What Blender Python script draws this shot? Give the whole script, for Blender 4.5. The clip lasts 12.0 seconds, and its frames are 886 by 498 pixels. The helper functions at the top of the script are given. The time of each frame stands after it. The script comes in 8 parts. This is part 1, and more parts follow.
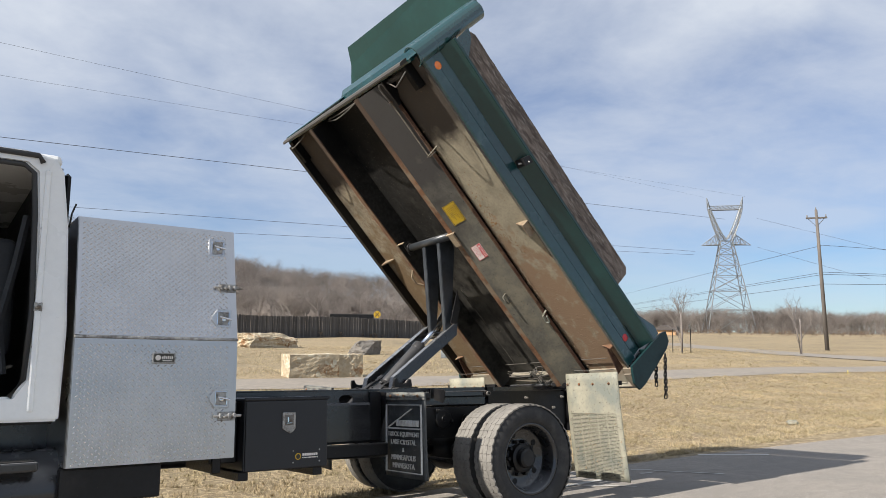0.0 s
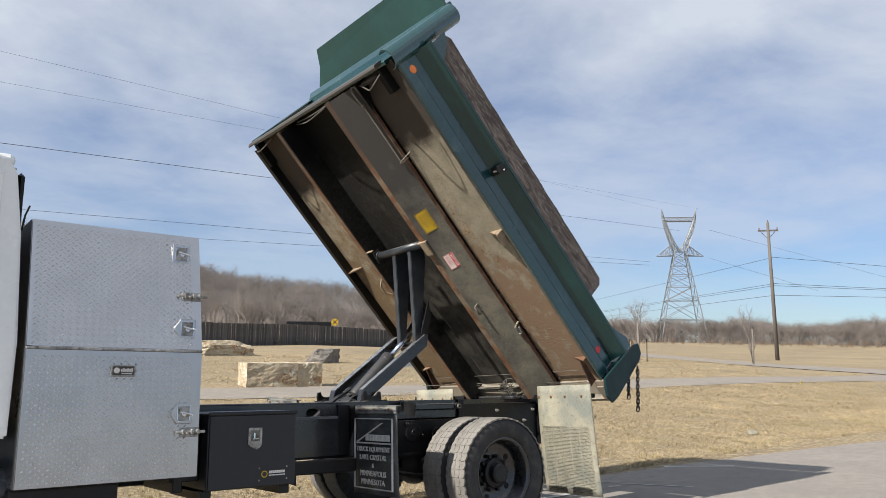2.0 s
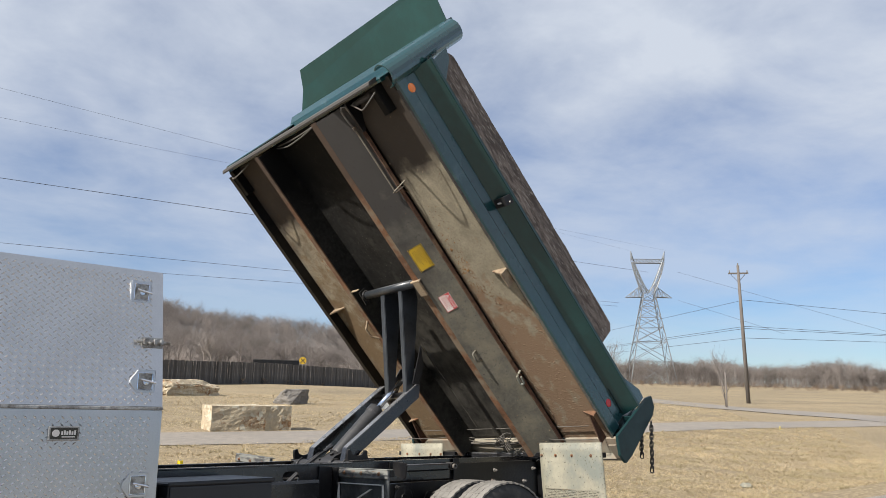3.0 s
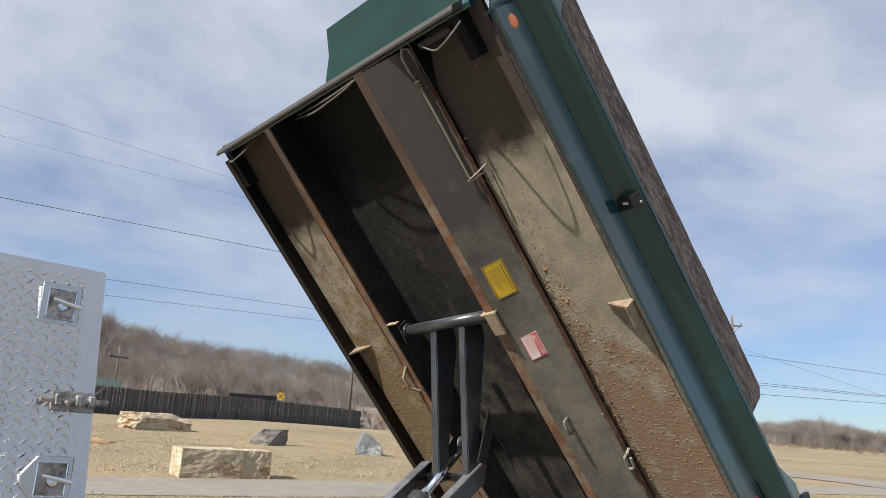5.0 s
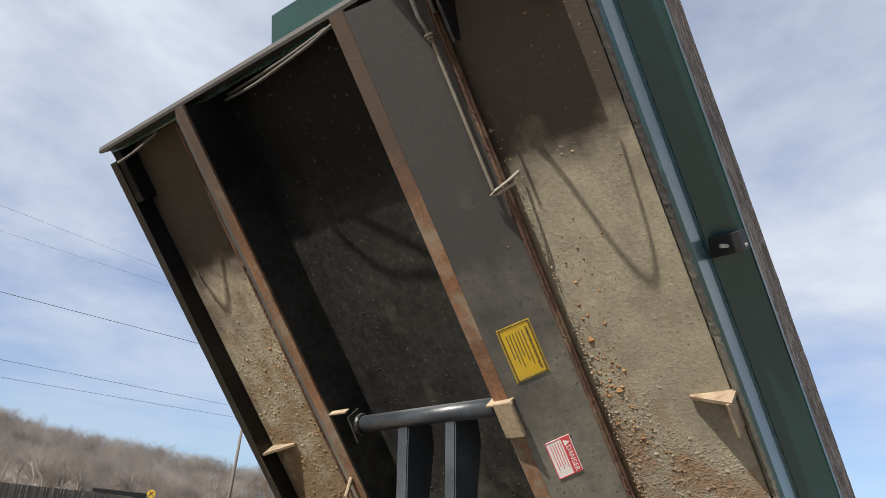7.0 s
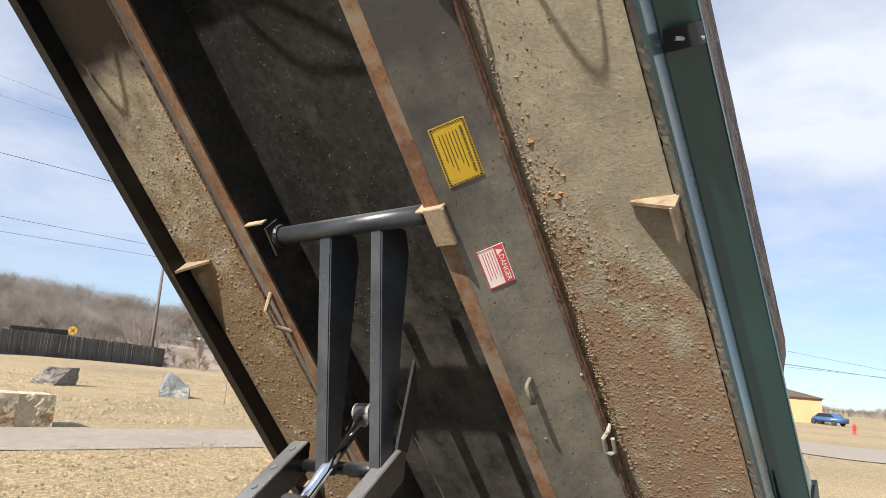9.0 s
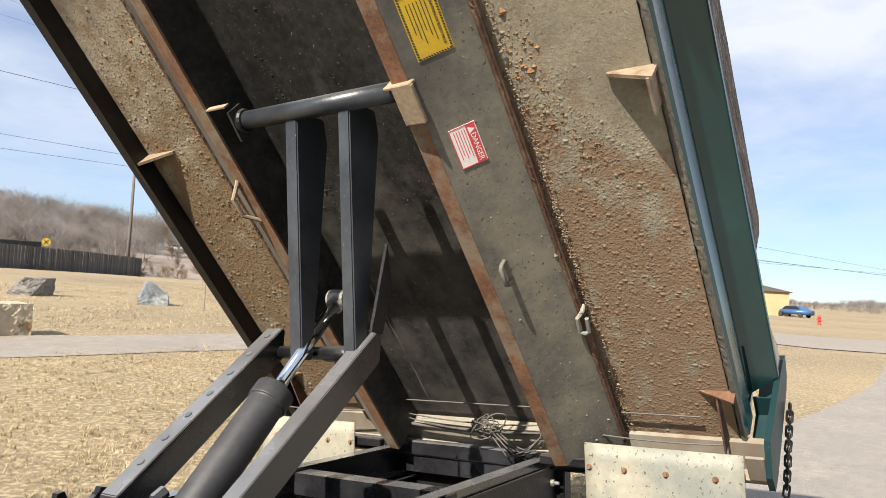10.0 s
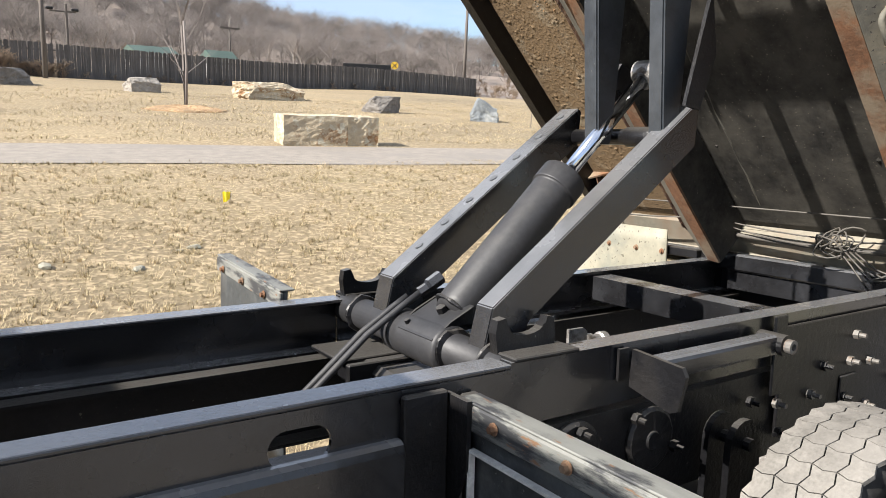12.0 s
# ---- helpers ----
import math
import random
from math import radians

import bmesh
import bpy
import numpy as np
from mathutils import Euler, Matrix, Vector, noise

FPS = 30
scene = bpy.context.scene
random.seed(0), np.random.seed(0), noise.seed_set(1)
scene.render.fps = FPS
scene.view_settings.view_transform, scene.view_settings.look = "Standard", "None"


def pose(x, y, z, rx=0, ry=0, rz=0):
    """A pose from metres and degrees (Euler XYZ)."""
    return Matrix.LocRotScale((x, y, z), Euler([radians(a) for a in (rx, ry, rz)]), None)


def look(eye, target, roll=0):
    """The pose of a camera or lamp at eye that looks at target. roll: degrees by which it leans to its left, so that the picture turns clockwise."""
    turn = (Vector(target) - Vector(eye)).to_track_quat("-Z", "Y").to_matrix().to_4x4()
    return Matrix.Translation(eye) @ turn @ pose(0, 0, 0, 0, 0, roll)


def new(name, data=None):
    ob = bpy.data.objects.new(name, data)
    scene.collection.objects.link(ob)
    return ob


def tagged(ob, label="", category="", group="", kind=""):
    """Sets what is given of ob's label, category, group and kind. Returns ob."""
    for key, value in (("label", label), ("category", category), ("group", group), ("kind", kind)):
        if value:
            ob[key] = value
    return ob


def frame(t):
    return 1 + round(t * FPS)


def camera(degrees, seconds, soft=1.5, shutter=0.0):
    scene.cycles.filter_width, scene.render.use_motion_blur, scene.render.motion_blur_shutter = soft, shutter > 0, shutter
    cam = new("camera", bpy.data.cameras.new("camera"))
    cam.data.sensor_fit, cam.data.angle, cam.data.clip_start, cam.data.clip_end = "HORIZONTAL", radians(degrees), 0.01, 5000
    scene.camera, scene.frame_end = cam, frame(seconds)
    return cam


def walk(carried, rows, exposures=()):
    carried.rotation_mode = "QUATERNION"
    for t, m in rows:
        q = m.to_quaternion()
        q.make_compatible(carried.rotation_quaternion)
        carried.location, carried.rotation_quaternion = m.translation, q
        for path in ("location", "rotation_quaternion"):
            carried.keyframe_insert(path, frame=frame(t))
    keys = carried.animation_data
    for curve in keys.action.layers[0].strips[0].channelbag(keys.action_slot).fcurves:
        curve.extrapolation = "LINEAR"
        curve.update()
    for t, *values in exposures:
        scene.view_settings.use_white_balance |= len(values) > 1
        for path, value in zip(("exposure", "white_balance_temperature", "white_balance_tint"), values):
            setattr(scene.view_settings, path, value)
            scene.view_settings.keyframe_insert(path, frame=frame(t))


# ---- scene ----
# ---- camera and walk ----
cam = camera(60.7, 12.0, 0.8)
PATH = [
    (0, (-4.240, -5.990, 1.578), (-3.103, -4.359, 1.794), 0.5),
    (0.5, (-4.241, -5.937, 1.592), (-3.097, -4.311, 1.805), 0.8),
    (1, (-4.239, -5.946, 1.584), (-3.081, -4.329, 1.802), 0.8),
    (1.5, (-4.239, -5.935, 1.584), (-3.053, -4.340, 1.808), 0.7),
    (2, (-4.239, -5.780, 1.603), (-3.015, -4.217, 1.841), 0.8),
    (2.5, (-4.175, -5.486, 1.644), (-2.907, -3.964, 1.919), 0.8),
    (3, (-3.985, -5.115, 1.692), (-2.710, -3.612, 2.032), 1.3),
    (3.5, (-3.813, -4.671, 1.744), (-2.553, -3.167, 2.135), 2.1),
    (3.7, (-3.741, -4.489, 1.776), (-2.486, -2.985, 2.180), 2.4),
    (5.3, (-3.074, -3.047, 1.879), (-1.768, -1.608, 2.349), 4.2),
    (5.5, (-2.982, -2.870, 1.894), (-1.660, -1.456, 2.398), 4.2),
    (6, (-2.799, -2.450, 1.937), (-1.445, -1.104, 2.531), 4.5),
    (6.5, (-2.636, -2.170, 2.012), (-1.260, -0.883, 2.684), 5.1),
    (6.7, (-2.564, -2.088, 2.001), (-1.181, -0.830, 2.713), 5.3),
    (8.3, (-2.325, -1.819, 1.954), (-0.777, -0.662, 2.471), 5.6),
    (8.5, (-2.300, -1.812, 1.945), (-0.726, -0.667, 2.407), 5.4),
    (9, (-2.267, -1.818, 1.910), (-0.641, -0.703, 2.243), 4.8),
    (9.5, (-2.230, -1.809, 1.874), (-0.564, -0.723, 2.082), 4.1),
    (10, (-2.196, -1.798, 1.839), (-0.505, -0.735, 1.926), 3.4),
    (10.5, (-2.171, -1.794, 1.805), (-0.480, -0.725, 1.772), 2.8),
    (11, (-2.125, -1.784, 1.770), (-0.473, -0.667, 1.618), 2.4),
    (11.5, (-1.938, -1.739, 1.725), (-0.460, -0.422, 1.441), 2.7),
    (12, (-1.801, -1.579, 1.681), (-0.702, 0.037, 1.257), 2.7),
]
EXPOSURES = [(0.0, 0.84, 6350, 10), (3.7, 0.78, 6300, 10), (6.7, 0.92, 6350, 10), (8.3, 1.18, 6500, 11), (10.0, 1.24, 6550, 11), (12.0, 1.34, 6250, 11)]
walk(cam, [(t, look(eye, target, roll)) for t, eye, target, roll in PATH], EXPOSURES)

# ---- world and sun ----
LIGHT = Vector((0.790, -0.052, -0.611)).normalized()
world = bpy.data.worlds.new("sky")
scene.world = world
world.use_nodes = True
wt = world.node_tree
wt.nodes.clear()


def wn(kind, **props):
    n = wt.nodes.new(kind)
    for k, v in props.items():
        n.inputs[k].default_value = v
    return n


sky = wt.nodes.new("ShaderNodeTexSky")
sky.sky_type = "NISHITA"
sky.sun_disc = False
sky.sun_elevation = math.asin(-LIGHT.z)
sky.sun_rotation = math.atan2(-LIGHT.x, -LIGHT.y)
sky.air_density, sky.dust_density, sky.ozone_density = 0.95, 0.1, 2.5
tc = wt.nodes.new("ShaderNodeTexCoord")
sep = wt.nodes.new("ShaderNodeSeparateXYZ")
wt.links.new(tc.outputs["Generated"], sep.inputs[0])
# cloud layer: the direction divided by its height gives a flat sheet overhead
hgt = wt.nodes.new("ShaderNodeMath")
hgt.operation = "MAXIMUM"
hgt.inputs[1].default_value = 0.0
wt.links.new(sep.outputs["Z"], hgt.inputs[0])
add = wt.nodes.new("ShaderNodeMath")
add.operation = "ADD"
add.inputs[1].default_value = 0.16
wt.links.new(hgt.outputs[0], add.inputs[0])
dx = wt.nodes.new("ShaderNodeMath")
dx.operation = "DIVIDE"
dy = wt.nodes.new("ShaderNodeMath")
dy.operation = "DIVIDE"
wt.links.new(sep.outputs["X"], dx.inputs[0])
wt.links.new(sep.outputs["Y"], dy.inputs[0])
wt.links.new(add.outputs[0], dx.inputs[1])
wt.links.new(add.outputs[0], dy.inputs[1])
flat = wt.nodes.new("ShaderNodeCombineXYZ")
wt.links.new(dx.outputs[0], flat.inputs[0])
wt.links.new(dy.outputs[0], flat.inputs[1])
big = wn("ShaderNodeTexNoise", Scale=0.85, Detail=7.0, Roughness=0.55, Distortion=0.35)
fine = wn("ShaderNodeTexNoise", Scale=3.2, Detail=6.0, Roughness=0.6, Distortion=0.3)
wt.links.new(flat.outputs[0], big.inputs["Vector"])
wt.links.new(flat.outputs[0], fine.inputs["Vector"])
mixn = wt.nodes.new("ShaderNodeMath")
mixn.operation = "MULTIPLY_ADD"
mixn.inputs[1].default_value = 0.28
wt.links.new(fine.outputs["Fac"], mixn.inputs[0])
wt.links.new(big.outputs["Fac"], mixn.inputs[2])
ramp = wt.nodes.new("ShaderNodeValToRGB")
ramp.color_ramp.elements[0].position, ramp.color_ramp.elements[0].color = 0.43, (0.30, 0.30, 0.30, 1)
ramp.color_ramp.elements[1].position, ramp.color_ramp.elements[1].color = 0.74, (1, 1, 1, 1)
wt.links.new(mixn.outputs[0], ramp.inputs[0])
cloud = wt.nodes.new("ShaderNodeRGB")
cloud.outputs[0].default_value = (6.5, 6.95, 7.7, 1)
mixc = wt.nodes.new("ShaderNodeMixRGB")
low = wt.nodes.new("ShaderNodeMapRange")
low.inputs[1].default_value, low.inputs[2].default_value, low.inputs[3].default_value, low.inputs[4].default_value = 0.0, 0.30, 0.25, 1.0
wt.links.new(hgt.outputs[0], low.inputs[0])
cover = wt.nodes.new("ShaderNodeMath")
cover.operation = "MULTIPLY"
wt.links.new(ramp.outputs[0], cover.inputs[0])
wt.links.new(low.outputs[0], cover.inputs[1])
wt.links.new(cover.outputs[0], mixc.inputs[0])
cool = wt.nodes.new("ShaderNodeMixRGB")
cool.blend_type = "MULTIPLY"
cool.inputs[0].default_value = 1.0
cool.inputs[2].default_value = (0.64, 0.80, 1.02, 1)
wt.links.new(sky.outputs[0], cool.inputs[1])
wt.links.new(cool.outputs[0], mixc.inputs[1])
wt.links.new(cloud.outputs[0], mixc.inputs[2])
bg = wn("ShaderNodeBackground", Strength=0.058)
wo = wt.nodes.new("ShaderNodeOutputWorld")
wt.links.new(mixc.outputs[0], bg.inputs[0])
wt.links.new(bg.outputs[0], wo.inputs[0])

sun = new("sun", bpy.data.lights.new("sun", "SUN"))
sun.data.energy, sun.data.angle, sun.data.color = 5.0, radians(0.6), (1.0, 0.93, 0.83)
sun.matrix_world = look((0, 0, 30), Vector((0, 0, 30)) + LIGHT)

# ---- materials ----


def mat(name, color, rough=0.6, metal=0.0, spread=0.25, grain=40.0, bump=0.15, stain=None, stain_scale=2.0, stain_edge=(0.5, 0.65),
        speck=None, speck_scale=60.0, speck_edge=(0.62, 0.68), coat=0.0, stretch=(1, 1, 1), rough_spread=0.12, bump_dist=0.004, island=0.0, grain2=None, along=None, soot_shade=None, each=0.0, dust_sheen=None, spec=0.5):
    """A procedural surface: base colour varied at two scales, with stains, specks, gloss variation and relief."""
    m = bpy.data.materials.new(name)
    m.use_nodes = True
    t = m.node_tree
    p = t.nodes["Principled BSDF"]
    tcn = t.nodes.new("ShaderNodeTexCoord")
    mp = t.nodes.new("ShaderNodeMapping")
    mp.inputs["Scale"].default_value = stretch
    t.links.new(tcn.outputs["Object"], mp.inputs[0])

    def noise_tex(scale, detail=5.0, rough_=0.6):
        n = t.nodes.new("ShaderNodeTexNoise")
        n.inputs["Scale"].default_value, n.inputs["Detail"].default_value, n.inputs["Roughness"].default_value = scale, detail, rough_
        t.links.new(mp.outputs[0], n.inputs["Vector"])
        return n

    def ramp_of(fac, a, b):
        r = t.nodes.new("ShaderNodeValToRGB")
        r.color_ramp.elements[0].position, r.color_ramp.elements[1].position = a, b
        t.links.new(fac, r.inputs[0])
        return r

    def mix_in(fac, a, b, kind="MIX"):
        x = t.nodes.new("ShaderNodeMixRGB")
        x.blend_type = kind
        for sock, v in ((x.inputs[0], fac), (x.inputs[1], a), (x.inputs[2], b)):
            if hasattr(v, "is_output"):
                t.links.new(v, sock)
            else:
                sock.default_value = v if isinstance(v, float) else (*v, 1.0)
        return x.outputs[0]

    g1, g2 = noise_tex(grain, 6.0, 0.65), noise_tex(grain2 or grain * 0.07, 4.0)
    lo, hi = [c * (1 - spread) for c in color], [min(1.0, c * (1 + spread)) for c in color]
    col = mix_in(ramp_of(g2.outputs["Fac"], 0.3, 0.7).outputs[0], lo, hi)
    fine_ = mix_in(ramp_of(g1.outputs["Fac"], 0.3, 0.72).outputs[0], [1 - spread * 0.9] * 3, [1 + spread * 0.5] * 3)
    col = mix_in(1.0, col, fine_, "MULTIPLY")
    if stain:
        s1 = noise_tex(stain_scale, 8.0, 0.68)
        fac_ = s1.outputs["Fac"]
        if along:
            # the stain thickens along one axis, from a to b, slanted across y where a sixth number is given
            sp = t.nodes.new("ShaderNodeSeparateXYZ")
            t.links.new(tcn.outputs["Object"], sp.inputs[0])
            mr = t.nodes.new("ShaderNodeMapRange")
            mr.inputs[1].default_value, mr.inputs[2].default_value, mr.inputs[3].default_value, mr.inputs[4].default_value = along[1], along[2], along[3], along[4]
            if len(along) > 5:
                sl = t.nodes.new("ShaderNodeMath")
                sl.operation = "MULTIPLY_ADD"
                sl.inputs[1].default_value = along[5]
                t.links.new(sp.outputs["Y"], sl.inputs[0])
                t.links.new(sp.outputs[along[0]], sl.inputs[2])
                t.links.new(sl.outputs[0], mr.inputs[0])
            else:
                t.links.new(sp.outputs[along[0]], mr.inputs[0])
            ad = t.nodes.new("ShaderNodeMath")
            ad.operation = "ADD"
            t.links.new(fac_, ad.inputs[0])
            t.links.new(mr.outputs[0], ad.inputs[1])
            fac_ = ad.outputs[0]
        col = mix_in(ramp_of(fac_, *stain_edge).outputs[0], col, stain)
    if soot_shade:
        # oily soot, with the front lip's shade painted in: colour, then where along x it is thickest and where it
        # fades out
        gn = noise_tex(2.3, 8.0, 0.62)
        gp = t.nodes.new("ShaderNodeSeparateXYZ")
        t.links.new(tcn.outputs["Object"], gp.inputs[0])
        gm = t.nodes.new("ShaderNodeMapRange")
        gm.inputs[1].default_value, gm.inputs[2].default_value, gm.inputs[3].default_value, gm.inputs[4].default_value = soot_shade[1], soot_shade[2], 0.30, -0.34
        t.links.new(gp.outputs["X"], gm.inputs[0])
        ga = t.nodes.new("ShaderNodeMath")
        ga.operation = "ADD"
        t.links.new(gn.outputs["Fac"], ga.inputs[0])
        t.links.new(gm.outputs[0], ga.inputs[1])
        col = mix_in(ramp_of(ga.outputs[0], 0.40, 0.66).outputs[0], col, soot_shade[0])
    if speck:
        s2 = noise_tex(speck_scale, 3.0, 0.5)
        col = mix_in(ramp_of(s2.outputs["Fac"], *speck_edge).outputs[0], col, speck)
    if dust_sheen:
        # dust film plus the sky's sheen, painted into faces that look up
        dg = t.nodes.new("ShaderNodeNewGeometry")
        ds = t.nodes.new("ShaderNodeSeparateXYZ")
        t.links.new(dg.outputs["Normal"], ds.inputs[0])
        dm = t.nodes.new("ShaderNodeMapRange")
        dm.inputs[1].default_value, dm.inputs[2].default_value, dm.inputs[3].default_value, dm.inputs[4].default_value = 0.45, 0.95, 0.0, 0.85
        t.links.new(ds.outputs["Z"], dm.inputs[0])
        dn = mix_in(ramp_of(g2.outputs["Fac"], 0.25, 0.6).outputs[0], [c * 0.6 for c in dust_sheen], dust_sheen)
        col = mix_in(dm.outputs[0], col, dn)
    if each:
        gi = t.nodes.new("ShaderNodeNewGeometry")
        er = t.nodes.new("ShaderNodeMapRange")
        er.inputs[3].default_value, er.inputs[4].default_value = 1 - each, 1 + each * 0.6
        t.links.new(gi.outputs["Random Per Island"], er.inputs[0])
        ec = t.nodes.new("ShaderNodeCombineXYZ")
        for k in range(3):
            t.links.new(er.outputs[0], ec.inputs[k])
        col = mix_in(1.0, col, ec.outputs[0], "MULTIPLY")
    if island:
        oi = t.nodes.new("ShaderNodeObjectInfo")
        ri = t.nodes.new("ShaderNodeMapRange")
        ri.inputs[3].default_value, ri.inputs[4].default_value = 1 - island, 1 + island
        t.links.new(oi.outputs["Random"], ri.inputs[0])
        cb = t.nodes.new("ShaderNodeCombineXYZ")
        for k in range(3):
            t.links.new(ri.outputs[0], cb.inputs[k])
        col = mix_in(1.0, col, cb.outputs[0], "MULTIPLY")
    t.links.new(col, p.inputs["Base Color"])
    rr = t.nodes.new("ShaderNodeMapRange")
    rr.inputs[3].default_value, rr.inputs[4].default_value = max(0.03, rough - rough_spread), min(1.0, rough + rough_spread)
    t.links.new(g2.outputs["Fac"], rr.inputs[0])
    t.links.new(rr.outputs[0], p.inputs["Roughness"])
    p.inputs["Metallic"].default_value = metal
    p.inputs["Coat Weight"].default_value = coat
    p.inputs["Specular IOR Level"].default_value = spec
    p.inputs["Coat Roughness"].default_value = 0.12
    if bump:
        b = t.nodes.new("ShaderNodeBump")
        b.inputs["Strength"].default_value, b.inputs["Distance"].default_value = bump, bump_dist
        t.links.new(g1.outputs["Fac"], b.inputs["Height"])
        t.links.new(b.outputs[0], p.inputs["Normal"])
    return m


WHITE = mat("white_paint", (0.78, 0.79, 0.78), 0.28, 0, 0.04, 30, 0.02, coat=0.6)
BLACK = mat("black_chassis_paint", (0.006, 0.006, 0.007), 0.40, 0, 0.4, 55, 0.4, stain=(0.022, 0.020, 0.018), stain_scale=4, stain_edge=(0.50, 0.80), speck=(0.10, 0.09, 0.075), speck_scale=90, speck_edge=(0.71, 0.76), bump_dist=0.006, dust_sheen=(0.07, 0.066, 0.060), spec=0.35)
BLACK_SAT = mat("satin_black_paint", (0.010, 0.010, 0.011), 0.26, 0, 0.3, 70, 0.3, stain=(0.027, 0.028, 0.031), stain_scale=4, stain_edge=(0.46, 0.74), coat=0.6, speck=(0.10, 0.095, 0.085), speck_scale=110, speck_edge=(0.72, 0.76), dust_sheen=(0.175, 0.178, 0.184))
ARM_BLACK = mat("dusty_satin_black_paint", (0.022, 0.026, 0.031), 0.38, 0, 0.35, 50, 0.3, stain=(0.050, 0.056, 0.063), stain_scale=3, stain_edge=(0.48, 0.76), coat=0.15, speck=(0.16, 0.15, 0.13), speck_scale=100, speck_edge=(0.72, 0.75), dust_sheen=(0.14, 0.143, 0.147))
CYL_BLACK = mat("matt_black_cylinder", (0.026, 0.026, 0.028), 0.55, 0, 0.3, 70, 0.2, stain=(0.060, 0.056, 0.050), stain_scale=5, stain_edge=(0.55, 0.85))
BOX_BLACK = mat("powder_coated_black", (0.011, 0.012, 0.015), 0.40, 0, 0.15, 220, 0.12)
TEAL = mat("dark_green_truck_paint", (0.008, 0.044, 0.047), 0.24, 0, 0.15, 18, 0.03, stain=(0.085, 0.13, 0.14), stain_scale=3.4, stain_edge=(0.60, 0.80), coat=0.9, speck=(0.14, 0.16, 0.14), speck_scale=55, speck_edge=(0.73, 0.79))
TEAL_DEEP = mat("plain_green_truck_paint", (0.005, 0.036, 0.034), 0.42, 0, 0.12, 18, 0.03, stain=(0.010, 0.062, 0.058), stain_scale=2.4, stain_edge=(0.5, 0.8), coat=0.25, speck=(0.06, 0.09, 0.08), speck_scale=60, speck_edge=(0.76, 0.80))
# rail green with chalk scuffs, lightened for the sky reflected along it
TEAL_WORN_SHEEN = mat("chalky_sky_toned_rail_paint", (0.012, 0.052, 0.058), 0.28, 0, 0.2, 18, 0.04, stain=(0.075, 0.125, 0.135), stain_scale=2.6, stain_edge=(0.55, 0.78), coat=0.55, speck=(0.02, 0.05, 0.05), speck_scale=45, speck_edge=(0.66, 0.72))
CHIPPED = mat("chipped_pale_paint_on_black", (0.165, 0.167, 0.152), 0.6, 0, 0.2, 40, 0.4, stain=(0.035, 0.036, 0.038), stain_scale=16, stain_edge=(0.48, 0.58), speck=(0.16, 0.09, 0.05), speck_scale=50, speck_edge=(0.66, 0.71), stretch=(1, 0.35, 1.6))
# body green darkened for the shaded tail recess, with dusty stains
POST_TEAL = mat("dusty_shaded_green_post_paint", (0.006, 0.027, 0.029), 0.5, 0, 0.2, 18, 0.05, stain=(0.013, 0.041, 0.044), stain_scale=3.0, stain_edge=(0.5, 0.8), coat=0.08, speck=(0.08, 0.09, 0.08), speck_scale=55, speck_edge=(0.74, 0.79), spec=0.3)
ALU = mat("aluminium_plate", (0.52, 0.52, 0.525), 0.30, 1.0, 0.10, 120, 0.06, rough_spread=0.10, grain2=3.0)
# smoother, brighter copy of the plate: the lozenges' glints put into colour
ALU_HI = mat("polished_glint_lozenge", (0.68, 0.68, 0.68), 0.24, 1.0, 0.06, 120, 0.0, rough_spread=0.06)
STEEL = mat("galvanised_steel", (0.40, 0.39, 0.37), 0.46, 0.7, 0.3, 90, 0.12, stain=(0.11, 0.095, 0.08), stain_scale=24, stain_edge=(0.48, 0.66))
CHROME = mat("chrome", (0.66, 0.69, 0.74), 0.12, 1.0, 0.03, 60, 0.0, rough_spread=0.04)
RUBBER = mat("tyre_rubber", (0.022, 0.022, 0.022), 0.75, 0, 0.3, 70, 0.3, stain=(0.065, 0.061, 0.056), stain_scale=7, stain_edge=(0.48, 0.78))
TREAD = mat("worn_tread", (0.165, 0.155, 0.138), 0.92, 0, 0.30, 90, 0.5, stain=(0.19, 0.178, 0.16), stain_scale=9, stain_edge=(0.45, 0.7))
FLAP = mat("black_rubber_flap", (0.045, 0.050, 0.053), 0.5, 0, 0.35, 40, 0.25, stain=(0.12, 0.127, 0.127), stain_scale=4, stain_edge=(0.48, 0.75), speck=(0.20, 0.20, 0.19), speck_scale=70, speck_edge=(0.68, 0.74), dust_sheen=(0.20, 0.198, 0.188))
FLAP_WHITE = mat("dirty_cream_plastic", (0.265, 0.250, 0.190), 0.62, 0, 0.18, 30, 0.15, stain=(0.15, 0.16, 0.138), stain_scale=2.4, stain_edge=(0.47, 0.62), speck=(0.08, 0.07, 0.05), speck_scale=60, speck_edge=(0.63, 0.67))
DIRTY_CREAM = mat("dirty_cream_steel", (0.22, 0.20, 0.155), 0.75, 0, 0.2, 40, 0.3, stain=(0.17, 0.12, 0.08), stain_scale=5, stain_edge=(0.48, 0.70))
DIRT_FLOOR = mat("dusty_steel_floor", (0.265, 0.232, 0.165), 0.95, 0, 0.24, 70, 0.45, stain=(0.215, 0.143, 0.088), stain_scale=7.5, stain_edge=(0.47, 0.60), along=("X", -3.10, -2.35, -0.16, 0.13, 1.1), soot_shade=((0.050, 0.039, 0.029), -3.0, -2.4), speck=(0.15, 0.095, 0.055), speck_scale=60, speck_edge=(0.67, 0.72), bump_dist=0.004)
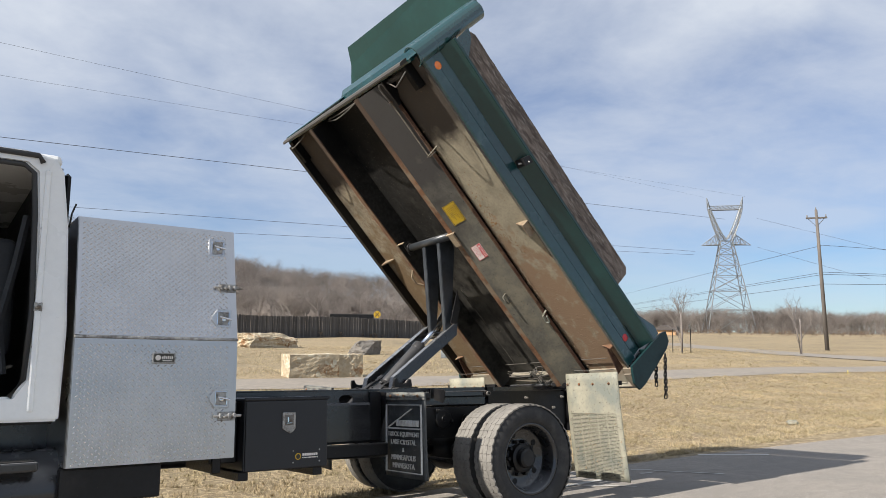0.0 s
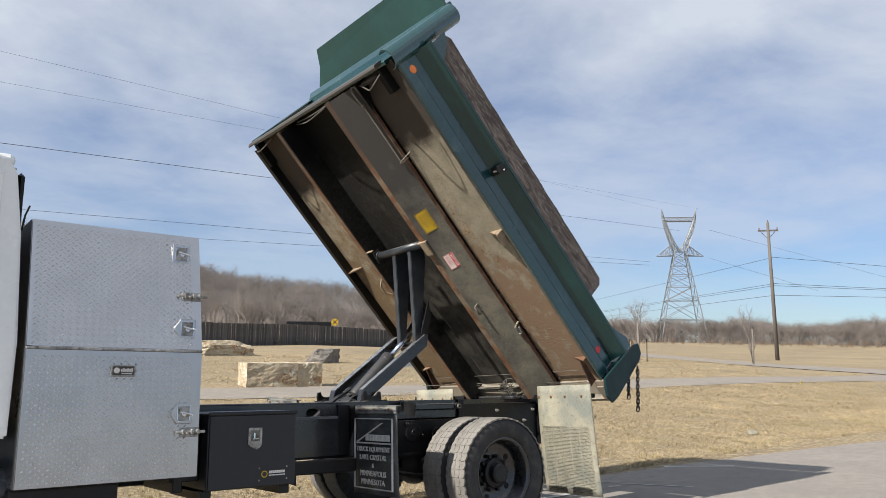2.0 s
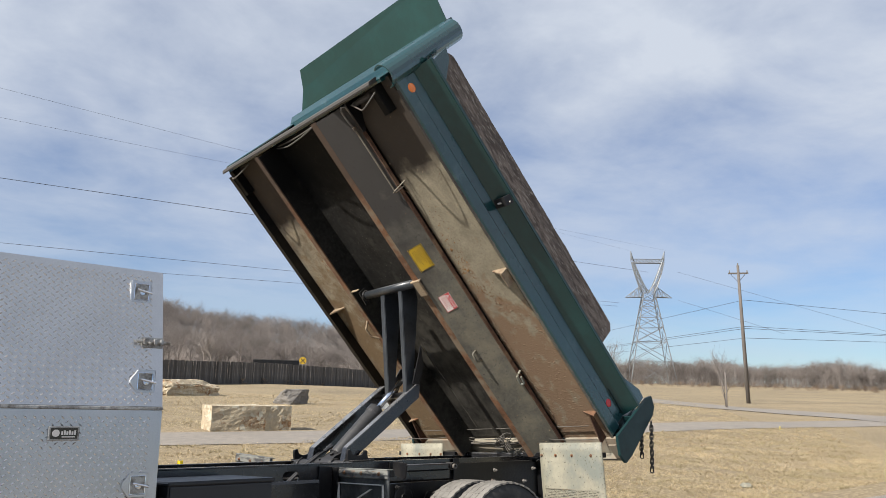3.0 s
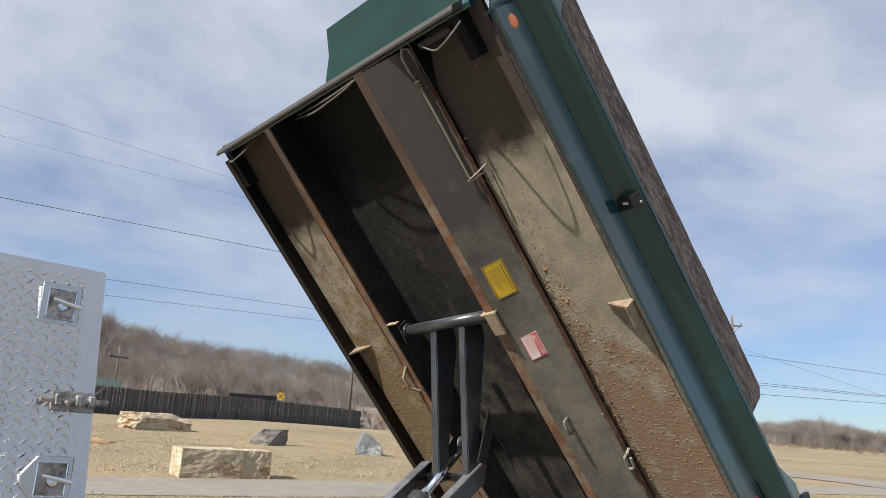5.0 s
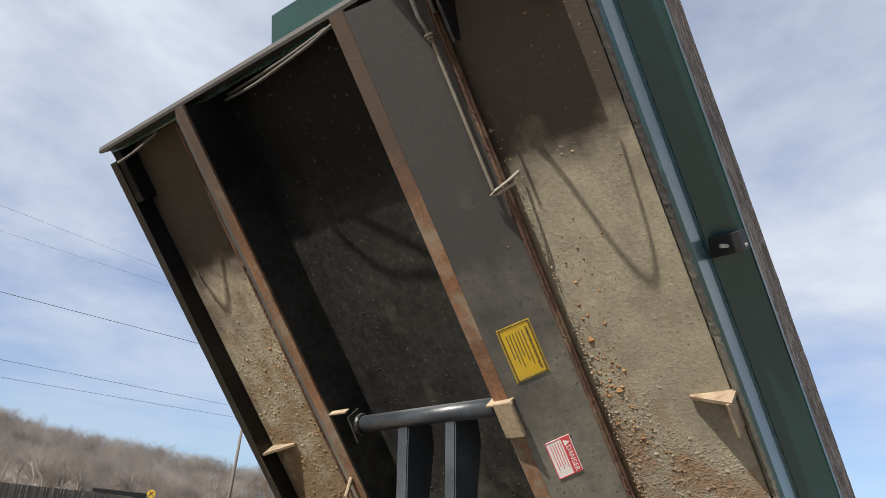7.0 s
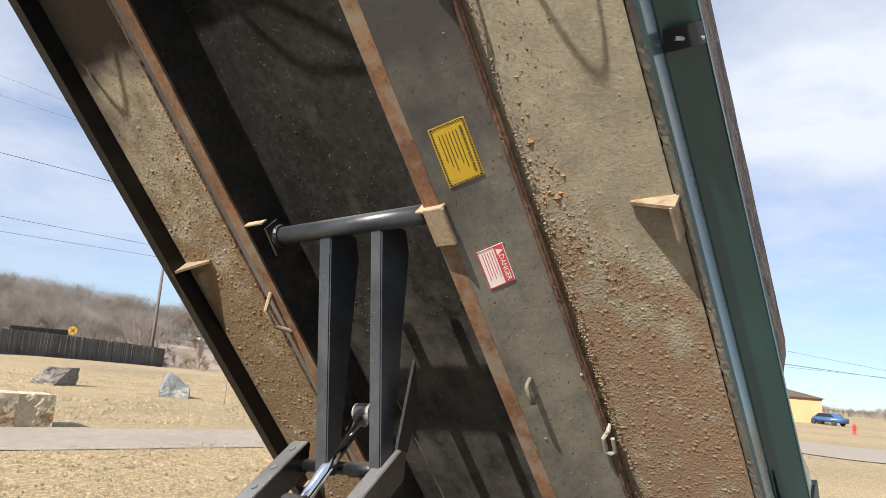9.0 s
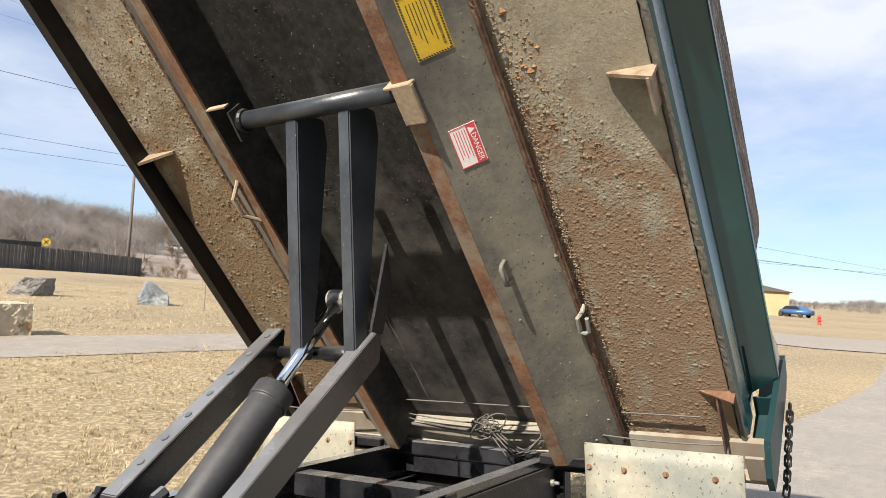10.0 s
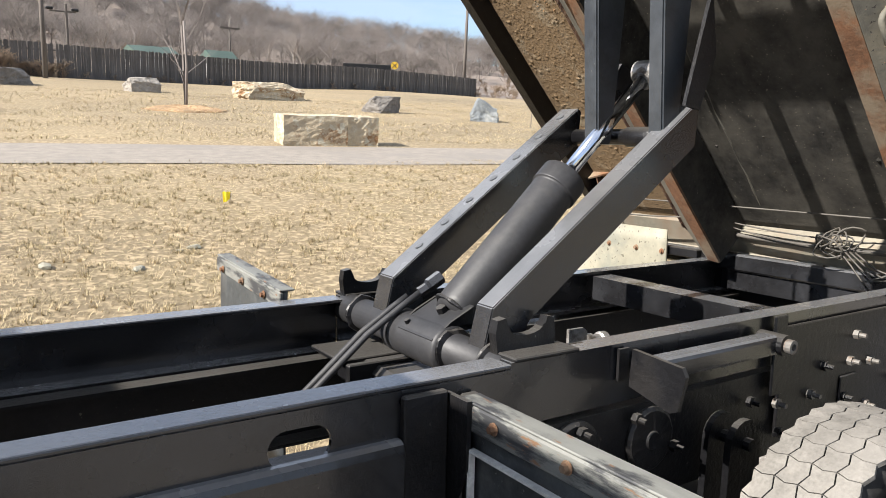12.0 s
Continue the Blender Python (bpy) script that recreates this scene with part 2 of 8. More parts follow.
BROWN_FLOOR = mat("brown_dusty_floor", (0.30, 0.255, 0.18), 0.95, 0, 0.24, 75, 0.45, stain=(0.185, 0.125, 0.066), stain_scale=5.5, stain_edge=(0.45, 0.62), along=("X", -2.9, -1.5, -0.14, 0.15), soot_shade=((0.050, 0.038, 0.028), -3.0, -2.2), speck=(0.10, 0.068, 0.042), speck_scale=110, speck_edge=(0.60, 0.66), bump_dist=0.004)
DARK_FLOOR = mat("grimy_dark_steel", (0.028, 0.027, 0.025), 0.50, 0, 0.5, 30, 0.5, stain=(0.075, 0.070, 0.060), stain_scale=4.5, stain_edge=(0.46, 0.72), along=("X", -2.3, -1.0, -0.16, 0.10), soot_shade=((0.007, 0.007, 0.007), -3.2, -2.6), speck=(0.18, 0.16, 0.13), speck_scale=100, speck_edge=(0.69, 0.72), spec=0.12)
SILL = mat("dusty_grey_sill", (0.112, 0.106, 0.086), 0.75, 0, 0.25, 45, 0.35, stain=(0.205, 0.182, 0.132), stain_scale=3.4, stain_edge=(0.46, 0.72), soot_shade=((0.045, 0.041, 0.037), -2.9, -1.2), speck=(0.035, 0.03, 0.027), speck_scale=75, speck_edge=(0.66, 0.70))
RUST = mat("rusty_flange", (0.175, 0.085, 0.042), 0.88, 0, 0.4, 60, 0.5, stain=(0.20, 0.155, 0.105), stain_scale=6, stain_edge=(0.47, 0.62), soot_shade=((0.07, 0.045, 0.03), -3.4, -2.3))
DARK_RUST = mat("dark_rust", (0.085, 0.042, 0.026), 0.92, 0, 0.4, 70, 0.5, stain=(0.16, 0.10, 0.06), stain_scale=8, stain_edge=(0.5, 0.65))
TAN_STEEL = mat("mud_coated_steel", (0.26, 0.20, 0.13), 0.9, 0, 0.25, 60, 0.5, stain=(0.14, 0.085, 0.05), stain_scale=9, stain_edge=(0.50, 0.68))
WOOD = mat("weathered_grey_wood", (0.185, 0.150, 0.128), 0.92, 0, 0.5, 46, 1.0, stretch=(0.5, 2.2, 2.2), stain=(0.075, 0.058, 0.048), stain_scale=11, stain_edge=(0.46, 0.60), speck=(0.30, 0.265, 0.23), speck_scale=38, speck_edge=(0.58, 0.66), bump_dist=0.012)
AMBER = mat("amber_lens", (0.90, 0.22, 0.02), 0.25, 0, 0.1, 90, 0.05, coat=0.5)
RED = mat("red_lens", (0.55, 0.02, 0.03), 0.3, 0, 0.1, 90, 0.05, coat=0.4)
YELLOW = mat("yellow_decal", (0.52, 0.335, 0.012), 0.5, 0, 0.10, 50, 0.02, stain=(0.42, 0.28, 0.03), stain_scale=14)
INK = mat("black_ink", (0.03, 0.028, 0.02), 0.6, 0, 0.1, 50, 0.0)
DECAL_WHITE = mat("white_decal", (0.72, 0.68, 0.64), 0.5, 0, 0.08, 60, 0.02)
DECAL_RED = mat("red_decal", (0.55, 0.06, 0.07), 0.5, 0, 0.1, 60, 0.02)
RAISED_WHITE = mat("worn_white_lettering", (0.50, 0.50, 0.48), 0.7, 0, 0.3, 60, 0.1)
WIRE = mat("grey_cable", (0.085, 0.077, 0.066), 0.7, 0, 0.25, 60, 0.05)
DARK_WIRE = mat("black_cable", (0.03, 0.03, 0.03), 0.6, 0, 0.15, 60, 0.05)
BARE = mat("bare_bolt_steel", (0.17, 0.16, 0.145), 0.6, 0.3, 0.3, 90, 0.1, stain=(0.10, 0.06, 0.035), stain_scale=30)
GRASS = mat("dormant_grass", (0.212, 0.162, 0.092), 0.95, 0, 0.42, 26, 0.8, stain=(0.170, 0.135, 0.074), stain_scale=0.35, stain_edge=(0.46, 0.70), speck=(0.35, 0.275, 0.165), speck_scale=14, speck_edge=(0.48, 0.66), bump_dist=0.02, grain2=0.09)
ASPHALT = mat("grey_asphalt", (0.215, 0.192, 0.165), 0.94, 0, 0.22, 120, 0.5, stain=(0.165, 0.150, 0.132), stain_scale=0.7, stain_edge=(0.42, 0.72), speck=(0.36, 0.33, 0.30), speck_scale=95, speck_edge=(0.58, 0.64))
PATH_GREY = mat("pale_asphalt_path", (0.225, 0.198, 0.166), 0.92, 0, 0.18, 60, 0.4, stain=(0.185, 0.166, 0.145), stain_scale=0.4)
LIMESTONE = mat("yellow_limestone", (0.42, 0.345, 0.235), 0.9, 0, 0.25, 7, 0.9, stain=(0.23, 0.125, 0.055), stain_scale=1.6, stain_edge=(0.53, 0.62), speck=(0.48, 0.435, 0.33), speck_scale=6, speck_edge=(0.55, 0.65), bump_dist=0.05)
GREY_ROCK = mat("grey_boulder", (0.165, 0.15, 0.132), 0.9, 0, 0.3, 7, 0.8, stain=(0.10, 0.092, 0.085), stain_scale=1.6, bump_dist=0.03)
BLUE_ROCK = mat("bluish_grey_boulder", (0.15, 0.165, 0.173), 0.85, 0, 0.25, 8, 0.7, stain=(0.30, 0.31, 0.30), stain_scale=1.6, bump_dist=0.03)
PALE_ROCK = mat("pale_boulder_stone", (0.27, 0.245, 0.21), 0.9, 0, 0.3, 7, 0.8, stain=(0.20, 0.175, 0.15), stain_scale=2.2, bump_dist=0.03)
FENCE_WOOD = mat("weathered_fence_boards", (0.092, 0.084, 0.078), 0.92, 0, 0.35, 12, 0.6, stretch=(4, 4, 0.6), island=0.35)
POLE_WOOD = mat("pole_wood", (0.115, 0.10, 0.088), 0.92, 0, 0.3, 14, 0.5, stretch=(5, 5, 0.5))
LATTICE = mat("weathered_lattice_steel", (0.22, 0.23, 0.235), 0.55, 0.4, 0.15, 20, 0.1)
BARK = mat("bare_winter_branches", (0.165, 0.142, 0.128), 0.95, 0, 0.3, 3, 0.0, stain=(0.27, 0.238, 0.215), stain_scale=0.09, stain_edge=(0.42, 0.62), each=0.35)
BRUSH = mat("brown_brush", (0.21, 0.155, 0.11), 0.95, 0, 0.3, 2, 0.0)
WOODS_FLOOR = mat("leaf_litter_slope", (0.20, 0.165, 0.138), 0.95, 0, 0.25, 1.2, 0.3, grain2=0.05)
MULCH = mat("wood_chip_mulch", (0.37, 0.25, 0.135), 0.95, 0, 0.5, 14, 1.0, bump_dist=0.05, speck=(0.25, 0.15, 0.075), speck_scale=11, speck_edge=(0.52, 0.60))
# near-black for the shaded cab inside, open holes and window glass
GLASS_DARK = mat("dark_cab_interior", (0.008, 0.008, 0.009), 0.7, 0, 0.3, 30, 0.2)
SEAT = mat("grey_seat_cloth", (0.030, 0.033, 0.037), 0.9, 0, 0.2, 90, 0.3)
HYDRANT_RED = mat("red_hydrant_paint", (0.50, 0.03, 0.025), 0.45, 0, 0.1, 20, 0.05)
BLUE_PAINT = mat("blue_car_paint", (0.03, 0.085, 0.20), 0.3, 0, 0.1, 20, 0.02, coat=0.3)
SIDING = mat("tan_siding", (0.40, 0.25, 0.13), 0.8, 0, 0.1, 10, 0.1)
GREY_SIDING = mat("pale_house_siding", (0.50, 0.50, 0.48), 0.8, 0, 0.1, 10, 0.1)
GREEN_ROOF = mat("green_metal_roof", (0.055, 0.085, 0.070), 0.6, 0, 0.2, 10, 0.1)
ROOF = mat("dark_roof", (0.07, 0.06, 0.055), 0.85, 0, 0.2, 10, 0.1)
FLAG_YELLOW = mat("yellow_flag", (0.85, 0.68, 0.02), 0.6, 0, 0.05, 50, 0.0)
WHITE_LINE = mat("faded_white_road_paint", (0.48, 0.47, 0.44), 0.85, 0, 0.2, 40, 0.2, stain=(0.2, 0.195, 0.185), stain_scale=6)

# ---- mesh tools ----


def part(name, bm, material, parent, label="", smooth=False, m=None):
    """Links a bmesh as one mesh object under a thing or a part."""
    me = bpy.data.meshes.new(name)
    bm.normal_update()
    bm.to_mesh(me)
    bm.free()
    for f in me.polygons:
        f.use_smooth = smooth
    for mm in material if isinstance(material, (list, tuple)) else (material,):
        me.materials.append(mm)
    ob = new(name, me)
    ob.parent = parent
    if m is not None:
        ob.matrix_basis = m
    if label:
        tagged(ob, label)
    return ob


def thing(name, m, label, category, group="", kind=""):
    ob = new(name)
    ob.matrix_basis = m
    ob.empty_display_size = 0.1
    return tagged(ob, label, category, group, kind)


def bar(bm, lo, hi, bevel=0.0, m=None, seg=1):
    """Adds a box between two corners, with rounded edges."""
    tmp = bmesh.new() if bevel else bm
    r = bmesh.ops.create_cube(tmp, size=1.0)
    lo, hi = Vector(lo), Vector(hi)
    mm = Matrix.LocRotScale((lo + hi) / 2, None, [abs(v) for v in (hi - lo)])
    bmesh.ops.transform(tmp, matrix=(m @ mm) if (m is not None and not bevel) else mm, verts=r["verts"])
    if bevel:
        bmesh.ops.bevel(tmp, geom=tmp.edges[:], offset=bevel, segments=seg, affect="EDGES", profile=0.5)
        if m is not None:
            bmesh.ops.transform(tmp, matrix=m, verts=tmp.verts)
        join(bm, tmp)
    return bm


def join(bm, other):
    me = bpy.data.meshes.new("t")
    other.to_mesh(me)
    other.free()
    bm.from_mesh(me)
    bpy.data.meshes.remove(me)
    return bm


def prism(bm, pts, a, b, axis="y", m=None):
    """Extrudes a closed outline of 2D points along an axis from a to b."""
    def at(p, k):
        return {"x": (k, p[0], p[1]), "y": (p[0], k, p[1]), "z": (p[0], p[1], k)}[axis]
    v0 = [bm.verts.new(at(p, a)) for p in pts]
    v1 = [bm.verts.new(at(p, b)) for p in pts]
    n = len(pts)
    fs = [bm.faces.new(v0[::-1]), bm.faces.new(v1)]
    fs += [bm.faces.new((v0[i], v0[(i + 1) % n], v1[(i + 1) % n], v1[i])) for i in range(n)]
    bmesh.ops.recalc_face_normals(bm, faces=fs)
    if m is not None:
        bmesh.ops.transform(bm, matrix=m, verts=v0 + v1)
    return bm


def pipe(bm, pts, r, seg=10, caps=True):
    """A round tube along points; r is one radius or one for each point."""
    pts = [Vector(p) for p in pts]
    rs = r if isinstance(r, (list, tuple)) else [r] * len(pts)
    rings = []
    ref = None
    for i, p in enumerate(pts):
        d = (pts[min(i + 1, len(pts) - 1)] - pts[max(i - 1, 0)]).normalized()
        if ref is None or abs(ref.dot(d)) > 0.95:
            ref = Vector((0, 0, 1)) if abs(d.z) < 0.9 else Vector((1, 0, 0))
        u = d.cross(ref).normalized()
        v = d.cross(u).normalized()
        rings.append([bm.verts.new(p + rs[i] * (math.cos(2 * math.pi * k / seg) * u + math.sin(2 * math.pi * k / seg) * v)) for k in range(seg)])
    for a, b in zip(rings, rings[1:]):
        for k in range(seg):
            bm.faces.new((a[k], a[(k + 1) % seg], b[(k + 1) % seg], b[k]))
    if caps:
        bm.faces.new(rings[0][::-1])
        bm.faces.new(rings[-1])
    return bm


def lathe(bm, profile, seg=32, axis="y", closed=False):
    """Turns a profile of (radius, along) round an axis."""
    rings = []
    for r, a in profile:
        ring = []
        for k in range(seg):
            c, s = r * math.cos(2 * math.pi * k / seg), r * math.sin(2 * math.pi * k / seg)
            ring.append(bm.verts.new({"y": (c, a, s), "z": (c, s, a), "x": (a, c, s)}[axis]))
        rings.append(ring)
    pairs = list(zip(rings, rings[1:])) + ([(rings[-1], rings[0])] if closed else [])
    for a, b in pairs:
        for k in range(seg):
            bm.faces.new((a[k], a[(k + 1) % seg], b[(k + 1) % seg], b[k]))
    bmesh.ops.recalc_face_normals(bm, faces=bm.faces[:])
    return bm


def sheet(bm, pts, thick, m=None):
    """A flat plate from a 3D outline, given thickness along its normal."""
    vs = [bm.verts.new(p) for p in pts]
    f = bm.faces.new(vs)
    f.normal_update()
    nrm = f.normal.copy()
    wv = [bm.verts.new(Vector(p) - nrm * thick) for p in pts]
    bm.faces.new(wv[::-1])
    n = len(pts)
    for i in range(n):
        bm.faces.new((vs[(i + 1) % n], vs[i], wv[i], wv[(i + 1) % n]))
    return bm


def sag(a, b, drop, n=16):
    a, b = Vector(a), Vector(b)
    return [a.lerp(b, i / n) - Vector((0, 0, 4 * drop * (i / n) * (1 - i / n))) for i in range(n + 1)]


def words(text, size, m, material, parent, depth=0.001, name="lettering", align="CENTER"):
    """Raised lettering in the built-in font, as a mesh."""
    cu = bpy.data.curves.new("t", "FONT")
    cu.body, cu.size, cu.extrude, cu.align_x, cu.align_y, cu.resolution_u = text, size, depth, align, "CENTER", 2
    tmp = bpy.data.objects.new("t", cu)
    scene.collection.objects.link(tmp)
    bpy.context.view_layer.update()
    me = bpy.data.meshes.new_from_object(tmp.evaluated_get(bpy.context.evaluated_depsgraph_get()))
    bpy.data.objects.remove(tmp)
    bpy.data.curves.remove(cu)
    me.materials.clear()
    me.materials.append(material)
    ob = new(name, me)
    ob.parent = parent
    ob.matrix_basis = m
    return ob


def frame_of(o, u, v):
    """A pose with its origin at o, x along u and y as near v as can be."""
    u = Vector(u).normalized()
    w = u.cross(Vector(v)).normalized()
    return Matrix.Translation(o) @ Matrix((u, w.cross(u), w)).transposed().to_4x4()


TRUCK = pose(0, 0, 0, -4.54, 1.29, 0.09)
BED = TRUCK @ pose(0, 0, 0, 0, 47.5, 0)
# ---- ground, road and path ----


def smooth(a, b, v):
    k = min(1.0, max(0.0, (v - a) / (b - a)))
    return k * k * (3 - 2 * k)


def ground_z(x, y):
    """Height of the ground: the road's camber under the truck, then a field that rises gently to the fence."""
    near = -0.079 * max(-1.7, min(1.7, y)) * (1 - smooth(3, 9, abs(x)) * 0.6)
    far = 0.018 * max(0.0, y - 2.0) if y < 90 else 1.584 + 0.004 * min(y - 90, 400)
    far += 0.022 * max(0.0, min(60.0, 18 - x)) * smooth(20, 46, y)
    far *= 1 - 0.75 * smooth(25, 60, x) * (1 - smooth(120, 260, math.hypot(x, y)))
    k = smooth(2.2, 9.0, y)
    z = near * (1 - k) + far * k
    if y > 1.6:
        z += 0.035 * (noise.noise(Vector((x * 0.18, y * 0.18, 0.3)))) * smooth(1.6, 6, y)
    return z


def road_edge(x):
    return 0.58 - 1.6 * smooth(1, 20, x) + 0.05 * noise.noise(Vector((x * 0.9, 3.1, 0)))


def grid_sheet(name, xs, ys, zfun, material, label, category, lift=0.0):
    verts = [(x, y, zfun(x, y) + lift) for y in ys for x in xs]
    n = len(xs)
    faces = [(j * n + i, j * n + i + 1, (j + 1) * n + i + 1, (j + 1) * n + i) for j in range(len(ys) - 1) for i in range(n - 1)]
    me = bpy.data.meshes.new(name)
    me.from_pydata(verts, [], faces)
    for f in me.polygons:
        f.use_smooth = True
    me.materials.append(material)
    return tagged(new(name, me), label, category, kind="structure")


def spaced(near, far, step, grow):
    out, v, s = [], 0.0, step
    while v < far:
        out.append(v)
        if v > near:
            s *= grow
        v += s
    return out + [far]


side = spaced(40, 3000, 0.5, 1.13)
XS = [-v for v in side[:0:-1]] + side
YS = [-v for v in spaced(12, 1500, 0.6, 1.25)[:0:-1]] + spaced(60, 3000, 0.4, 1.13)
def bed_z(x, y):
    """The lawn's height, dug out a little under the paving."""
    return ground_z(x, y) - (0.07 if -8.7 < y < road_edge(x) - 0.45 and -58 < x < 57 else 0.0)


grid_sheet("ground", XS, YS, bed_z, GRASS, "dormant straw-coloured lawn with thin patches and clods", "ground")


def ribbon(name, rows, material, label, category, lift):
    """A strip of paving between pairs of points (left, right), laid on the ground."""
    bm = bmesh.new()
    k = 10
    prev = None
    for (ax, ay), (bx, by) in rows:
        cur = []
        for i in range(k + 1):
            x, y = ax + (bx - ax) * i / k, ay + (by - ay) * i / k
            cur.append(bm.verts.new((x, y, ground_z(x, y) + lift)))
        if prev:
            for i in range(k):
                bm.faces.new((prev[i], prev[i + 1], cur[i + 1], cur[i]))
        prev = cur
    bmesh.ops.recalc_face_normals(bm, faces=bm.faces[:])
    for f in bm.faces:
        if f.normal.z < 0:
            f.normal_flip()
    ob = part(name, bm, material, None, smooth=True)
    return tagged(ob, label, category, kind="structure")


xs = [-60 + 1.0 * i for i in range(120)]
ribbon("road", [((x, -9.0), (x, road_edge(x))) for x in xs], ASPHALT, "worn grey asphalt road with cracks and a ragged edge", "road", 0.012)
def path_y(x):
    """Near edge of the footpath, which bends a little beyond the truck."""
    k = smooth(8, 22, x)
    return (11.75 - 0.168 * x) * (1 - k) + (12.1 - 0.115 * x) * k


ribbon("path", [((x, path_y(x) + 0.10 * noise.noise(Vector((x * 0.3, 0, 0)))), (x, path_y(x) + 2.88 + 0.10 * noise.noise(Vector((x * 0.3, 5, 0))))) for x in [-45 + 1.5 * i for i in range(56)]],
       PATH_GREY, "pale grey asphalt footpath across the lawn", "path", 0.014)
SIDE = ((-60, 30, 47), (-20, 31, 47), (0, 33, 47), (5, 34.5, 46), (12, 38, 46), (22, 41.5, 48), (32, 50, 57), (50, 66, 71), (60, 78, 81))
rows = []
for (ya, a0, a1), (yb, b0, b1) in zip(SIDE, SIDE[1:]):
    rows += [((a0 + (b0 - a0) * q / 8, ya + (yb - ya) * q / 8), (a1 + (b1 - a1) * q / 8, ya + (yb - ya) * q / 8)) for q in range(8)]
ribbon("side_road", rows, PATH_GREY, "grey asphalt side road beyond the lawn", "road", 0.03)

# painted lines and seams on the road
for i, (x0, y0, x1, y1, wd) in enumerate(((4.42, 0.48, 4.95, -0.21, 0.05), (2.70, 0.12, 2.83, -0.07, 0.03), (2.47, -0.21, 2.61, -0.26, 0.03), (2.77, -0.15, 2.98, -0.93, 0.018), (1.15, -0.29, 2.28, -0.21, 0.04), (1.34, -0.24, 1.69, -0.84, 0.022))):
    a, b = Vector((x0, y0)), Vector((x1, y1))
    n2 = Vector((-(b - a).y, (b - a).x)).normalized() * wd
    bm = bmesh.new()
    bm.faces.new([bm.verts.new((p.x, p.y, ground_z(p.x, p.y) + 0.018)) for p in (a - n2, b - n2, b + n2, a + n2)])
    tagged(part("road_marking", bm, WHITE_LINE, None), "faded white paint mark on the asphalt", "road marking", kind="structure")

# ---- grass tufts ----


def tufts():
    """Short dry blades over the lawn, thickest beside the road, and denser tussocks that stand a little higher."""
    rng = np.random.default_rng(4)
    V, Fc = [], []

    def blade(ox, oy, z, a, ln, wd, lean):
        dxn, dyn = math.cos(a), math.sin(a)
        i = len(V)
        V.extend(((ox - dyn * wd, oy + dxn * wd, z - 0.004), (ox + dyn * wd, oy - dxn * wd, z - 0.004), (ox + dxn * ln * lean, oy + dyn * ln * lean, z + ln)))
        Fc.append((i, i + 1, i + 2))

    for _ in range(120000):
        y = 0.7 + 11.3 * rng.random() ** 1.3
        x = rng.uniform(-5.0 - y * 0.2, 13 + y * 2.0)
        if y < road_edge(x) + 0.05 or 12.0 < y + 0.115 * x < 15.3 or noise.noise(Vector((x * 0.8, y * 0.8, 2.0))) < -0.45:
            continue
        z = ground_z(x, y)
        for _ in range(2):
            blade(x + rng.uniform(-0.04, 0.04), y + rng.uniform(-0.04, 0.04), z, rng.uniform(0, 6.28), rng.uniform(0.012, 0.035), rng.uniform(0.0018, 0.0045) * (1 + 0.05 * y), rng.uniform(0.8, 2.8))
    for _ in range(17000):
        y = 0.75 + 10.4 * rng.random() ** 1.25
        x = rng.uniform(-5.0 - y * 0.2, 12 + y * 1.8)
        if y < road_edge(x) + 0.06 or 12.0 < y + 0.115 * x < 15.3 or noise.noise(Vector((x * 1.7, y * 1.7, 9.0))) < -0.08:
            continue
        z, wide, tall = ground_z(x, y), rng.uniform(0.02, 0.06), rng.uniform(0.6, 1.35)
        for _ in range(16):
            a, q = rng.uniform(0, 6.28), rng.random()
            blade(x + math.cos(a) * wide * q, y + math.sin(a) * wide * q, z, a + rng.uniform(-0.7, 0.7), rng.uniform(0.03, 0.065) * tall, rng.uniform(0.0014, 0.0032) * (1 + 0.06 * y), rng.uniform(0.2, 1.3))
    for _ in range(26000):
        y = rng.uniform(11.5, 36)
        x = rng.uniform(-8 + 0.1 * y, 12 + y * 1.4)
        if 11.9 < y + 0.115 * x < 15.4 or noise.noise(Vector((x * 0.5, y * 0.5, 2.0))) < -0.25:
            continue
        z = ground_z(x, y)
        for _ in range(3):
            blade(x + rng.uniform(-0.08, 0.08), y + rng.uniform(-0.08, 0.08), z, rng.uniform(0, 6.28), rng.uniform(0.03, 0.08), rng.uniform(0.005, 0.012), rng.uniform(0.4, 1.8))
    me = bpy.data.meshes.new("grass_blades")
    me.from_pydata(V, [], Fc)
    me.materials.append(BLADE)
    return tagged(new("grass_blades", me), "short dry straw-coloured grass blades on the lawn", "grass", kind="stuff")


BLADE = mat("dry_grass_blades", (0.44, 0.35, 0.212), 0.9, 0, 0.3, 9, 0.0, stain=(0.31, 0.262, 0.142), stain_scale=0.8, stain_edge=(0.45, 0.7), each=0.55)
tufts()

# ---- rocks ----


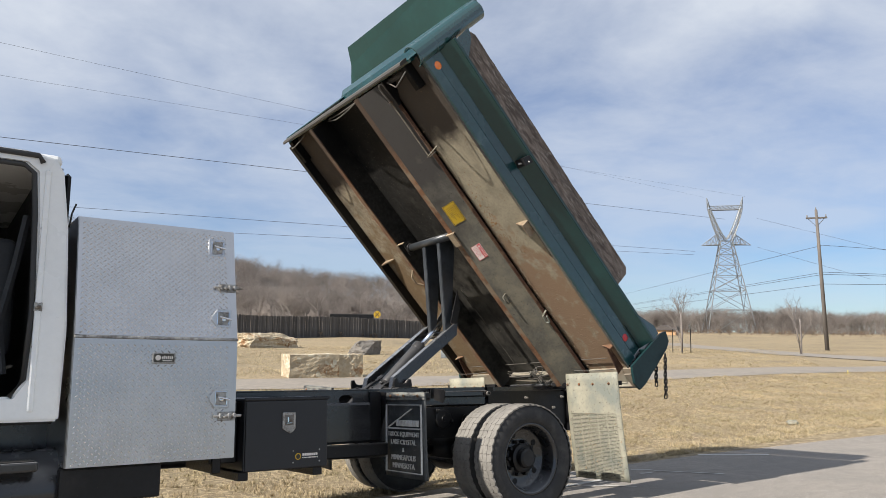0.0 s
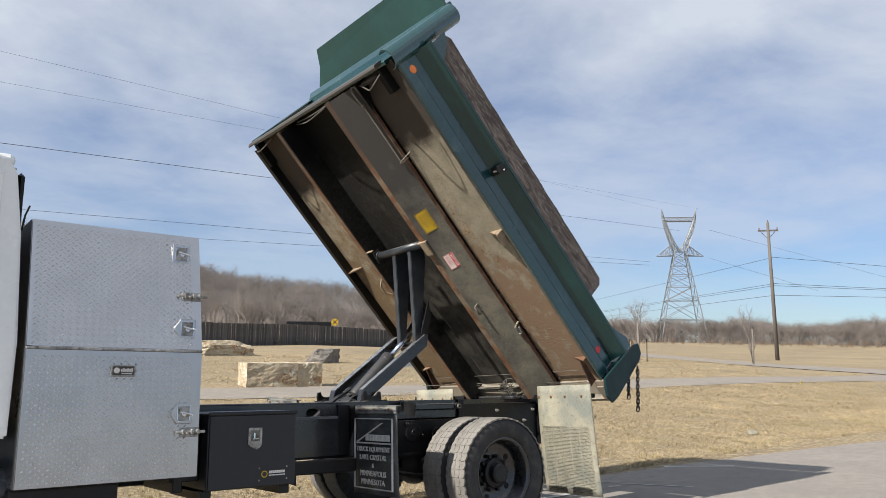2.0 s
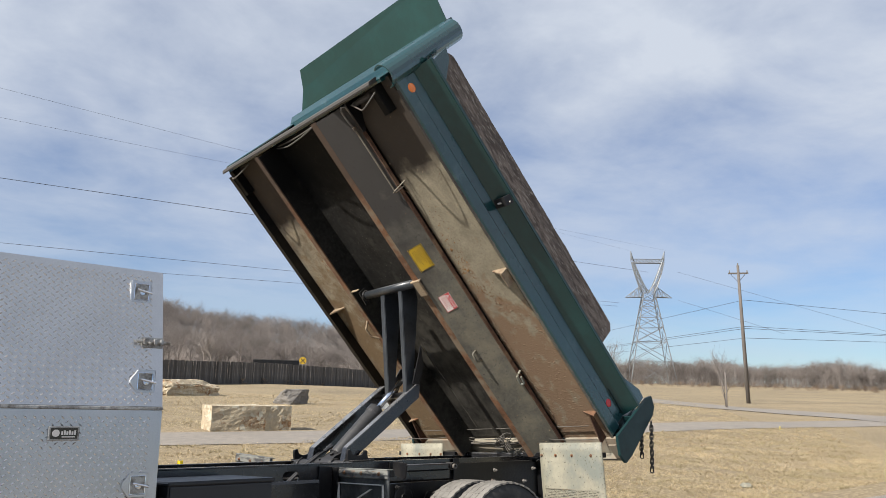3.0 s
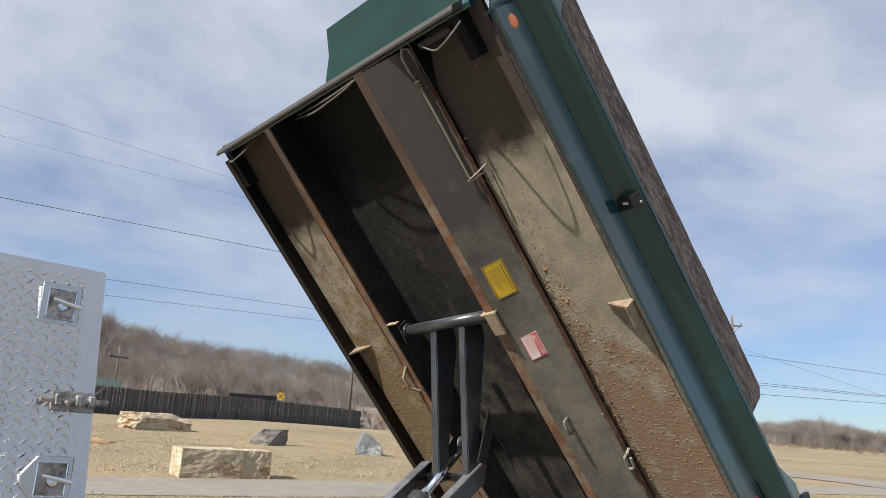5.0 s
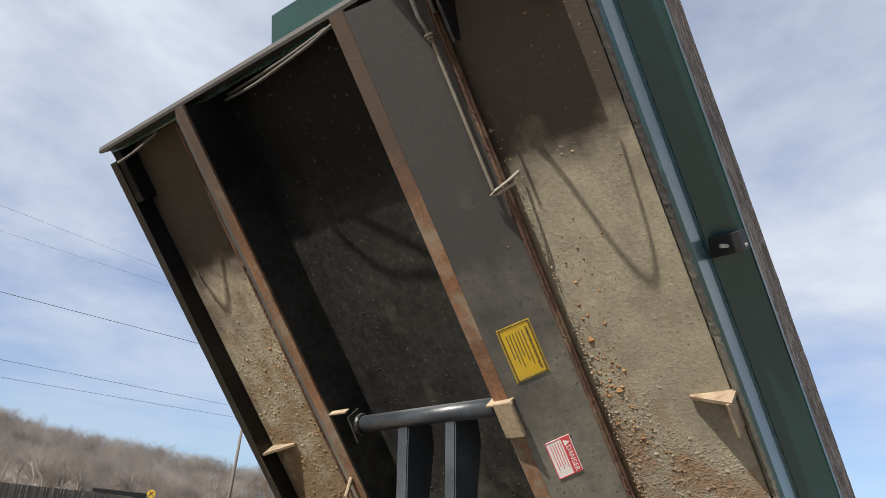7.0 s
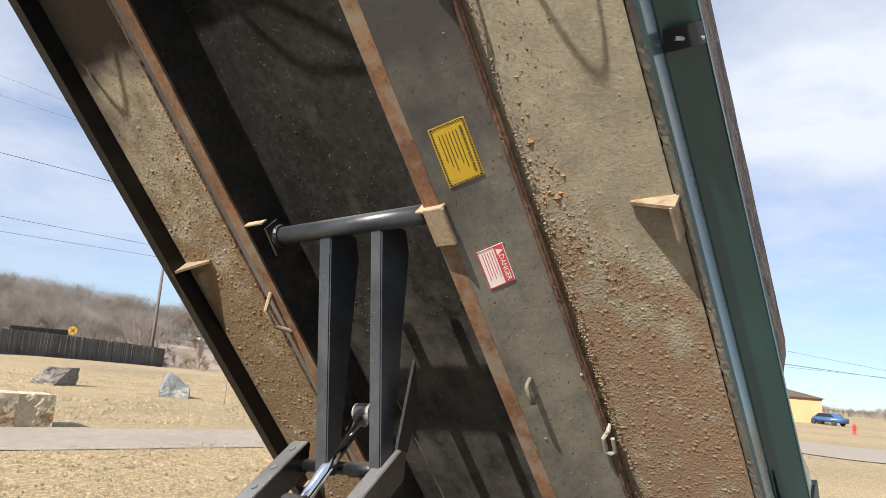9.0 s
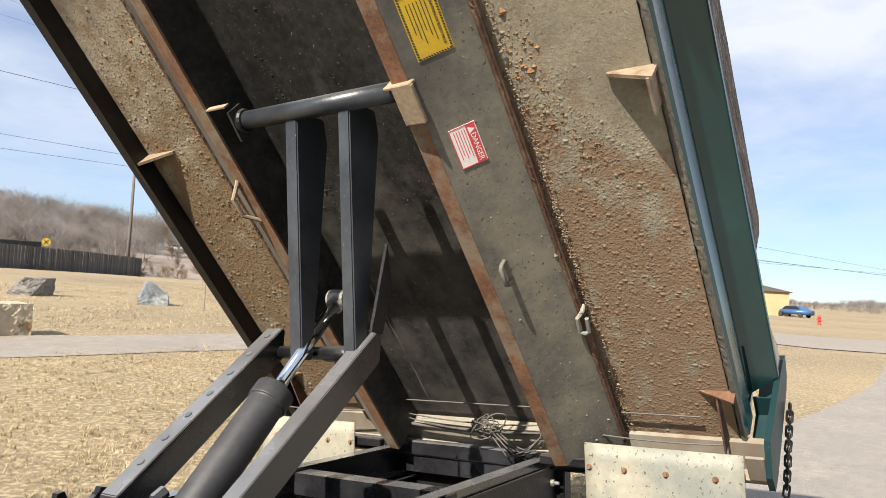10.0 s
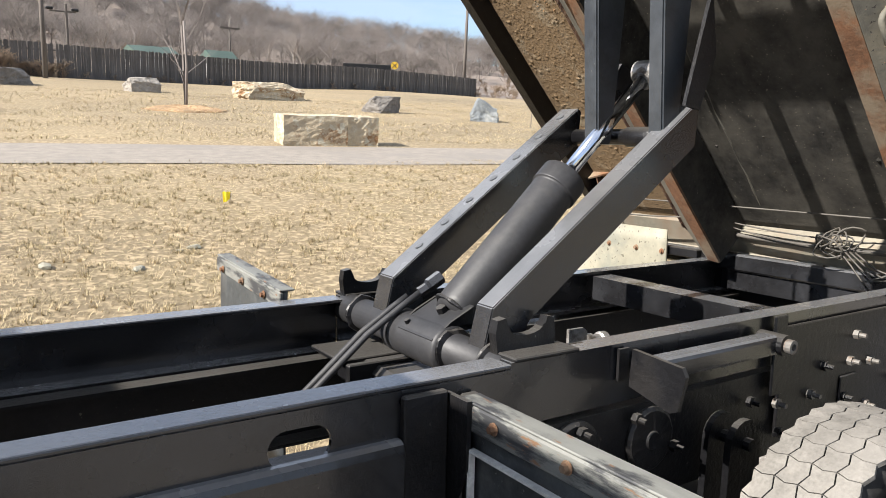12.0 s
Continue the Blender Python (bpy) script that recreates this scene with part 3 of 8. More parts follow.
def boulder(name, at, size, material, label, seed, turn=0.0, blocky=0.5, cuts=4):
    """A rough stone: a bevelled block, cut by random planes and roughened."""
    rng = random.Random(seed)
    bm = bmesh.new()
    bmesh.ops.create_cube(bm, size=2.0)
    for _ in range(cuts):
        n = Vector((rng.uniform(-1, 1), rng.uniform(-1, 1), rng.uniform(0.0, 1))).normalized()
        co = n * rng.uniform(0.85, 1.15) * (1 + 0.35 * blocky)
        r = bmesh.ops.bisect_plane(bm, geom=bm.verts[:] + bm.edges[:] + bm.faces[:], plane_co=co, plane_no=n, clear_outer=True)
        edges = [e for e in r["geom_cut"] if isinstance(e, bmesh.types.BMEdge)]
        if edges:
            bmesh.ops.contextual_create(bm, geom=edges)
    bmesh.ops.triangulate(bm, faces=bm.faces[:])
    bmesh.ops.subdivide_edges(bm, edges=bm.edges[:], cuts=3, use_grid_fill=True)
    bmesh.ops.subdivide_edges(bm, edges=bm.edges[:], cuts=2, use_grid_fill=True)
    for v in bm.verts:
        p = v.co * 1.6 + Vector((seed * 3.7, 0, 0))
        v.co += v.co.normalized() * (1 - 0.72 * blocky) * (0.15 * noise.noise(p) + 0.10 * noise.noise(p * 2.7) + 0.045 * noise.noise(p * 7) + 0.02 * noise.noise(p * 17))
        v.co = Vector((v.co.x * size[0] / 2, v.co.y * size[1] / 2, (v.co.z + 0.86) * size[2] / 2))
    x, y = at
    ob = part(name, bm, material, None, m=pose(x, y, ground_z(x, y) - 0.03, 0, 0, turn))
    return tagged(ob, label, "boulder")


boulder("limestone_block", (5.31, 14.40), (1.46, 0.9, 0.73), LIMESTONE, "large cut yellow limestone block with rusty veins on the lawn", 3, -8, 0.9, 0)
boulder("limestone_block", (6.40, 14.26), (0.74, 0.85, 0.72), LIMESTONE, "shorter cut yellow limestone block with a rusty top", 8, -8, 0.85, 0)
boulder("limestone_boulder", (11.6, 33.2), (3.1, 1.4, 0.85), LIMESTONE, "long low tan limestone boulder lying on the lawn", 5, 12, 0.3, 6)
boulder("grey_boulder", (13.75, 26.35), (1.25, 1.0, 0.74), GREY_ROCK, "dark grey rounded boulder on the lawn", 11, 20, 0.3, 6)
blue = boulder("blue_grey_boulder", (16.05, 22.25), (1.05, 0.85, 0.84), BLUE_ROCK, "pointed bluish-grey boulder with one long sloping shoulder", 17, -38, 0.3, 5)
for v in blue.data.vertices:
    if v.co.z > 0.1:
        u = v.co.x / 0.52
        v.co.z *= 1.12 - 0.42 * smooth(-0.35, 1.0, u) - 0.55 * smooth(-0.35, -1.1, u)
        v.co.x -= 0.10 * (v.co.z - 0.1)
boulder("pale_boulder", (6.3, 35.2), (1.35, 0.95, 0.70), PALE_ROCK, "pale weathered boulder on the lawn", 21, 10, 0.3, 6)
boulder("brown_boulder", (1.1, 36.3), (1.5, 1.1, 0.75), GREY_ROCK, "brownish grey boulder near the fence", 26, 30, 0.3, 6)

# pale stones and clods on the near lawn
for i, (x, y, r) in enumerate(((0.27, 5.84, 0.05), (-0.37, 5.30, 0.045), (-1.08, 5.60, 0.055), (0.12, 5.80, 0.025), (9.03, 1.87, 0.10), (6.2, 7.6, 0.05))):
    bm = bmesh.new()
    bmesh.ops.create_icosphere(bm, subdivisions=2, radius=1.0)
    for v in bm.verts:
        v.co *= 1 + 0.35 * noise.noise(v.co * 1.7 + Vector((i * 5.0, 0, 0)))
        v.co = Vector((v.co.x * r * 1.5, v.co.y * r, v.co.z * r * 0.6))
    tagged(part("stone", bm, FLAP_WHITE, None, m=pose(x, y, ground_z(x, y) + r * 0.25, 0, 0, i * 50)), "small pale stone lying in the dry grass", "stone", "stones in the grass")

# ---- marker flags ----
for i, (x, y) in enumerate(((1.21, 7.6), (23.8, 8.4), (2.3, 2.2))):
    z = ground_z(x, y)
    fl = thing("marker_flag", pose(x, y, z, 0, 0, 30 * i), "small bright yellow marker flag on a thin wire stake", "flag", "marker flags")
    bm = bmesh.new()
    pipe(bm, [(0, 0, -0.05), (0.01, 0, 0.18)], 0.0025, 5)
    part("stake", bm, BARE, fl)
    bm = bmesh.new()
    vs = [bm.verts.new((0.01 - 0.02 * k, 0.012 * math.sin(k * 1.7), 0.18 - 0.018 * (k % 2))) for k in range(6)]
    ws = [bm.verts.new((0.0 - 0.016 * k, 0.012 * math.sin(k * 1.7 + 0.5), 0.075 - 0.008 * k)) for k in range(6)]
    for k in range(5):
        bm.faces.new((vs[k], vs[k + 1], ws[k + 1], ws[k]))
    part("pennant", bm, FLAG_YELLOW, fl)

# ---- fence ----
FENCE = [(-34.0, 39.5), (4.3, 46.0), (45.4, 63.0)]
fence = thing("fence", Matrix(), "long dark weathered wooden board fence beyond the lawn", "fence")
rngf = random.Random(2)
board_meshes = []
for k in range(6):
    bm = bmesh.new()
    h = 1.80 + 0.011 * k
    prism(bm, [(-0.068, 0), (0.068, 0), (0.068, h - 0.03), (0.04, h), (-0.04, h), (-0.068, h - 0.03)], -0.010, 0.010, "y")
    me = bpy.data.meshes.new("board")
    bm.to_mesh(me)
    bm.free()
    me.materials.append(FENCE_WOOD)
    board_meshes.append(me)
made = 0
rest = bmesh.new()
for (ax, ay), (bx, by) in zip(FENCE, FENCE[1:]):
    ln = math.hypot(bx - ax, by - ay)
    turn = math.atan2(by - ay, bx - ax)
    for i in range(int(ln / 0.145)):
        k = i * 0.145
        x, y = ax + (bx - ax) * k / ln, ay + (by - ay) * k / ln
        m = Matrix.Translation((x, y, ground_z(x, y) - 0.02)) @ Matrix.Rotation(turn, 4, "Z") @ Matrix.Rotation(rngf.uniform(-0.02, 0.02), 4, "Y")
        me = board_meshes[rngf.randrange(6)]
        if x > 10 and made < 290:
            ob = new("board", me)
            ob.parent, ob.matrix_basis = fence, m
            made += 1
        else:
            n0 = len(rest.verts)
            rest.from_mesh(me)
            rest.verts.ensure_lookup_table()
            bmesh.ops.transform(rest, matrix=m, verts=rest.verts[n0:])
rail = bmesh.new()
for (ax, ay), (bx, by) in zip(FENCE, FENCE[1:]):
    ln = math.hypot(bx - ax, by - ay)
    for hh in (0.35, 1.45):
        pipe(rail, [(ax + (bx - ax) * q / 20 + 0.05, ay + (by - ay) * q / 20 + 0.06, ground_z(ax + (bx - ax) * q / 20, ay + (by - ay) * q / 20) + hh) for q in range(21)], 0.045, 4)
part("rail", rail, FENCE_WOOD, fence)
tagged(part("planking", rest, FENCE_WOOD, fence), kind="stuff")

# ---- trees ----


def branch_mesh(seed, height, spread, levels=4, thick=0.016, splits=4, lean=0.0):
    """A bare tree as tapered three-sided limbs. Returns vertices and faces."""
    rng = random.Random(seed)
    V, Fc = [], []

    def limb(a, b, ra, rb):
        d = (b - a).normalized()
        ref = Vector((0.31, 0.83, 0.46)) if abs(d.z) > 0.8 else Vector((0, 0, 1))
        u = d.cross(ref).normalized()
        v = d.cross(u)
        i = len(V)
        for c, r in ((a, ra), (b, rb)):
            for k in range(3):
                w = c + r * (math.cos(2.0944 * k) * u + math.sin(2.0944 * k) * v)
                V.append(tuple(w))
        for k in range(3):
            Fc.append((i + k, i + (k + 1) % 3, i + 3 + (k + 1) % 3, i + 3 + k))

    def grow(p, d, ln, r, level):
        steps = 2 if level < levels - 1 else 1
        for s in range(steps):
            d = (d + Vector((rng.gauss(0, 0.13), rng.gauss(0, 0.13), rng.gauss(0.03, 0.08)))).normalized()
            q = p + d * ln / steps
            r2 = r * (0.80 if level else 0.86)
            limb(p, q, r, r2)
            if level < levels - 1:
                for _ in range(splits if level else splits - 1):
                    if rng.random() < 0.72:
                        a = rng.uniform(0, 6.283)
                        t = Vector((math.cos(a), math.sin(a), rng.uniform(0.05, 0.9))).normalized()
                        nd = (d * (1 - spread) + t * spread).normalized()
                        grow(p.lerp(q, rng.uniform(0.35, 1.0)), nd, ln * rng.uniform(0.45, 0.7), r2 * rng.uniform(0.42, 0.62), level + 1)
            p, r = q, r2
        if level == 0:
            for _ in range(splits):
                a = rng.uniform(0, 6.283)
                nd = (Vector((0, 0, 1)) * (1 - spread * 0.6) + Vector((math.cos(a), math.sin(a), 0.3)) * spread * 0.8).normalized()
                grow(p, nd, ln * rng.uniform(0.4, 0.6), r * 0.7, 1)

    grow(Vector((0, 0, -0.2)), Vector((lean, 0, 1)).normalized(), height * 0.52, height * thick, 0)
    return np.array(V), np.array(Fc)


def forest(name, spots, templates, material, label, category="woodland"):
    """Many bare trees as one mesh."""
    rng = random.Random(9)
    VV, FF, n = [], [], 0
    for x, y, z, h in spots:
        V, Fc = templates[rng.randrange(len(templates))]
        a, s = rng.uniform(0, 6.283), h
        c, sn = math.cos(a), math.sin(a)
        W = np.empty_like(V)
        wide = s * rng.uniform(0.85, 1.25)
        W[:, 0] = (V[:, 0] * c - V[:, 1] * sn) * wide + x
        W[:, 1] = (V[:, 0] * sn + V[:, 1] * c) * wide + y
        W[:, 2] = V[:, 2] * s + z
        VV.append(W)
        FF.append(Fc + n)
        n += len(V)
    V, Fc = np.concatenate(VV), np.concatenate(FF)
    me = bpy.data.meshes.new(name)
    me.vertices.add(len(V))
    me.vertices.foreach_set("co", V.ravel())
    me.loops.add(Fc.size)
    me.loops.foreach_set("vertex_index", Fc.ravel())
    me.polygons.add(len(Fc))
    me.polygons.foreach_set("loop_start", np.arange(0, Fc.size, 4))
    me.update(calc_edges=True)
    me.validate()
    me.materials.append(material)
    return tagged(new(name, me), label, category, kind="stuff")


FAR_TREES = [branch_mesh(s, 1.0, 0.66, 4, 0.0105, 5) for s in range(7)]
BUSHES = [branch_mesh(40 + s, 1.0, 0.85, 3, 0.020, 6) for s in range(4)]


def ridge(head):
    """Elevation of the wooded slope's crest in degrees, by heading."""
    pts = ((-10, 0.2), (20, 0.3), (40, 0.5), (50, 1.5), (58, 2.5), (66, 3.1), (72, 4.0), (80, 5.4), (95, 7.0), (120, 6.0), (150, 3.0), (180, 1.0))
    for (a, va), (b, vb) in zip(pts, pts[1:]):
        if a <= head <= b:
            return va + (vb - va) * (head - a) / (b - a)
    return 0.3


def slope_z(head, d):
    base = ground_z(d * math.cos(radians(head)), d * math.sin(radians(head)))
    top = d * math.tan(radians(ridge(head) * smooth(92, 165, d) * (1.0 if d < 165 else 165 / d)))
    return base + top


heads = [46 + 2.0 * i for i in range(68)]
dists = [82, 95, 105, 115, 125, 135, 145, 155, 165, 180, 210, 260]
verts = [(d * math.cos(radians(h)), d * math.sin(radians(h)), slope_z(h, d) - (0.6 if d < 90 else 0)) for d in dists for h in heads]
nh = len(heads)
me = bpy.data.meshes.new("wooded_hill")
me.from_pydata(verts, [], [(j * nh + i, j * nh + i + 1, (j + 1) * nh + i + 1, (j + 1) * nh + i) for j in range(len(dists) - 1) for i in range(nh - 1)])
me.materials.append(WOODS_FLOOR)
for f in me.polygons:
    f.use_smooth = True
tagged(new("wooded_hill", me), "brown leaf-littered hillside behind the fence", "hill", kind="structure")

rngt = random.Random(31)
spots = []
while len(spots) < 1500:
    h, d = rngt.uniform(46, 125), 92 + 95 * rngt.random() ** 0.8
    if h < 55 and d < 120 + (55 - h) * 3:
        continue
    spots.append((d * math.cos(radians(h)), d * math.sin(radians(h)), slope_z(h, d), rngt.uniform(5.0, 9.5)))
forest("hillside_woods", spots, FAR_TREES, BARK, "leafless grey-brown woods covering the hillside")
spots = []
for _ in range(1500):
    h, d = rngt.uniform(-12, 52), rngt.uniform(230, 330)
    x, y = d * math.cos(radians(h)), d * math.sin(radians(h))
    spots.append((x, y, ground_z(x, y), rngt.uniform(7.5, 13) * (0.42 + 0.58 * smooth(6, 20, h)) * (0.9 + 0.5 * noise.noise(Vector((h * 0.25, 0, 0))))))
forest("far_tree_line", spots, FAR_TREES, BARK, "leafless tree line at the far edge of the field")
spots = []
for _ in range(900):
    h, d = rngt.uniform(14, 125), rngt.uniform(88, 120)
    if h < 50:
        d = rngt.uniform(200, 240)
    x, y = d * math.cos(radians(h)), d * math.sin(radians(h))
    spots.append((x, y, (slope_z(h, d) if h >= 50 else ground_z(x, y)) - 0.2, rngt.uniform(1.2, 3.0)))
forest("brush", spots, BUSHES, BRUSH, "tangled brown brush at the foot of the woods", "brush")
spots = []
for (ax, ay), (bx, by) in zip(FENCE, FENCE[1:]):
    for _ in range(40):
        k = rngt.random()
        x, y = ax + (bx - ax) * k + rngt.uniform(-0.3, 0.3), ay + (by - ay) * k - rngt.uniform(0.1, 0.7)
        spots.append((x, y, ground_z(x, y) - 0.05, rngt.uniform(0.3, 1.0)))
for _ in range(420):
    x = rngt.uniform(-22.0, 4.6)
    y = 39.5 + (x + 34.0) * 6.5 / 38.3
    spots.append((x, y - rngt.uniform(-0.5, 0.45), ground_z(x, y) - 0.05, rngt.uniform(1.3, 2.6) * (1.0 if x < 2 else 0.7)))
forest("weeds", spots, BUSHES, BRUSH, "dry brown weeds growing along the fence foot", "weeds")


def single_tree(at, height, seed, label, material=BARK, spread=0.5, thick=0.011, stakes=False, levels=4):
    x, y = at
    tr = thing("young_tree", pose(x, y, ground_z(x, y)), label, "tree")
    V, Fc = branch_mesh(seed, height, spread, levels, thick, 4)
    me_ = bpy.data.meshes.new("crown")
    me_.from_pydata(V.tolist(), [], Fc[1:].tolist())
    me_.materials.append(material)
    ob = new("crown", me_)
    ob.parent = tr
    bm = bmesh.new()
    pipe(bm, [(0, 0, -0.2), (0.01 * height, 0, height * 0.25), (0, 0.005 * height, height * 0.5)], [height * thick * 1.15, height * thick, height * thick * 0.8], 8)
    part("trunk", bm, material, tr, smooth=True)
    if stakes:
        for sx in (-0.9, 0.9):
            bm = bmesh.new()
            pipe(bm, [(sx, 0, -0.1), (sx, 0, 1.5)], 0.03, 6)
            part("stake", bm, BLACK, tr, "dark metal tree stake")
    return tr


single_tree((5.45, 25.0), 5.8, 3, "slender leafless young tree in a ring of wood chips", spread=0.62, thick=0.0075, levels=3)
single_tree((36.3, 25.3), 5.0, 14, "pale leafless young tree between two stakes", stakes=True)
single_tree((46.0, 22.9), 4.9, 18, "thin leafless young tree beside the side road")
sapling = thing("sapling", pose(16.0, 19.4, ground_z(16.0, 19.4)), "thin waist-high sapling with a few dry brown leaves", "sapling")
bm = bmesh.new()
pipe(bm, [(0, 0, -0.05), (0.01, 0, 0.6), (0.0, 0.01, 1.15)], [0.016, 0.013, 0.006], 6)
part("stem", bm, BARK, sapling)
bm = bmesh.new()
rngs = random.Random(4)
for k in range(26):
    c = Vector((rngs.uniform(-0.16, 0.16), rngs.uniform(-0.16, 0.16), rngs.uniform(0.92, 1.18)))
    a, b = [Vector([rngs.uniform(-1, 1) for _ in range(3)]).normalized() * 0.045 for _ in range(2)]
    bm.faces.new([bm.verts.new(c + q) for q in (a, b * 0.5, -a, -b * 0.5)])
part("leaves", bm, MULCH, sapling, "dry brown leaves")
bm = bmesh.new()
lathe(bm, [(0.0, 0.0), (0.001, 0.16)] + [(0.08 * k, 0.16 * (1 - (0.08 * k) ** 2)) for k in range(1, 13)] + [(1.02, -0.06)], 48, "z")
for v in bm.verts:
    rr = math.hypot(v.co.x, v.co.y)
    kk = 1 + 0.12 * noise.noise(Vector((v.co.x * 2, v.co.y * 2, 0)))
    v.co = Vector((v.co.x * 1.45 * kk, v.co.y * 1.2 * kk, v.co.z + (0.05 * noise.noise(v.co * 9) if rr < 0.99 else 0)))
tagged(part("mulch_ring", bm, MULCH, None, m=pose(5.45, 25.0, ground_z(5.45, 25.0))), "low ring of tan wood-chip mulch round a young tree", "mulch", kind="stuff")

# ---- poles, pylon and lines ----


def wood_pole(at, height, label, arm=True, turn=0.0, lean=0.0, thin=1.0):
    x, y = at
    po = thing("utility_pole", pose(x, y, ground_z(x, y), 0, lean, turn), label, "utility pole", "utility poles")
    bm = bmesh.new()
    pipe(bm, [(0, 0, -0.3), (0, 0, height * 0.5), (0, 0, height)], [0.19 * thin, 0.16 * thin, 0.12 * thin], 10)
    part("shaft", bm, POLE_WOOD, po, smooth=True)
    if arm:
        bm = bmesh.new()
        bar(bm, (-0.95, -0.06, height - 0.85), (0.95, 0.06, height - 0.70), 0.01)
        part("crossarm", bm, POLE_WOOD, po)
        for s in (-1, 1):
            bm = bmesh.new()
            pipe(bm, [(s * 0.7, 0.09, height - 0.85), (0, 0.13, height - 1.6)], 0.025, 5)
            part("brace", bm, POLE_WOOD, po)
        for xx in (-0.85, 0.0, 0.85):
            bm = bmesh.new()
            lathe(bm, [(0.0, 0.0), (0.05, 0.0), (0.07, 0.08), (0.04, 0.12), (0.06, 0.18), (0.0, 0.26)], 10, "z")
            bmesh.ops.translate(bm, verts=bm.verts, vec=(xx, 0, height - (0.70 if xx else 0.0)))
            part("insulator", bm, GREY_ROCK, po)
    return po


wood_pole((64.4, 31.0), 13.0, "tall weathered wooden utility pole with one crossarm", True, -40, -2.0)
wood_pole((43.5, 62.7), 11.0, "weathered wooden utility pole at the end of the fence", False)
wood_pole((3.3, 43.0), 6.2, "weathered wooden utility pole in front of the fence", False, thin=0.7)
wood_pole((18.6, 60.1), 5.0, "thin wooden service pole behind the fence", True, 20, 0, 0.5)
spots = []
for k in range(26):
    q = rngt.uniform(0.05, 0.75)
    px_, py_ = 47.9 - 3.3 * q, 59.6 + 2.3 * q
    spots.append((px_ + rngt.uniform(-0.25, 0.25), py_, ground_z(px_, py_) + 8.6 * q - 0.4, rngt.uniform(0.7, 1.5)))
forest("dead_vine", spots, BUSHES, BRUSH, "dead vine climbing the guy wire beside the end pole", "vine")
PYL = Vector((201.0, 135.0, 0.4))


def lattice_tower():
    tw = thing("transmission_tower", Matrix.Translation(PYL) @ Matrix.Rotation(radians(-58 + 12), 4, "Z"), "tall grey steel lattice transmission tower with a forked head", "pylon")

    def truss(name, posts, levels, r):
        bm = bmesh.new()
        for p in posts:
            pipe(bm, [p(k) for k in levels], r * 1.5, 4)
        n = len(posts)
        for a, b in zip(levels, levels[1:]):
            for i in range(n):
                p, q = posts[i], posts[(i + 1) % n]
                pipe(bm, [p(a), q(b)], r, 3)
                pipe(bm, [q(a), p(b)], r, 3)
                pipe(bm, [p(b), q(b)], r, 3)
        part(name, bm, LATTICE, tw)

    def leg(sx, sy):
        return lambda k: Vector((sx * (7.2 - 5.5 * k), sy * (7.2 - 5.5 * k), 29.8 * k))
    truss("body", [leg(1, 1), leg(-1, 1), leg(-1, -1), leg(1, -1)], [0, 0.28, 0.48, 0.63, 0.75, 0.85, 0.93, 1.0], 0.10)

    def horn(s):
        return [lambda k, sx=sx, sy=sy: Vector((s * (0.8 + 3.9 * k ** 0.75) + sx * (0.8 - 0.45 * k), sy * (1.5 - 0.9 * k), 30 + 9.8 * k)) for sx, sy in ((1, 1), (-1, 1), (-1, -1), (1, -1))]
    for s in (-1, 1):
        truss("fork", horn(s), [0, 0.2, 0.4, 0.6, 0.8, 1.0], 0.09)
        truss("arm", [lambda k, sy=sy, up=up: Vector((s * (1.6 + 5.6 * k), sy * 1.4 * (1 - k), 28.6 + up * (4.2 * (1 - k)) - 0.2 * k)) for sy, up in ((1, 0), (-1, 0), (0.4, 1))], [0, 0.25, 0.5, 0.75, 1.0], 0.08)
        truss("peak", [lambda k, a=a: Vector((s * (4.7 + 0.6 * k) + a[0] * (1 - k), a[1] * (1 - k), 40 + 3.4 * k)) for a in ((0.5, 0.5), (-0.5, 0.5), (0, -0.5))], [0, 0.5, 1.0], 0.07)
    truss("bridge", [lambda k, a=a: Vector((-4.8 + 9.6 * k, a[0], 39.5 + a[1])) for a in ((0.5, 0), (-0.5, 0), (0, 1.3))], [0, 0.14, 0.28, 0.42, 0.57, 0.71, 0.85, 1.0], 0.08)
    return tw


lattice_tower()


def cable(name, a, b, drop, r, label, n=24):
    bm = bmesh.new()
    pipe(bm, sag(a, b, drop, n), r, 4)
    return tagged(part(name, bm, DARK_WIRE, None), label, "power line", "overhead lines")


def line_through(name, a, q, r, label, more=0.5, drop=0.0):
    a, q = Vector(a), Vector(q)
    return cable(name, a, q + (q - a) * more, drop, r, label)


HIGH = "thin dark overhead transmission line against the cloudy sky"
for a, q in (((196.8, 139.3, 44), (0.5, 79.6, 30)), ((205.2, 130.7, 44), (1.5, 91.1, 30)), ((201, 135, 37), (2.3, 96.1, 24)), ((194.5, 141.5, 27), (18.4, 148.2, 24)), ((194.5, 142.0, 26), (55.2, 166.6, 24))):
    line_through("power_line", a, q, 0.013 if a[2] > 40 else 0.035, HIGH, 0.7)
for a, q in (((207.0, 128.0, 37), (212.5, 83.0, 21)), ((207.0, 128.0, 28), (205.0, 107.6, 21.1))):
    line_through("power_line", a, q, 0.03, HIGH, 0.7)
for dz in (9.8, 7.3, 7.1, 6.2):
    line_through("power_line", (64.4, 31.0, dz), (133.0, 10.0, 7.6 if dz < 8 else 9.0), 0.018, "thin dark overhead line on the wooden poles", 1.0)
    line_through("power_line", (64.4, 31.0, dz), (98.0, 74.0, dz + 0.2), 0.018, "thin dark overhead line on the wooden poles", 0.8)

# ==== the truck ====
# ---- chassis ----
chassis = thing("truck_chassis", TRUCK, "black painted frame with bolted subframe rails", "truck frame")


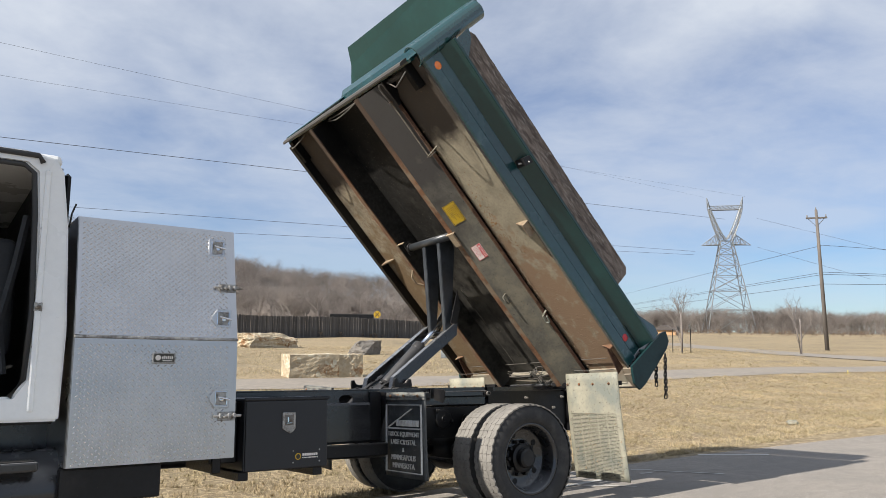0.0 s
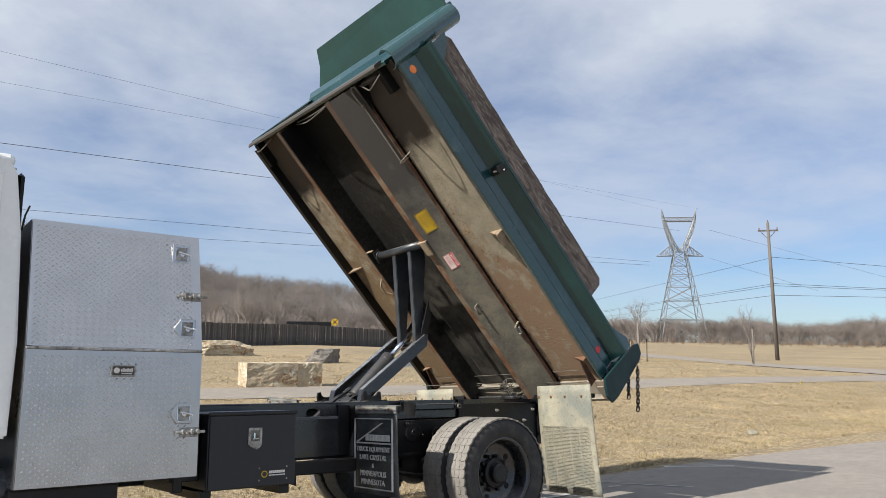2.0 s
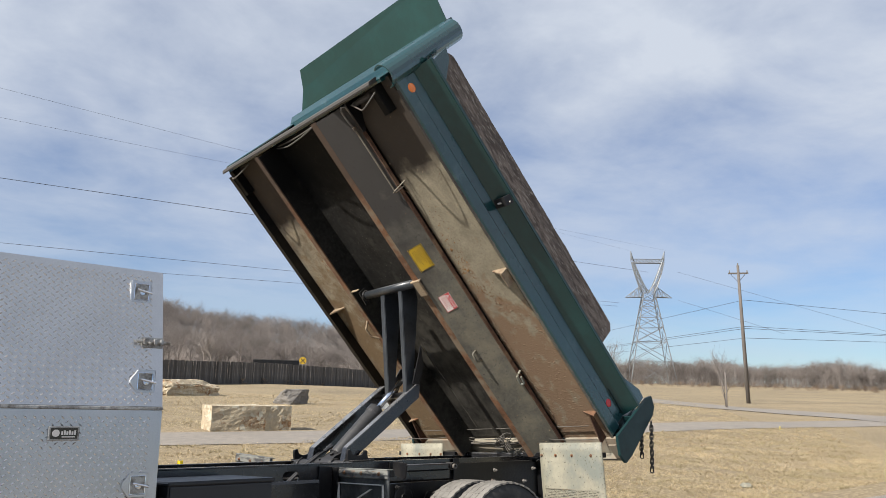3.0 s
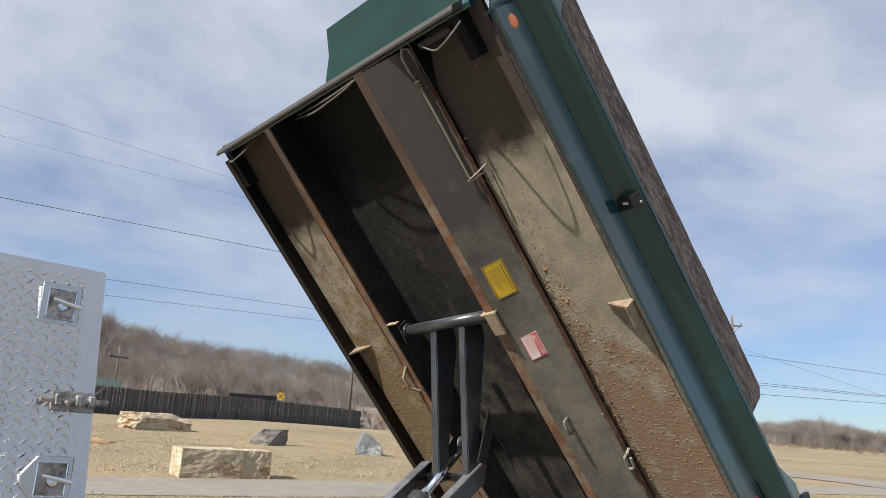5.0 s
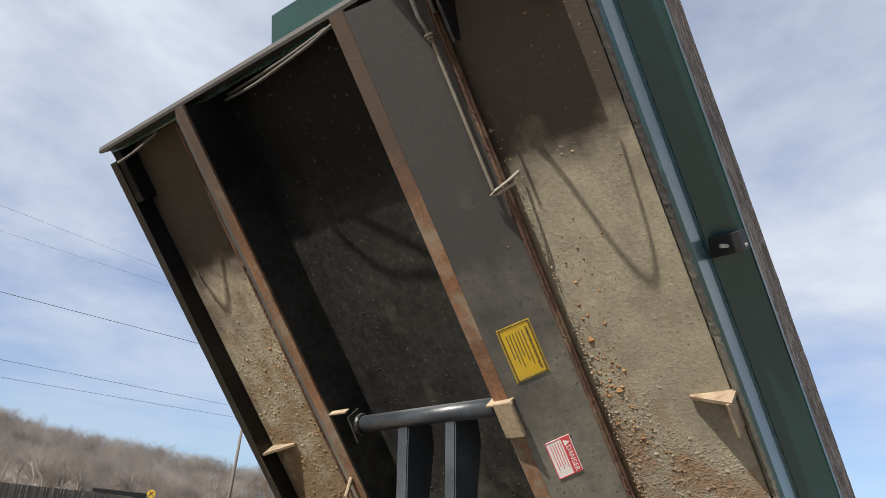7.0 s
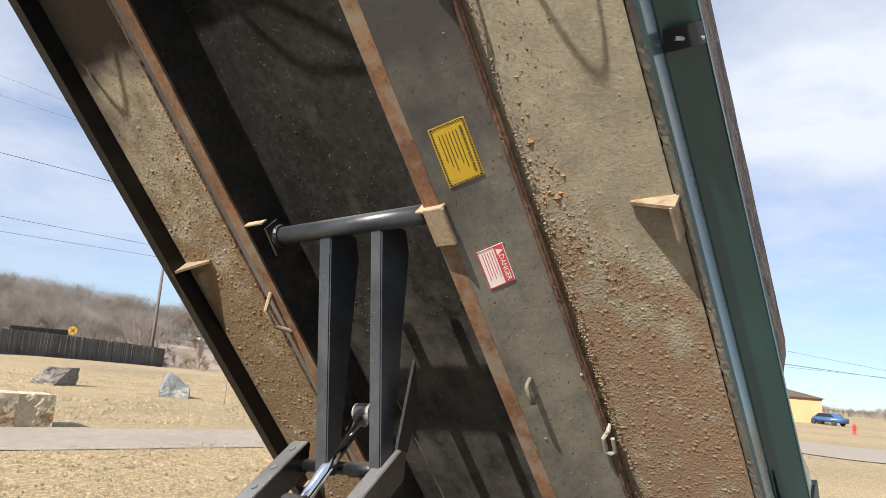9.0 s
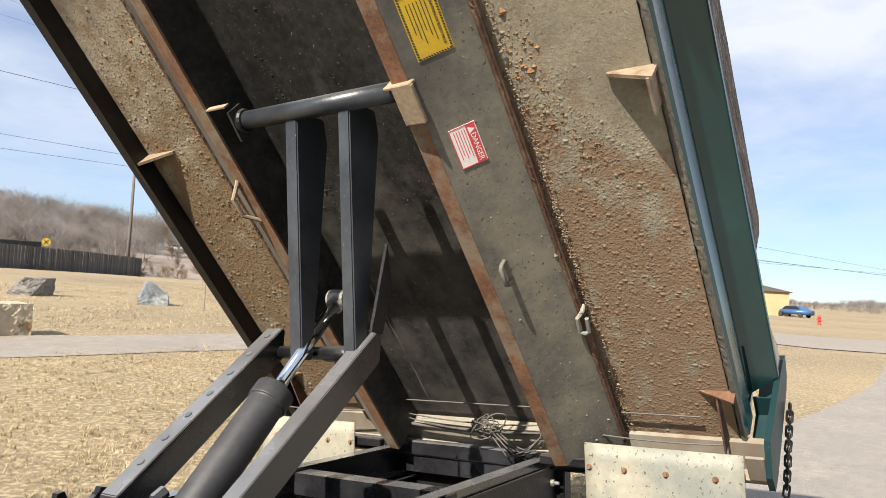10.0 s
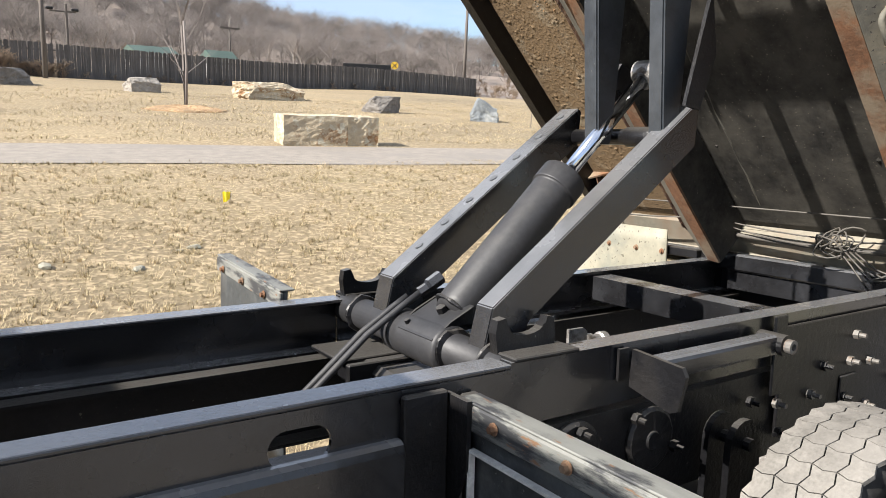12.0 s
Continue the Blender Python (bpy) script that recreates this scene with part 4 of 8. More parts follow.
def channel(y_out, y_in, z0, z1, t, x0, x1, holes=()):
    """A C-section rail along x, open to the inner side."""
    s = 1 if y_in > y_out else -1
    return [(y_out, z0), (y_in, z0), (y_in, z0 + t), (y_out + s * t, z0 + t), (y_out + s * t, z1 - t), (y_in, z1 - t), (y_in, z1), (y_out, z1)]


def oblong(cx, cz, w, h, n=7):
    pts = []
    for side_, a0 in ((1, -90), (-1, 90)):
        for k in range(n):
            a = radians(a0 + 180 * k / (n - 1))
            pts.append((cx + side_ * (w / 2 - h / 2) + math.cos(a) * h / 2, cz + math.sin(a) * h / 2))
    return pts


def plate_with_hole(bm, x0, x1, z0, z1, hole, y0, y1):
    """A plate in the xz plane with one opening through it."""
    outer = []
    n = len(hole)
    cx, cz = sum(p[0] for p in hole) / n, sum(p[1] for p in hole) / n
    for px, pz in hole:
        dx_, dz_ = px - cx, pz - cz
        k = min((x1 - cx) / dx_ if dx_ > 1e-9 else 9e9, (x0 - cx) / dx_ if dx_ < -1e-9 else 9e9, (z1 - cz) / dz_ if dz_ > 1e-9 else 9e9, (z0 - cz) / dz_ if dz_ < -1e-9 else 9e9)
        outer.append((cx + dx_ * k, cz + dz_ * k))
    rings = []
    for y in (y0, y1):
        rings.append(([bm.verts.new((p[0], y, p[1])) for p in hole], [bm.verts.new((p[0], y, p[1])) for p in outer]))
    (h0, o0), (h1, o1) = rings
    for i in range(n):
        j = (i + 1) % n
        bm.faces.new((h0[i], h0[j], o0[j], o0[i]))
        bm.faces.new((h1[j], h1[i], o1[i], o1[j]))
        bm.faces.new((h0[j], h0[i], h1[i], h1[j]))
    for cxx, czz in ((x0, z0), (x1, z0), (x1, z1), (x0, z1)):
        near = sorted(range(n), key=lambda i: (outer[i][0] - cxx) ** 2 + (outer[i][1] - czz) ** 2)[:1][0]
        for o, y, flip in ((o0, y0, False), (o1, y1, True)):
            a, b = o[near], None
            for k in (1, -1):
                q = (near + k) % n
                pa, pb = outer[near], outer[q]
                if abs(pa[0] - pb[0]) > 1e-6 and abs(pa[1] - pb[1]) > 1e-6:
                    b = o[q]
            if b:
                c = bm.verts.new((cxx, y, czz))
                bm.faces.new((a, b, c))
    bmesh.ops.recalc_face_normals(bm, faces=bm.faces[:])


for s in (-1, 1):
    yo, yi = s * 0.447, s * 0.372
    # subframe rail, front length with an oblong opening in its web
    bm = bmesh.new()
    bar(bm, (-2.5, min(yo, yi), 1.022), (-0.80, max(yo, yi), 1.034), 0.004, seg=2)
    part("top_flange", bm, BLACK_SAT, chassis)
    bm = bmesh.new()
    bar(bm, (-2.5, min(yo, yi), 0.868), (-0.80, max(yo, yi), 0.880))
    part("bottom_flange", bm, BLACK_SAT, chassis)
    w0, w1 = sorted((yo - s * 0.001, yo - s * 0.011))
    if s < 0:
        for xa, xb in ((-2.5, -1.43), (-1.17, -0.80)):
            bm = bmesh.new()
            bar(bm, (xa, w0, 0.880), (xb, w1, 1.022))
            part("rail_web", bm, BLACK_SAT, chassis)
        bm = bmesh.new()
        plate_with_hole(bm, -1.43, -1.17, 0.880, 1.022, oblong(-1.302, 0.950, 0.128, 0.074, 11), w0, w1)
        part("rail_web", bm, BLACK_SAT, chassis, "web plate with an oblong opening")
    else:
        bm = bmesh.new()
        bar(bm, (-2.5, w0, 0.880), (-0.80, w1, 1.022))
        part("rail_web", bm, BLACK_SAT, chassis)
    # rear length of the subframe, a little narrower
    bm = bmesh.new()
    y2, y3 = s * 0.442, s * 0.375
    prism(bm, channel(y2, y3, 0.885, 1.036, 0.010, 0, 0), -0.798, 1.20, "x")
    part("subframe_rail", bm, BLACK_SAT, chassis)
    # main frame rail
    bm = bmesh.new()
    prism(bm, channel(s * 0.440, s * 0.36, 0.60, 0.866, 0.010, 0, 0), -5.2, 1.25, "x")
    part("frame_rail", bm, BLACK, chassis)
    # inner ledge angle
    bm = bmesh.new()
    bar(bm, (-2.5, min(s * 0.36, s * 0.30), 0.868), (-0.75, max(s * 0.36, s * 0.30), 0.876), 0.0)
    part("ledge", bm, BLACK, chassis)
    # bolted fish plates
    bm = bmesh.new()
    bar(bm, (0.22, min(s * 0.447, s * 0.459), 0.66), (1.18, max(s * 0.447, s * 0.459), 1.0), 0.003)
    part("side_plate", bm, BLACK, chassis)
    bm = bmesh.new()
    bar(bm, (-1.09, min(s * 0.449, s * 0.470), 0.62), (-0.985, max(s * 0.449, s * 0.470), 1.014), 0.004)
    part("splice_plate", bm, BLACK, chassis)
    # outer reinforcing channel along the frame, with a rounded shoulder
    bm = bmesh.new()
    prism(bm, [(s * 0.446, 0.62), (s * 0.474, 0.62), (s * 0.474, 0.905), (s * 0.470, 0.919), (s * 0.460, 0.926), (s * 0.446, 0.926)], -5.0, -1.092, "x")
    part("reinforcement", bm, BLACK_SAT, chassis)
    # angle cleat that carries the mudflap hanger, and a doubler on the top flange
    bm = bmesh.new()
    prism(bm, [(s * 0.449, 0.70), (s * 0.53, 0.86), (s * 0.53, 1.005), (s * 0.449, 1.005)], -0.982, -0.970, "x")
    part("cleat", bm, BLACK, chassis)
    bm = bmesh.new()
    bar(bm, (-0.795, min(s * 0.452, s * 0.372), 1.037), (-0.60, max(s * 0.452, s * 0.372), 1.047), 0.003)
    part("doubler", bm, BLACK, chassis)
    for bx, bz in ((0.604, 0.846), (0.58, 0.73), (0.52, 0.70), (0.73, 0.83), (0.727, 0.678), (0.63, 0.93), (0.98, 0.83), (0.98, 0.69), (1.10, 0.93), (0.203, 0.773), (0.223, 0.68), (0.385, 0.77), (0.451, 0.851), (0.90, 0.75), (-0.593, 0.84), (-0.405, 0.84), (-0.254, 0.738), (0.073, 0.80)):
        bm = bmesh.new()
        prism(bm, [(0.016 * math.cos(radians(60 * k)), 0.016 * math.sin(radians(60 * k))) for k in range(6)], s * 0.459, s * 0.476, "y")
        pipe(bm, [(0, s * 0.47, 0), (0, s * 0.498, 0)], 0.008, 8)
        bmesh.ops.translate(bm, verts=bm.verts, vec=(bx, 0, bz))
        part("bolt", bm, BLACK if bx < 0.15 or (bx, bz) in ((0.58, 0.73), (0.451, 0.851), (0.223, 0.68)) else BARE, chassis)

for x0, z0, z1, w in ((-2.3, 0.62, 0.85, 0.08), (0.27, 0.93, 1.02, 0.10), (1.12, 0.90, 1.03, 0.09)):
    bm = bmesh.new()
    prism(bm, [(x0, z0), (x0 + w, z0), (x0 + w, z0 + 0.012), (x0 + 0.012, z0 + 0.012), (x0 + 0.012, z1 - 0.012), (x0 + w, z1 - 0.012), (x0 + w, z1), (x0, z1)], -0.372, 0.372, "y")
    part("crossmember", bm, BLACK_SAT, chassis)
# hoist cradle pan and its cross channel
bm = bmesh.new()
bar(bm, (-0.86, -0.36, 0.80), (-0.44, 0.36, 0.90), 0.02)
bar(bm, (-0.92, 0.16, 0.895), (-0.60, 0.36, 0.907), 0.003)
part("cradle_beam", bm, BLACK, chassis)
for yy in (-0.16, 0.1):
    bm = bmesh.new()
    bar(bm, (-0.93, yy - 0.012, 0.82), (-0.40, yy + 0.012, 0.912), 0.004)
    part("stiffener", bm, BLACK, chassis)
# greasy round bosses and a boxed cover on the frame side
for s in (-1, 1):
    for bx, bz, br in ((-0.60, 0.78, 0.085), (-0.33, 0.765, 0.088)):
        bm = bmesh.new()
        lathe(bm, [(0.0, s * 0.462), (0.022, s * 0.462), (0.026, s * 0.456), (br - 0.01, s * 0.455), (br, s * 0.448), (br, s * 0.44)], 30, "y")
        for v in bm.verts:
            v.co += Vector((bx, 0.003 * noise.noise(v.co * 40), bz))
        part("boss", bm, BLACK, chassis, "grease-caked round boss")
    bm = bmesh.new()
    bar(bm, (0.555, min(s * 0.459, s * 0.466), 0.70), (0.66, max(s * 0.459, s * 0.466), 0.80), 0.004)
    part("patch_plate", bm, BLACK, chassis)
# slanted support tube and its hanger outside the near rail
for s in (-1, 1):
    bm = bmesh.new()
    bar(bm, (-0.42, min(s * 0.470, s * 0.530), 0.950), (0.10, max(s * 0.470, s * 0.530), 1.006), 0.012, seg=2)
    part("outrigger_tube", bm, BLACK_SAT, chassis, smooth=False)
    bm = bmesh.new()
    prism(bm, [(s * 0.448, 0.945), (s * 0.456, 0.945), (s * 0.456, 1.026), (s * 0.448, 1.026)], -0.47, -0.435, "x")
    part("hanger_edge", bm, BLACK, chassis)
    bm = bmesh.new()
    prism(bm, [(s * 0.474, 0.935), (s * 0.60, 0.905), (s * 0.622, 0.915), (s * 0.640, 1.00), (s * 0.628, 1.020), (s * 0.480, 1.030)], -0.452, -0.440, "x")
    part("hanger_bracket", bm, BLACK, chassis)
    bm = bmesh.new()
    bar(bm, (0.165, min(s * 0.460, s * 0.470), 0.80), (0.225, max(s * 0.460, s * 0.470), 1.04), 0.003)
    part("pivot_plate", bm, BLACK, chassis)
    bm = bmesh.new()
    pipe(bm, [(0.10, s * 0.462, 0.980), (0.10, s * 0.545, 0.980)], 0.030, 14)
    part("pivot_pin", bm, BLACK, chassis)
    bm = bmesh.new()
    lathe(bm, [(0.010, 0.0), (0.020, 0.0), (0.020, 0.02), (0.010, 0.02)], 14, "y", True)
    bmesh.ops.translate(bm, verts=bm.verts, vec=(0.10, s * 0.546 - (0.02 if s < 0 else 0), 0.980))
    part("pin_collar", bm, BARE, chassis)
    # spring shackle and leaf pack
    bm = bmesh.new()
    pts = [(-0.08 + 0.065 * math.cos(radians(a)), 0.74 + 0.065 * math.sin(radians(a))) for a in range(0, 181, 20)] + [(-0.150, 0.56), (-0.010, 0.56)]
    prism(bm, pts, s * 0.47, s * 0.49, "y")
    prism(bm, pts, s * 0.54, s * 0.56, "y")
    pipe(bm, [(-0.08, s * 0.46, 0.74), (-0.08, s * 0.58, 0.74)], 0.018, 10)
    part("shackle", bm, BLACK, chassis)
    bm = bmesh.new()
    for k in range(5):
        pipe(bm, [(-0.75 + 0.09 * k + (1.5 - 0.18 * k) * q / 8, s * 0.515, 0.50 - 0.018 * k - 0.10 * (1 - (q / 4 - 1) ** 2)) for q in range(9)], 0.012, 4)
    part("leaf_spring", bm, BLACK, chassis)
bm = bmesh.new()
pipe(bm, [(0, -0.95, 0.47), (0, 0.95, 0.47)], 0.065, 14)
bmesh.ops.create_uvsphere(bm, u_segments=16, v_segments=10, radius=0.19, matrix=Matrix.Translation((0, 0, 0.47)))
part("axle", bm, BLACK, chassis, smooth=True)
bm = bmesh.new()
pipe(bm, [(-4.5, 0, 0.55), (0, 0, 0.47)], 0.05, 12)
part("drive_shaft", bm, BLACK, chassis, smooth=True)
# rear hinge crossbar with its ends, and a tow plate
bm = bmesh.new()
bar(bm, (1.10, -1.0, 0.985), (1.16, 1.0, 1.06), 0.008)
part("rear_crossbar", bm, BLACK_SAT, chassis)
bm = bmesh.new()
bar(bm, (1.205, -0.46, 0.62), (1.222, 0.46, 1.02), 0.004)
part("rear_plate", bm, BLACK, chassis)
for s in (-1, 1):
    bm = bmesh.new()
    bar(bm, (1.16, min(s * 0.40, s * 0.50), 0.60), (1.24, max(s * 0.40, s * 0.50), 1.02), 0.006)
    part("hinge_post", bm, BLACK, chassis)
# lower cross bar under the black box to the mudflap
bm = bmesh.new()
bar(bm, (-1.75, -0.58, 0.50), (-0.98, -0.51, 0.60), 0.008)
part("side_bar", bm, BLACK, chassis)
bm = bmesh.new()
bar(bm, (-0.945, -1.10, 0.955), (-0.905, -0.45, 0.995), 0.004)
part("flap_hanger", bm, BLACK, chassis)
bm = bmesh.new()
bar(bm, (-0.945, 0.45, 0.955), (-0.905, 1.10, 0.995), 0.004)
part("flap_hanger", bm, BLACK, chassis)
bm = bmesh.new()
bar(bm, (0.99, -1.33, 1.03), (1.03, -0.45, 1.07), 0.004)
part("flap_hanger", bm, BLACK, chassis)
bm = bmesh.new()
bar(bm, (0.99, 0.45, 1.03), (1.03, 1.33, 1.07), 0.004)
part("flap_hanger", bm, BLACK, chassis)
# bush on a small lug inside the frame
bm = bmesh.new()
prism(bm, [(-0.40, 0.90), (-0.33, 0.90), (-0.33, 1.0), (-0.345, 1.012), (-0.40, 1.012)], -0.205, -0.195, "y")
part("lug", bm, STEEL, chassis)
bm = bmesh.new()
lathe(bm, [(0.012, 0.0), (0.026, 0.0), (0.026, 0.02), (0.020, 0.024), (0.020, 0.05), (0.026, 0.054), (0.026, 0.075), (0.012, 0.075)], 16, "x", True)
bmesh.ops.translate(bm, verts=bm.verts, vec=(-0.33, -0.2, 0.965))
part("bush", bm, STEEL, chassis)
# exhaust and fuel tank under the cab
bm = bmesh.new()
lathe(bm, [(0.0, 0.0), (0.23, 0.01), (0.25, 0.04), (0.25, 1.16), (0.23, 1.19), (0.0, 1.2)], 28, "x")
bmesh.ops.translate(bm, verts=bm.verts, vec=(-4.25, -0.80, 0.46))
part("fuel_tank", bm, BLACK_SAT, chassis, "black cylindrical fuel tank", True)
for xx in (-4.0, -3.2):
    bm = bmesh.new()
    lathe(bm, [(0.252, 0), (0.262, 0), (0.262, 0.06), (0.252, 0.06)], 28, "x", True)
    bmesh.ops.translate(bm, verts=bm.verts, vec=(xx, -0.80, 0.46))
    part("tank_strap", bm, BLACK, chassis)
# plain box added to fill the dark under the toolbox
bm = bmesh.new()
bar(bm, (-3.50, -1.10, 0.40), (-2.93, -0.43, 0.600), 0.012, seg=2)
part("battery_box", bm, BLACK, chassis, "plain black box under the toolbox")
bm = bmesh.new()
bar(bm, (-2.58, -1.0, 0.50), (-2.52, -0.43, 0.66), 0.006)
part("box_bracket", bm, BLACK, chassis)

# ---- wheels ----


def dual_wheel(name, y, facing, outer, label):
    """A truck wheel on the rear axle; facing is -1 or 1 for the side its face shows to."""
    wl = thing(name, TRUCK @ pose(0, y, 0.447) @ Matrix.Scale(0.955, 4), label, "wheel", "rear wheels")
    R, hw = 0.468, 0.125
    bm = bmesh.new()
    prof = [(0.292, -hw + 0.03), (0.31, -hw + 0.008), (0.36, -hw), (0.41, -hw + 0.002), (0.440, -hw + 0.012), (0.454, -hw + 0.022), (0.456, -hw + 0.03)]
    for g in (-0.048, 0.0, 0.048):
        prof += [(0.457, g - 0.010), (0.456, g - 0.004), (0.456, g + 0.004), (0.457, g + 0.010)]
    prof += [(0.456, hw - 0.03), (0.454, hw - 0.022), (0.440, hw - 0.012), (0.41, hw - 0.002), (0.36, hw), (0.31, hw - 0.008), (0.292, hw - 0.03)]
    lathe(bm, prof, 72, "y")
    part("tyre", bm, RUBBER, wl, smooth=True)
    # tread blocks with wavy edges
    bm = bmesh.new()
    nb = 44
    for row, (y0, y1) in enumerate(((-0.115, -0.0610), (-0.0570, -0.0020), (0.0020, 0.0570), (0.0610, 0.115))):
        for k in range(nb):
            st = 2 * math.pi / nb
            a0 = st * k
            a1 = a0 + st * 0.955
            am = (a0 + a1) / 2
            zig = 0.011
            pts = []
            for rr in (0.452, R - 0.003):
                for a, yy in ((a0, y0), (am, y0 - zig), (a1, y0), (a1 + st * 0.12, (y0 + y1) / 2), (a1, y1), (am, y1 - zig), (a0, y1), (a0 + st * 0.12, (y0 + y1) / 2)):
                    drop = 0.005 if abs(yy) > 0.10 else 0.0
                    pts.append(bm.verts.new(((rr - drop) * math.cos(a), yy, (rr - drop) * math.sin(a))))
            bm.faces.new(pts[8:])
            for q in range(8):
                bm.faces.new((pts[q], pts[(q + 1) % 8], pts[8 + (q + 1) % 8], pts[8 + q]))
    bmesh.ops.recalc_face_normals(bm, faces=bm.faces[:])
    tagged(part("tread", bm, TREAD, wl, "pale dusty worn tread blocks"), kind="stuff")
    f = facing
    bm = bmesh.new()
    lathe(bm, [(0.292, -f * 0.10), (0.285, f * 0.085), (0.302, f * 0.098), (0.300, f * 0.110), (0.280, f * 0.100), (0.268, f * 0.08), (0.262, f * (-0.02 if outer else 0.06)), (0.245, f * (-0.055 if outer else 0.08)), (0.150, f * (-0.062 if outer else 0.09)), (0.10, f * (-0.05 if outer else 0.09))], 56, "y")
    part("rim", bm, BLACK_SAT, wl, smooth=True)
    if outer:
        bm = bmesh.new()
        lathe(bm, [(0.125, -f * 0.055), (0.122, f * 0.0), (0.10, f * 0.012), (0.085, f * 0.012), (0.082, f * 0.055), (0.065, f * 0.068), (0.0, f * 0.068)], 28, "y")
        part("hub", bm, BLACK, wl, smooth=False)
        for k in range(10):
            a = 2 * math.pi * k / 10
            bm = bmesh.new()
            prism(bm, [(0.016 * math.cos(radians(60 * q)), 0.016 * math.sin(radians(60 * q))) for q in range(6)], -f * 0.06, -f * 0.02, "y")
            bmesh.ops.translate(bm, verts=bm.verts, vec=(0.143 * math.cos(a), 0, 0.143 * math.sin(a)))
            part("lug_nut", bm, BLACK, wl)
        # flat near-black discs carry the shade of the rim's hand holes
        for k in range(5):
            a = 2 * math.pi * (k + 0.5) / 5
            bm = bmesh.new()
            lathe(bm, [(0.0, 0.0), (0.026, 0.0), (0.026, -f * 0.004), (0.0, -f * 0.004)], 14, "y")
            bmesh.ops.translate(bm, verts=bm.verts, vec=(0.205 * math.cos(a), -f * 0.056, 0.205 * math.sin(a)))
            part("hand_hole", bm, GLASS_DARK, wl)
    return wl


dual_wheel("truck_wheel", -1.13, -1, True, "dusty black outer dual truck tyre on a black steel rim")
dual_wheel("truck_wheel", -0.83, -1, False, "dusty black inner dual truck tyre behind the outer one")
dual_wheel("truck_wheel", 1.13, 1, True, "black outer dual truck tyre on the far end of the axle")
dual_wheel("truck_wheel", 0.83, 1, False, "black inner dual truck tyre on the far side of the frame")

# ---- mudflaps ----


def flap_bolts(parent, ys, z, x, material=RUST, label="rusty bolt head"):
    for y in ys:
        bm = bmesh.new()
        prism(bm, [(0.008 * math.cos(radians(60 * k)), 0.008 * math.sin(radians(60 * k))) for k in range(6)], x - 0.012, x, "x")
        lathe(bm, [(0.0, x - 0.004), (0.0125, x - 0.003), (0.0135, x)], 14, "x")
        bmesh.ops.translate(bm, verts=bm.verts, vec=(0, y, z))
        part("bolt", bm, material, parent, label)


def black_flap(y0, y1, label, lettered):
    """Rubber mudflap ahead of the rear wheels, with raised white writing on its front face."""
    tilt = Matrix() if lettered else pose(0, 1.095, 1.085, 3.2, 0, 0) @ pose(0, -1.095, -1.085)
    fl = thing("mudflap", TRUCK @ tilt, label, "mudflap", "front mudflaps")
    bm = bmesh.new()
    nu, nv = 8, 12
    ztop = 0.995 if lettered else 1.085
    grid = []
    for side_ in (0, 1):
        rows_ = []
        for j in range(nv + 1):
            v = j / nv
            rows_.append([bm.verts.new((-0.952 + 0.012 * side_ + 0.02 * v * v - 0.004 * math.sin(i * 0.9 + v * 3), y0 + (y1 - y0) * i / nu + 0.02 * v, ztop - (ztop - 0.33) * v)) for i in range(nu + 1)])
        grid.append(rows_)
    for side_, rows_ in enumerate(grid):
        for j in range(nv):
            for i in range(nu):
                bm.faces.new((rows_[j][i], rows_[j][i + 1], rows_[j + 1][i + 1], rows_[j + 1][i]))
    a, b = grid
    ring = [(0, i) for i in range(nu)] + [(j, nu) for j in range(nv)] + [(nv, i) for i in range(nu, 0, -1)] + [(j, 0) for j in range(nv, 0, -1)]
    for (j0, i0), (j1, i1) in zip(ring, ring[1:] + ring[:1]):
        bm.faces.new((a[j0][i0], a[j1][i1], b[j1][i1], b[j0][i0]))
    bmesh.ops.recalc_face_normals(bm, faces=bm.faces[:])
    part("flap", bm, FLAP, fl, smooth=True)
    yl = min(y0, y1)
    bm = bmesh.new()
    bar(bm, (-0.970, yl - 0.005, ztop - 0.055), (-0.955, yl + 0.61, ztop), 0.004)
    bar(bm, (-0.969, yl - 0.005, ztop + 0.001), (-0.918, yl + 0.61, ztop + 0.007), 0.002)
    part("clamp_bar", bm, CHIPPED, fl, "flat clamp bar with chipped pale paint along the top edge")
    flap_bolts(fl, [(y0 + (0.119 + 0.204 * k) * (1 if y1 > y0 else -1)) for k in range(3)], 0.972 if lettered else 1.05, -0.973)
    if lettered:
        face = frame_of((-0.972, (y0 + y1) / 2, 0.64), (0, -1, 0), (0.0, 0, 1))
        bm = bmesh.new()
        w, h, t = 0.265, 0.265, 0.006
        for lo, hi in (((-w, h - t), (w, h)), ((-w, -h), (w, -h + t)), ((-w, -h), (-w + t, h)), ((w - t, -h), (w, h)), ((-w + 0.02, 0.072), (w - 0.02, 0.082))):
            bar(bm, (*lo, -0.012), (*hi, 0.003))
        sheet(bm, [(-0.235, 0.085, 0.003), (-0.215, 0.085, 0.003), (0.14, 0.232, 0.003), (0.12, 0.232, 0.003)], 0.012)
        part("border", bm, RAISED_WHITE, fl, "raised white border and slanting bar", m=face)
        bm = bmesh.new()
        for k in range(8):
            x0 = -0.10 + k * 0.042
            bar(bm, (x0, 0.094, -0.010), (x0 + 0.034, 0.142, 0.003), 0.003)
        part("name_bar", bm, RAISED_WHITE, fl, "worn white raised maker's mark", m=face)
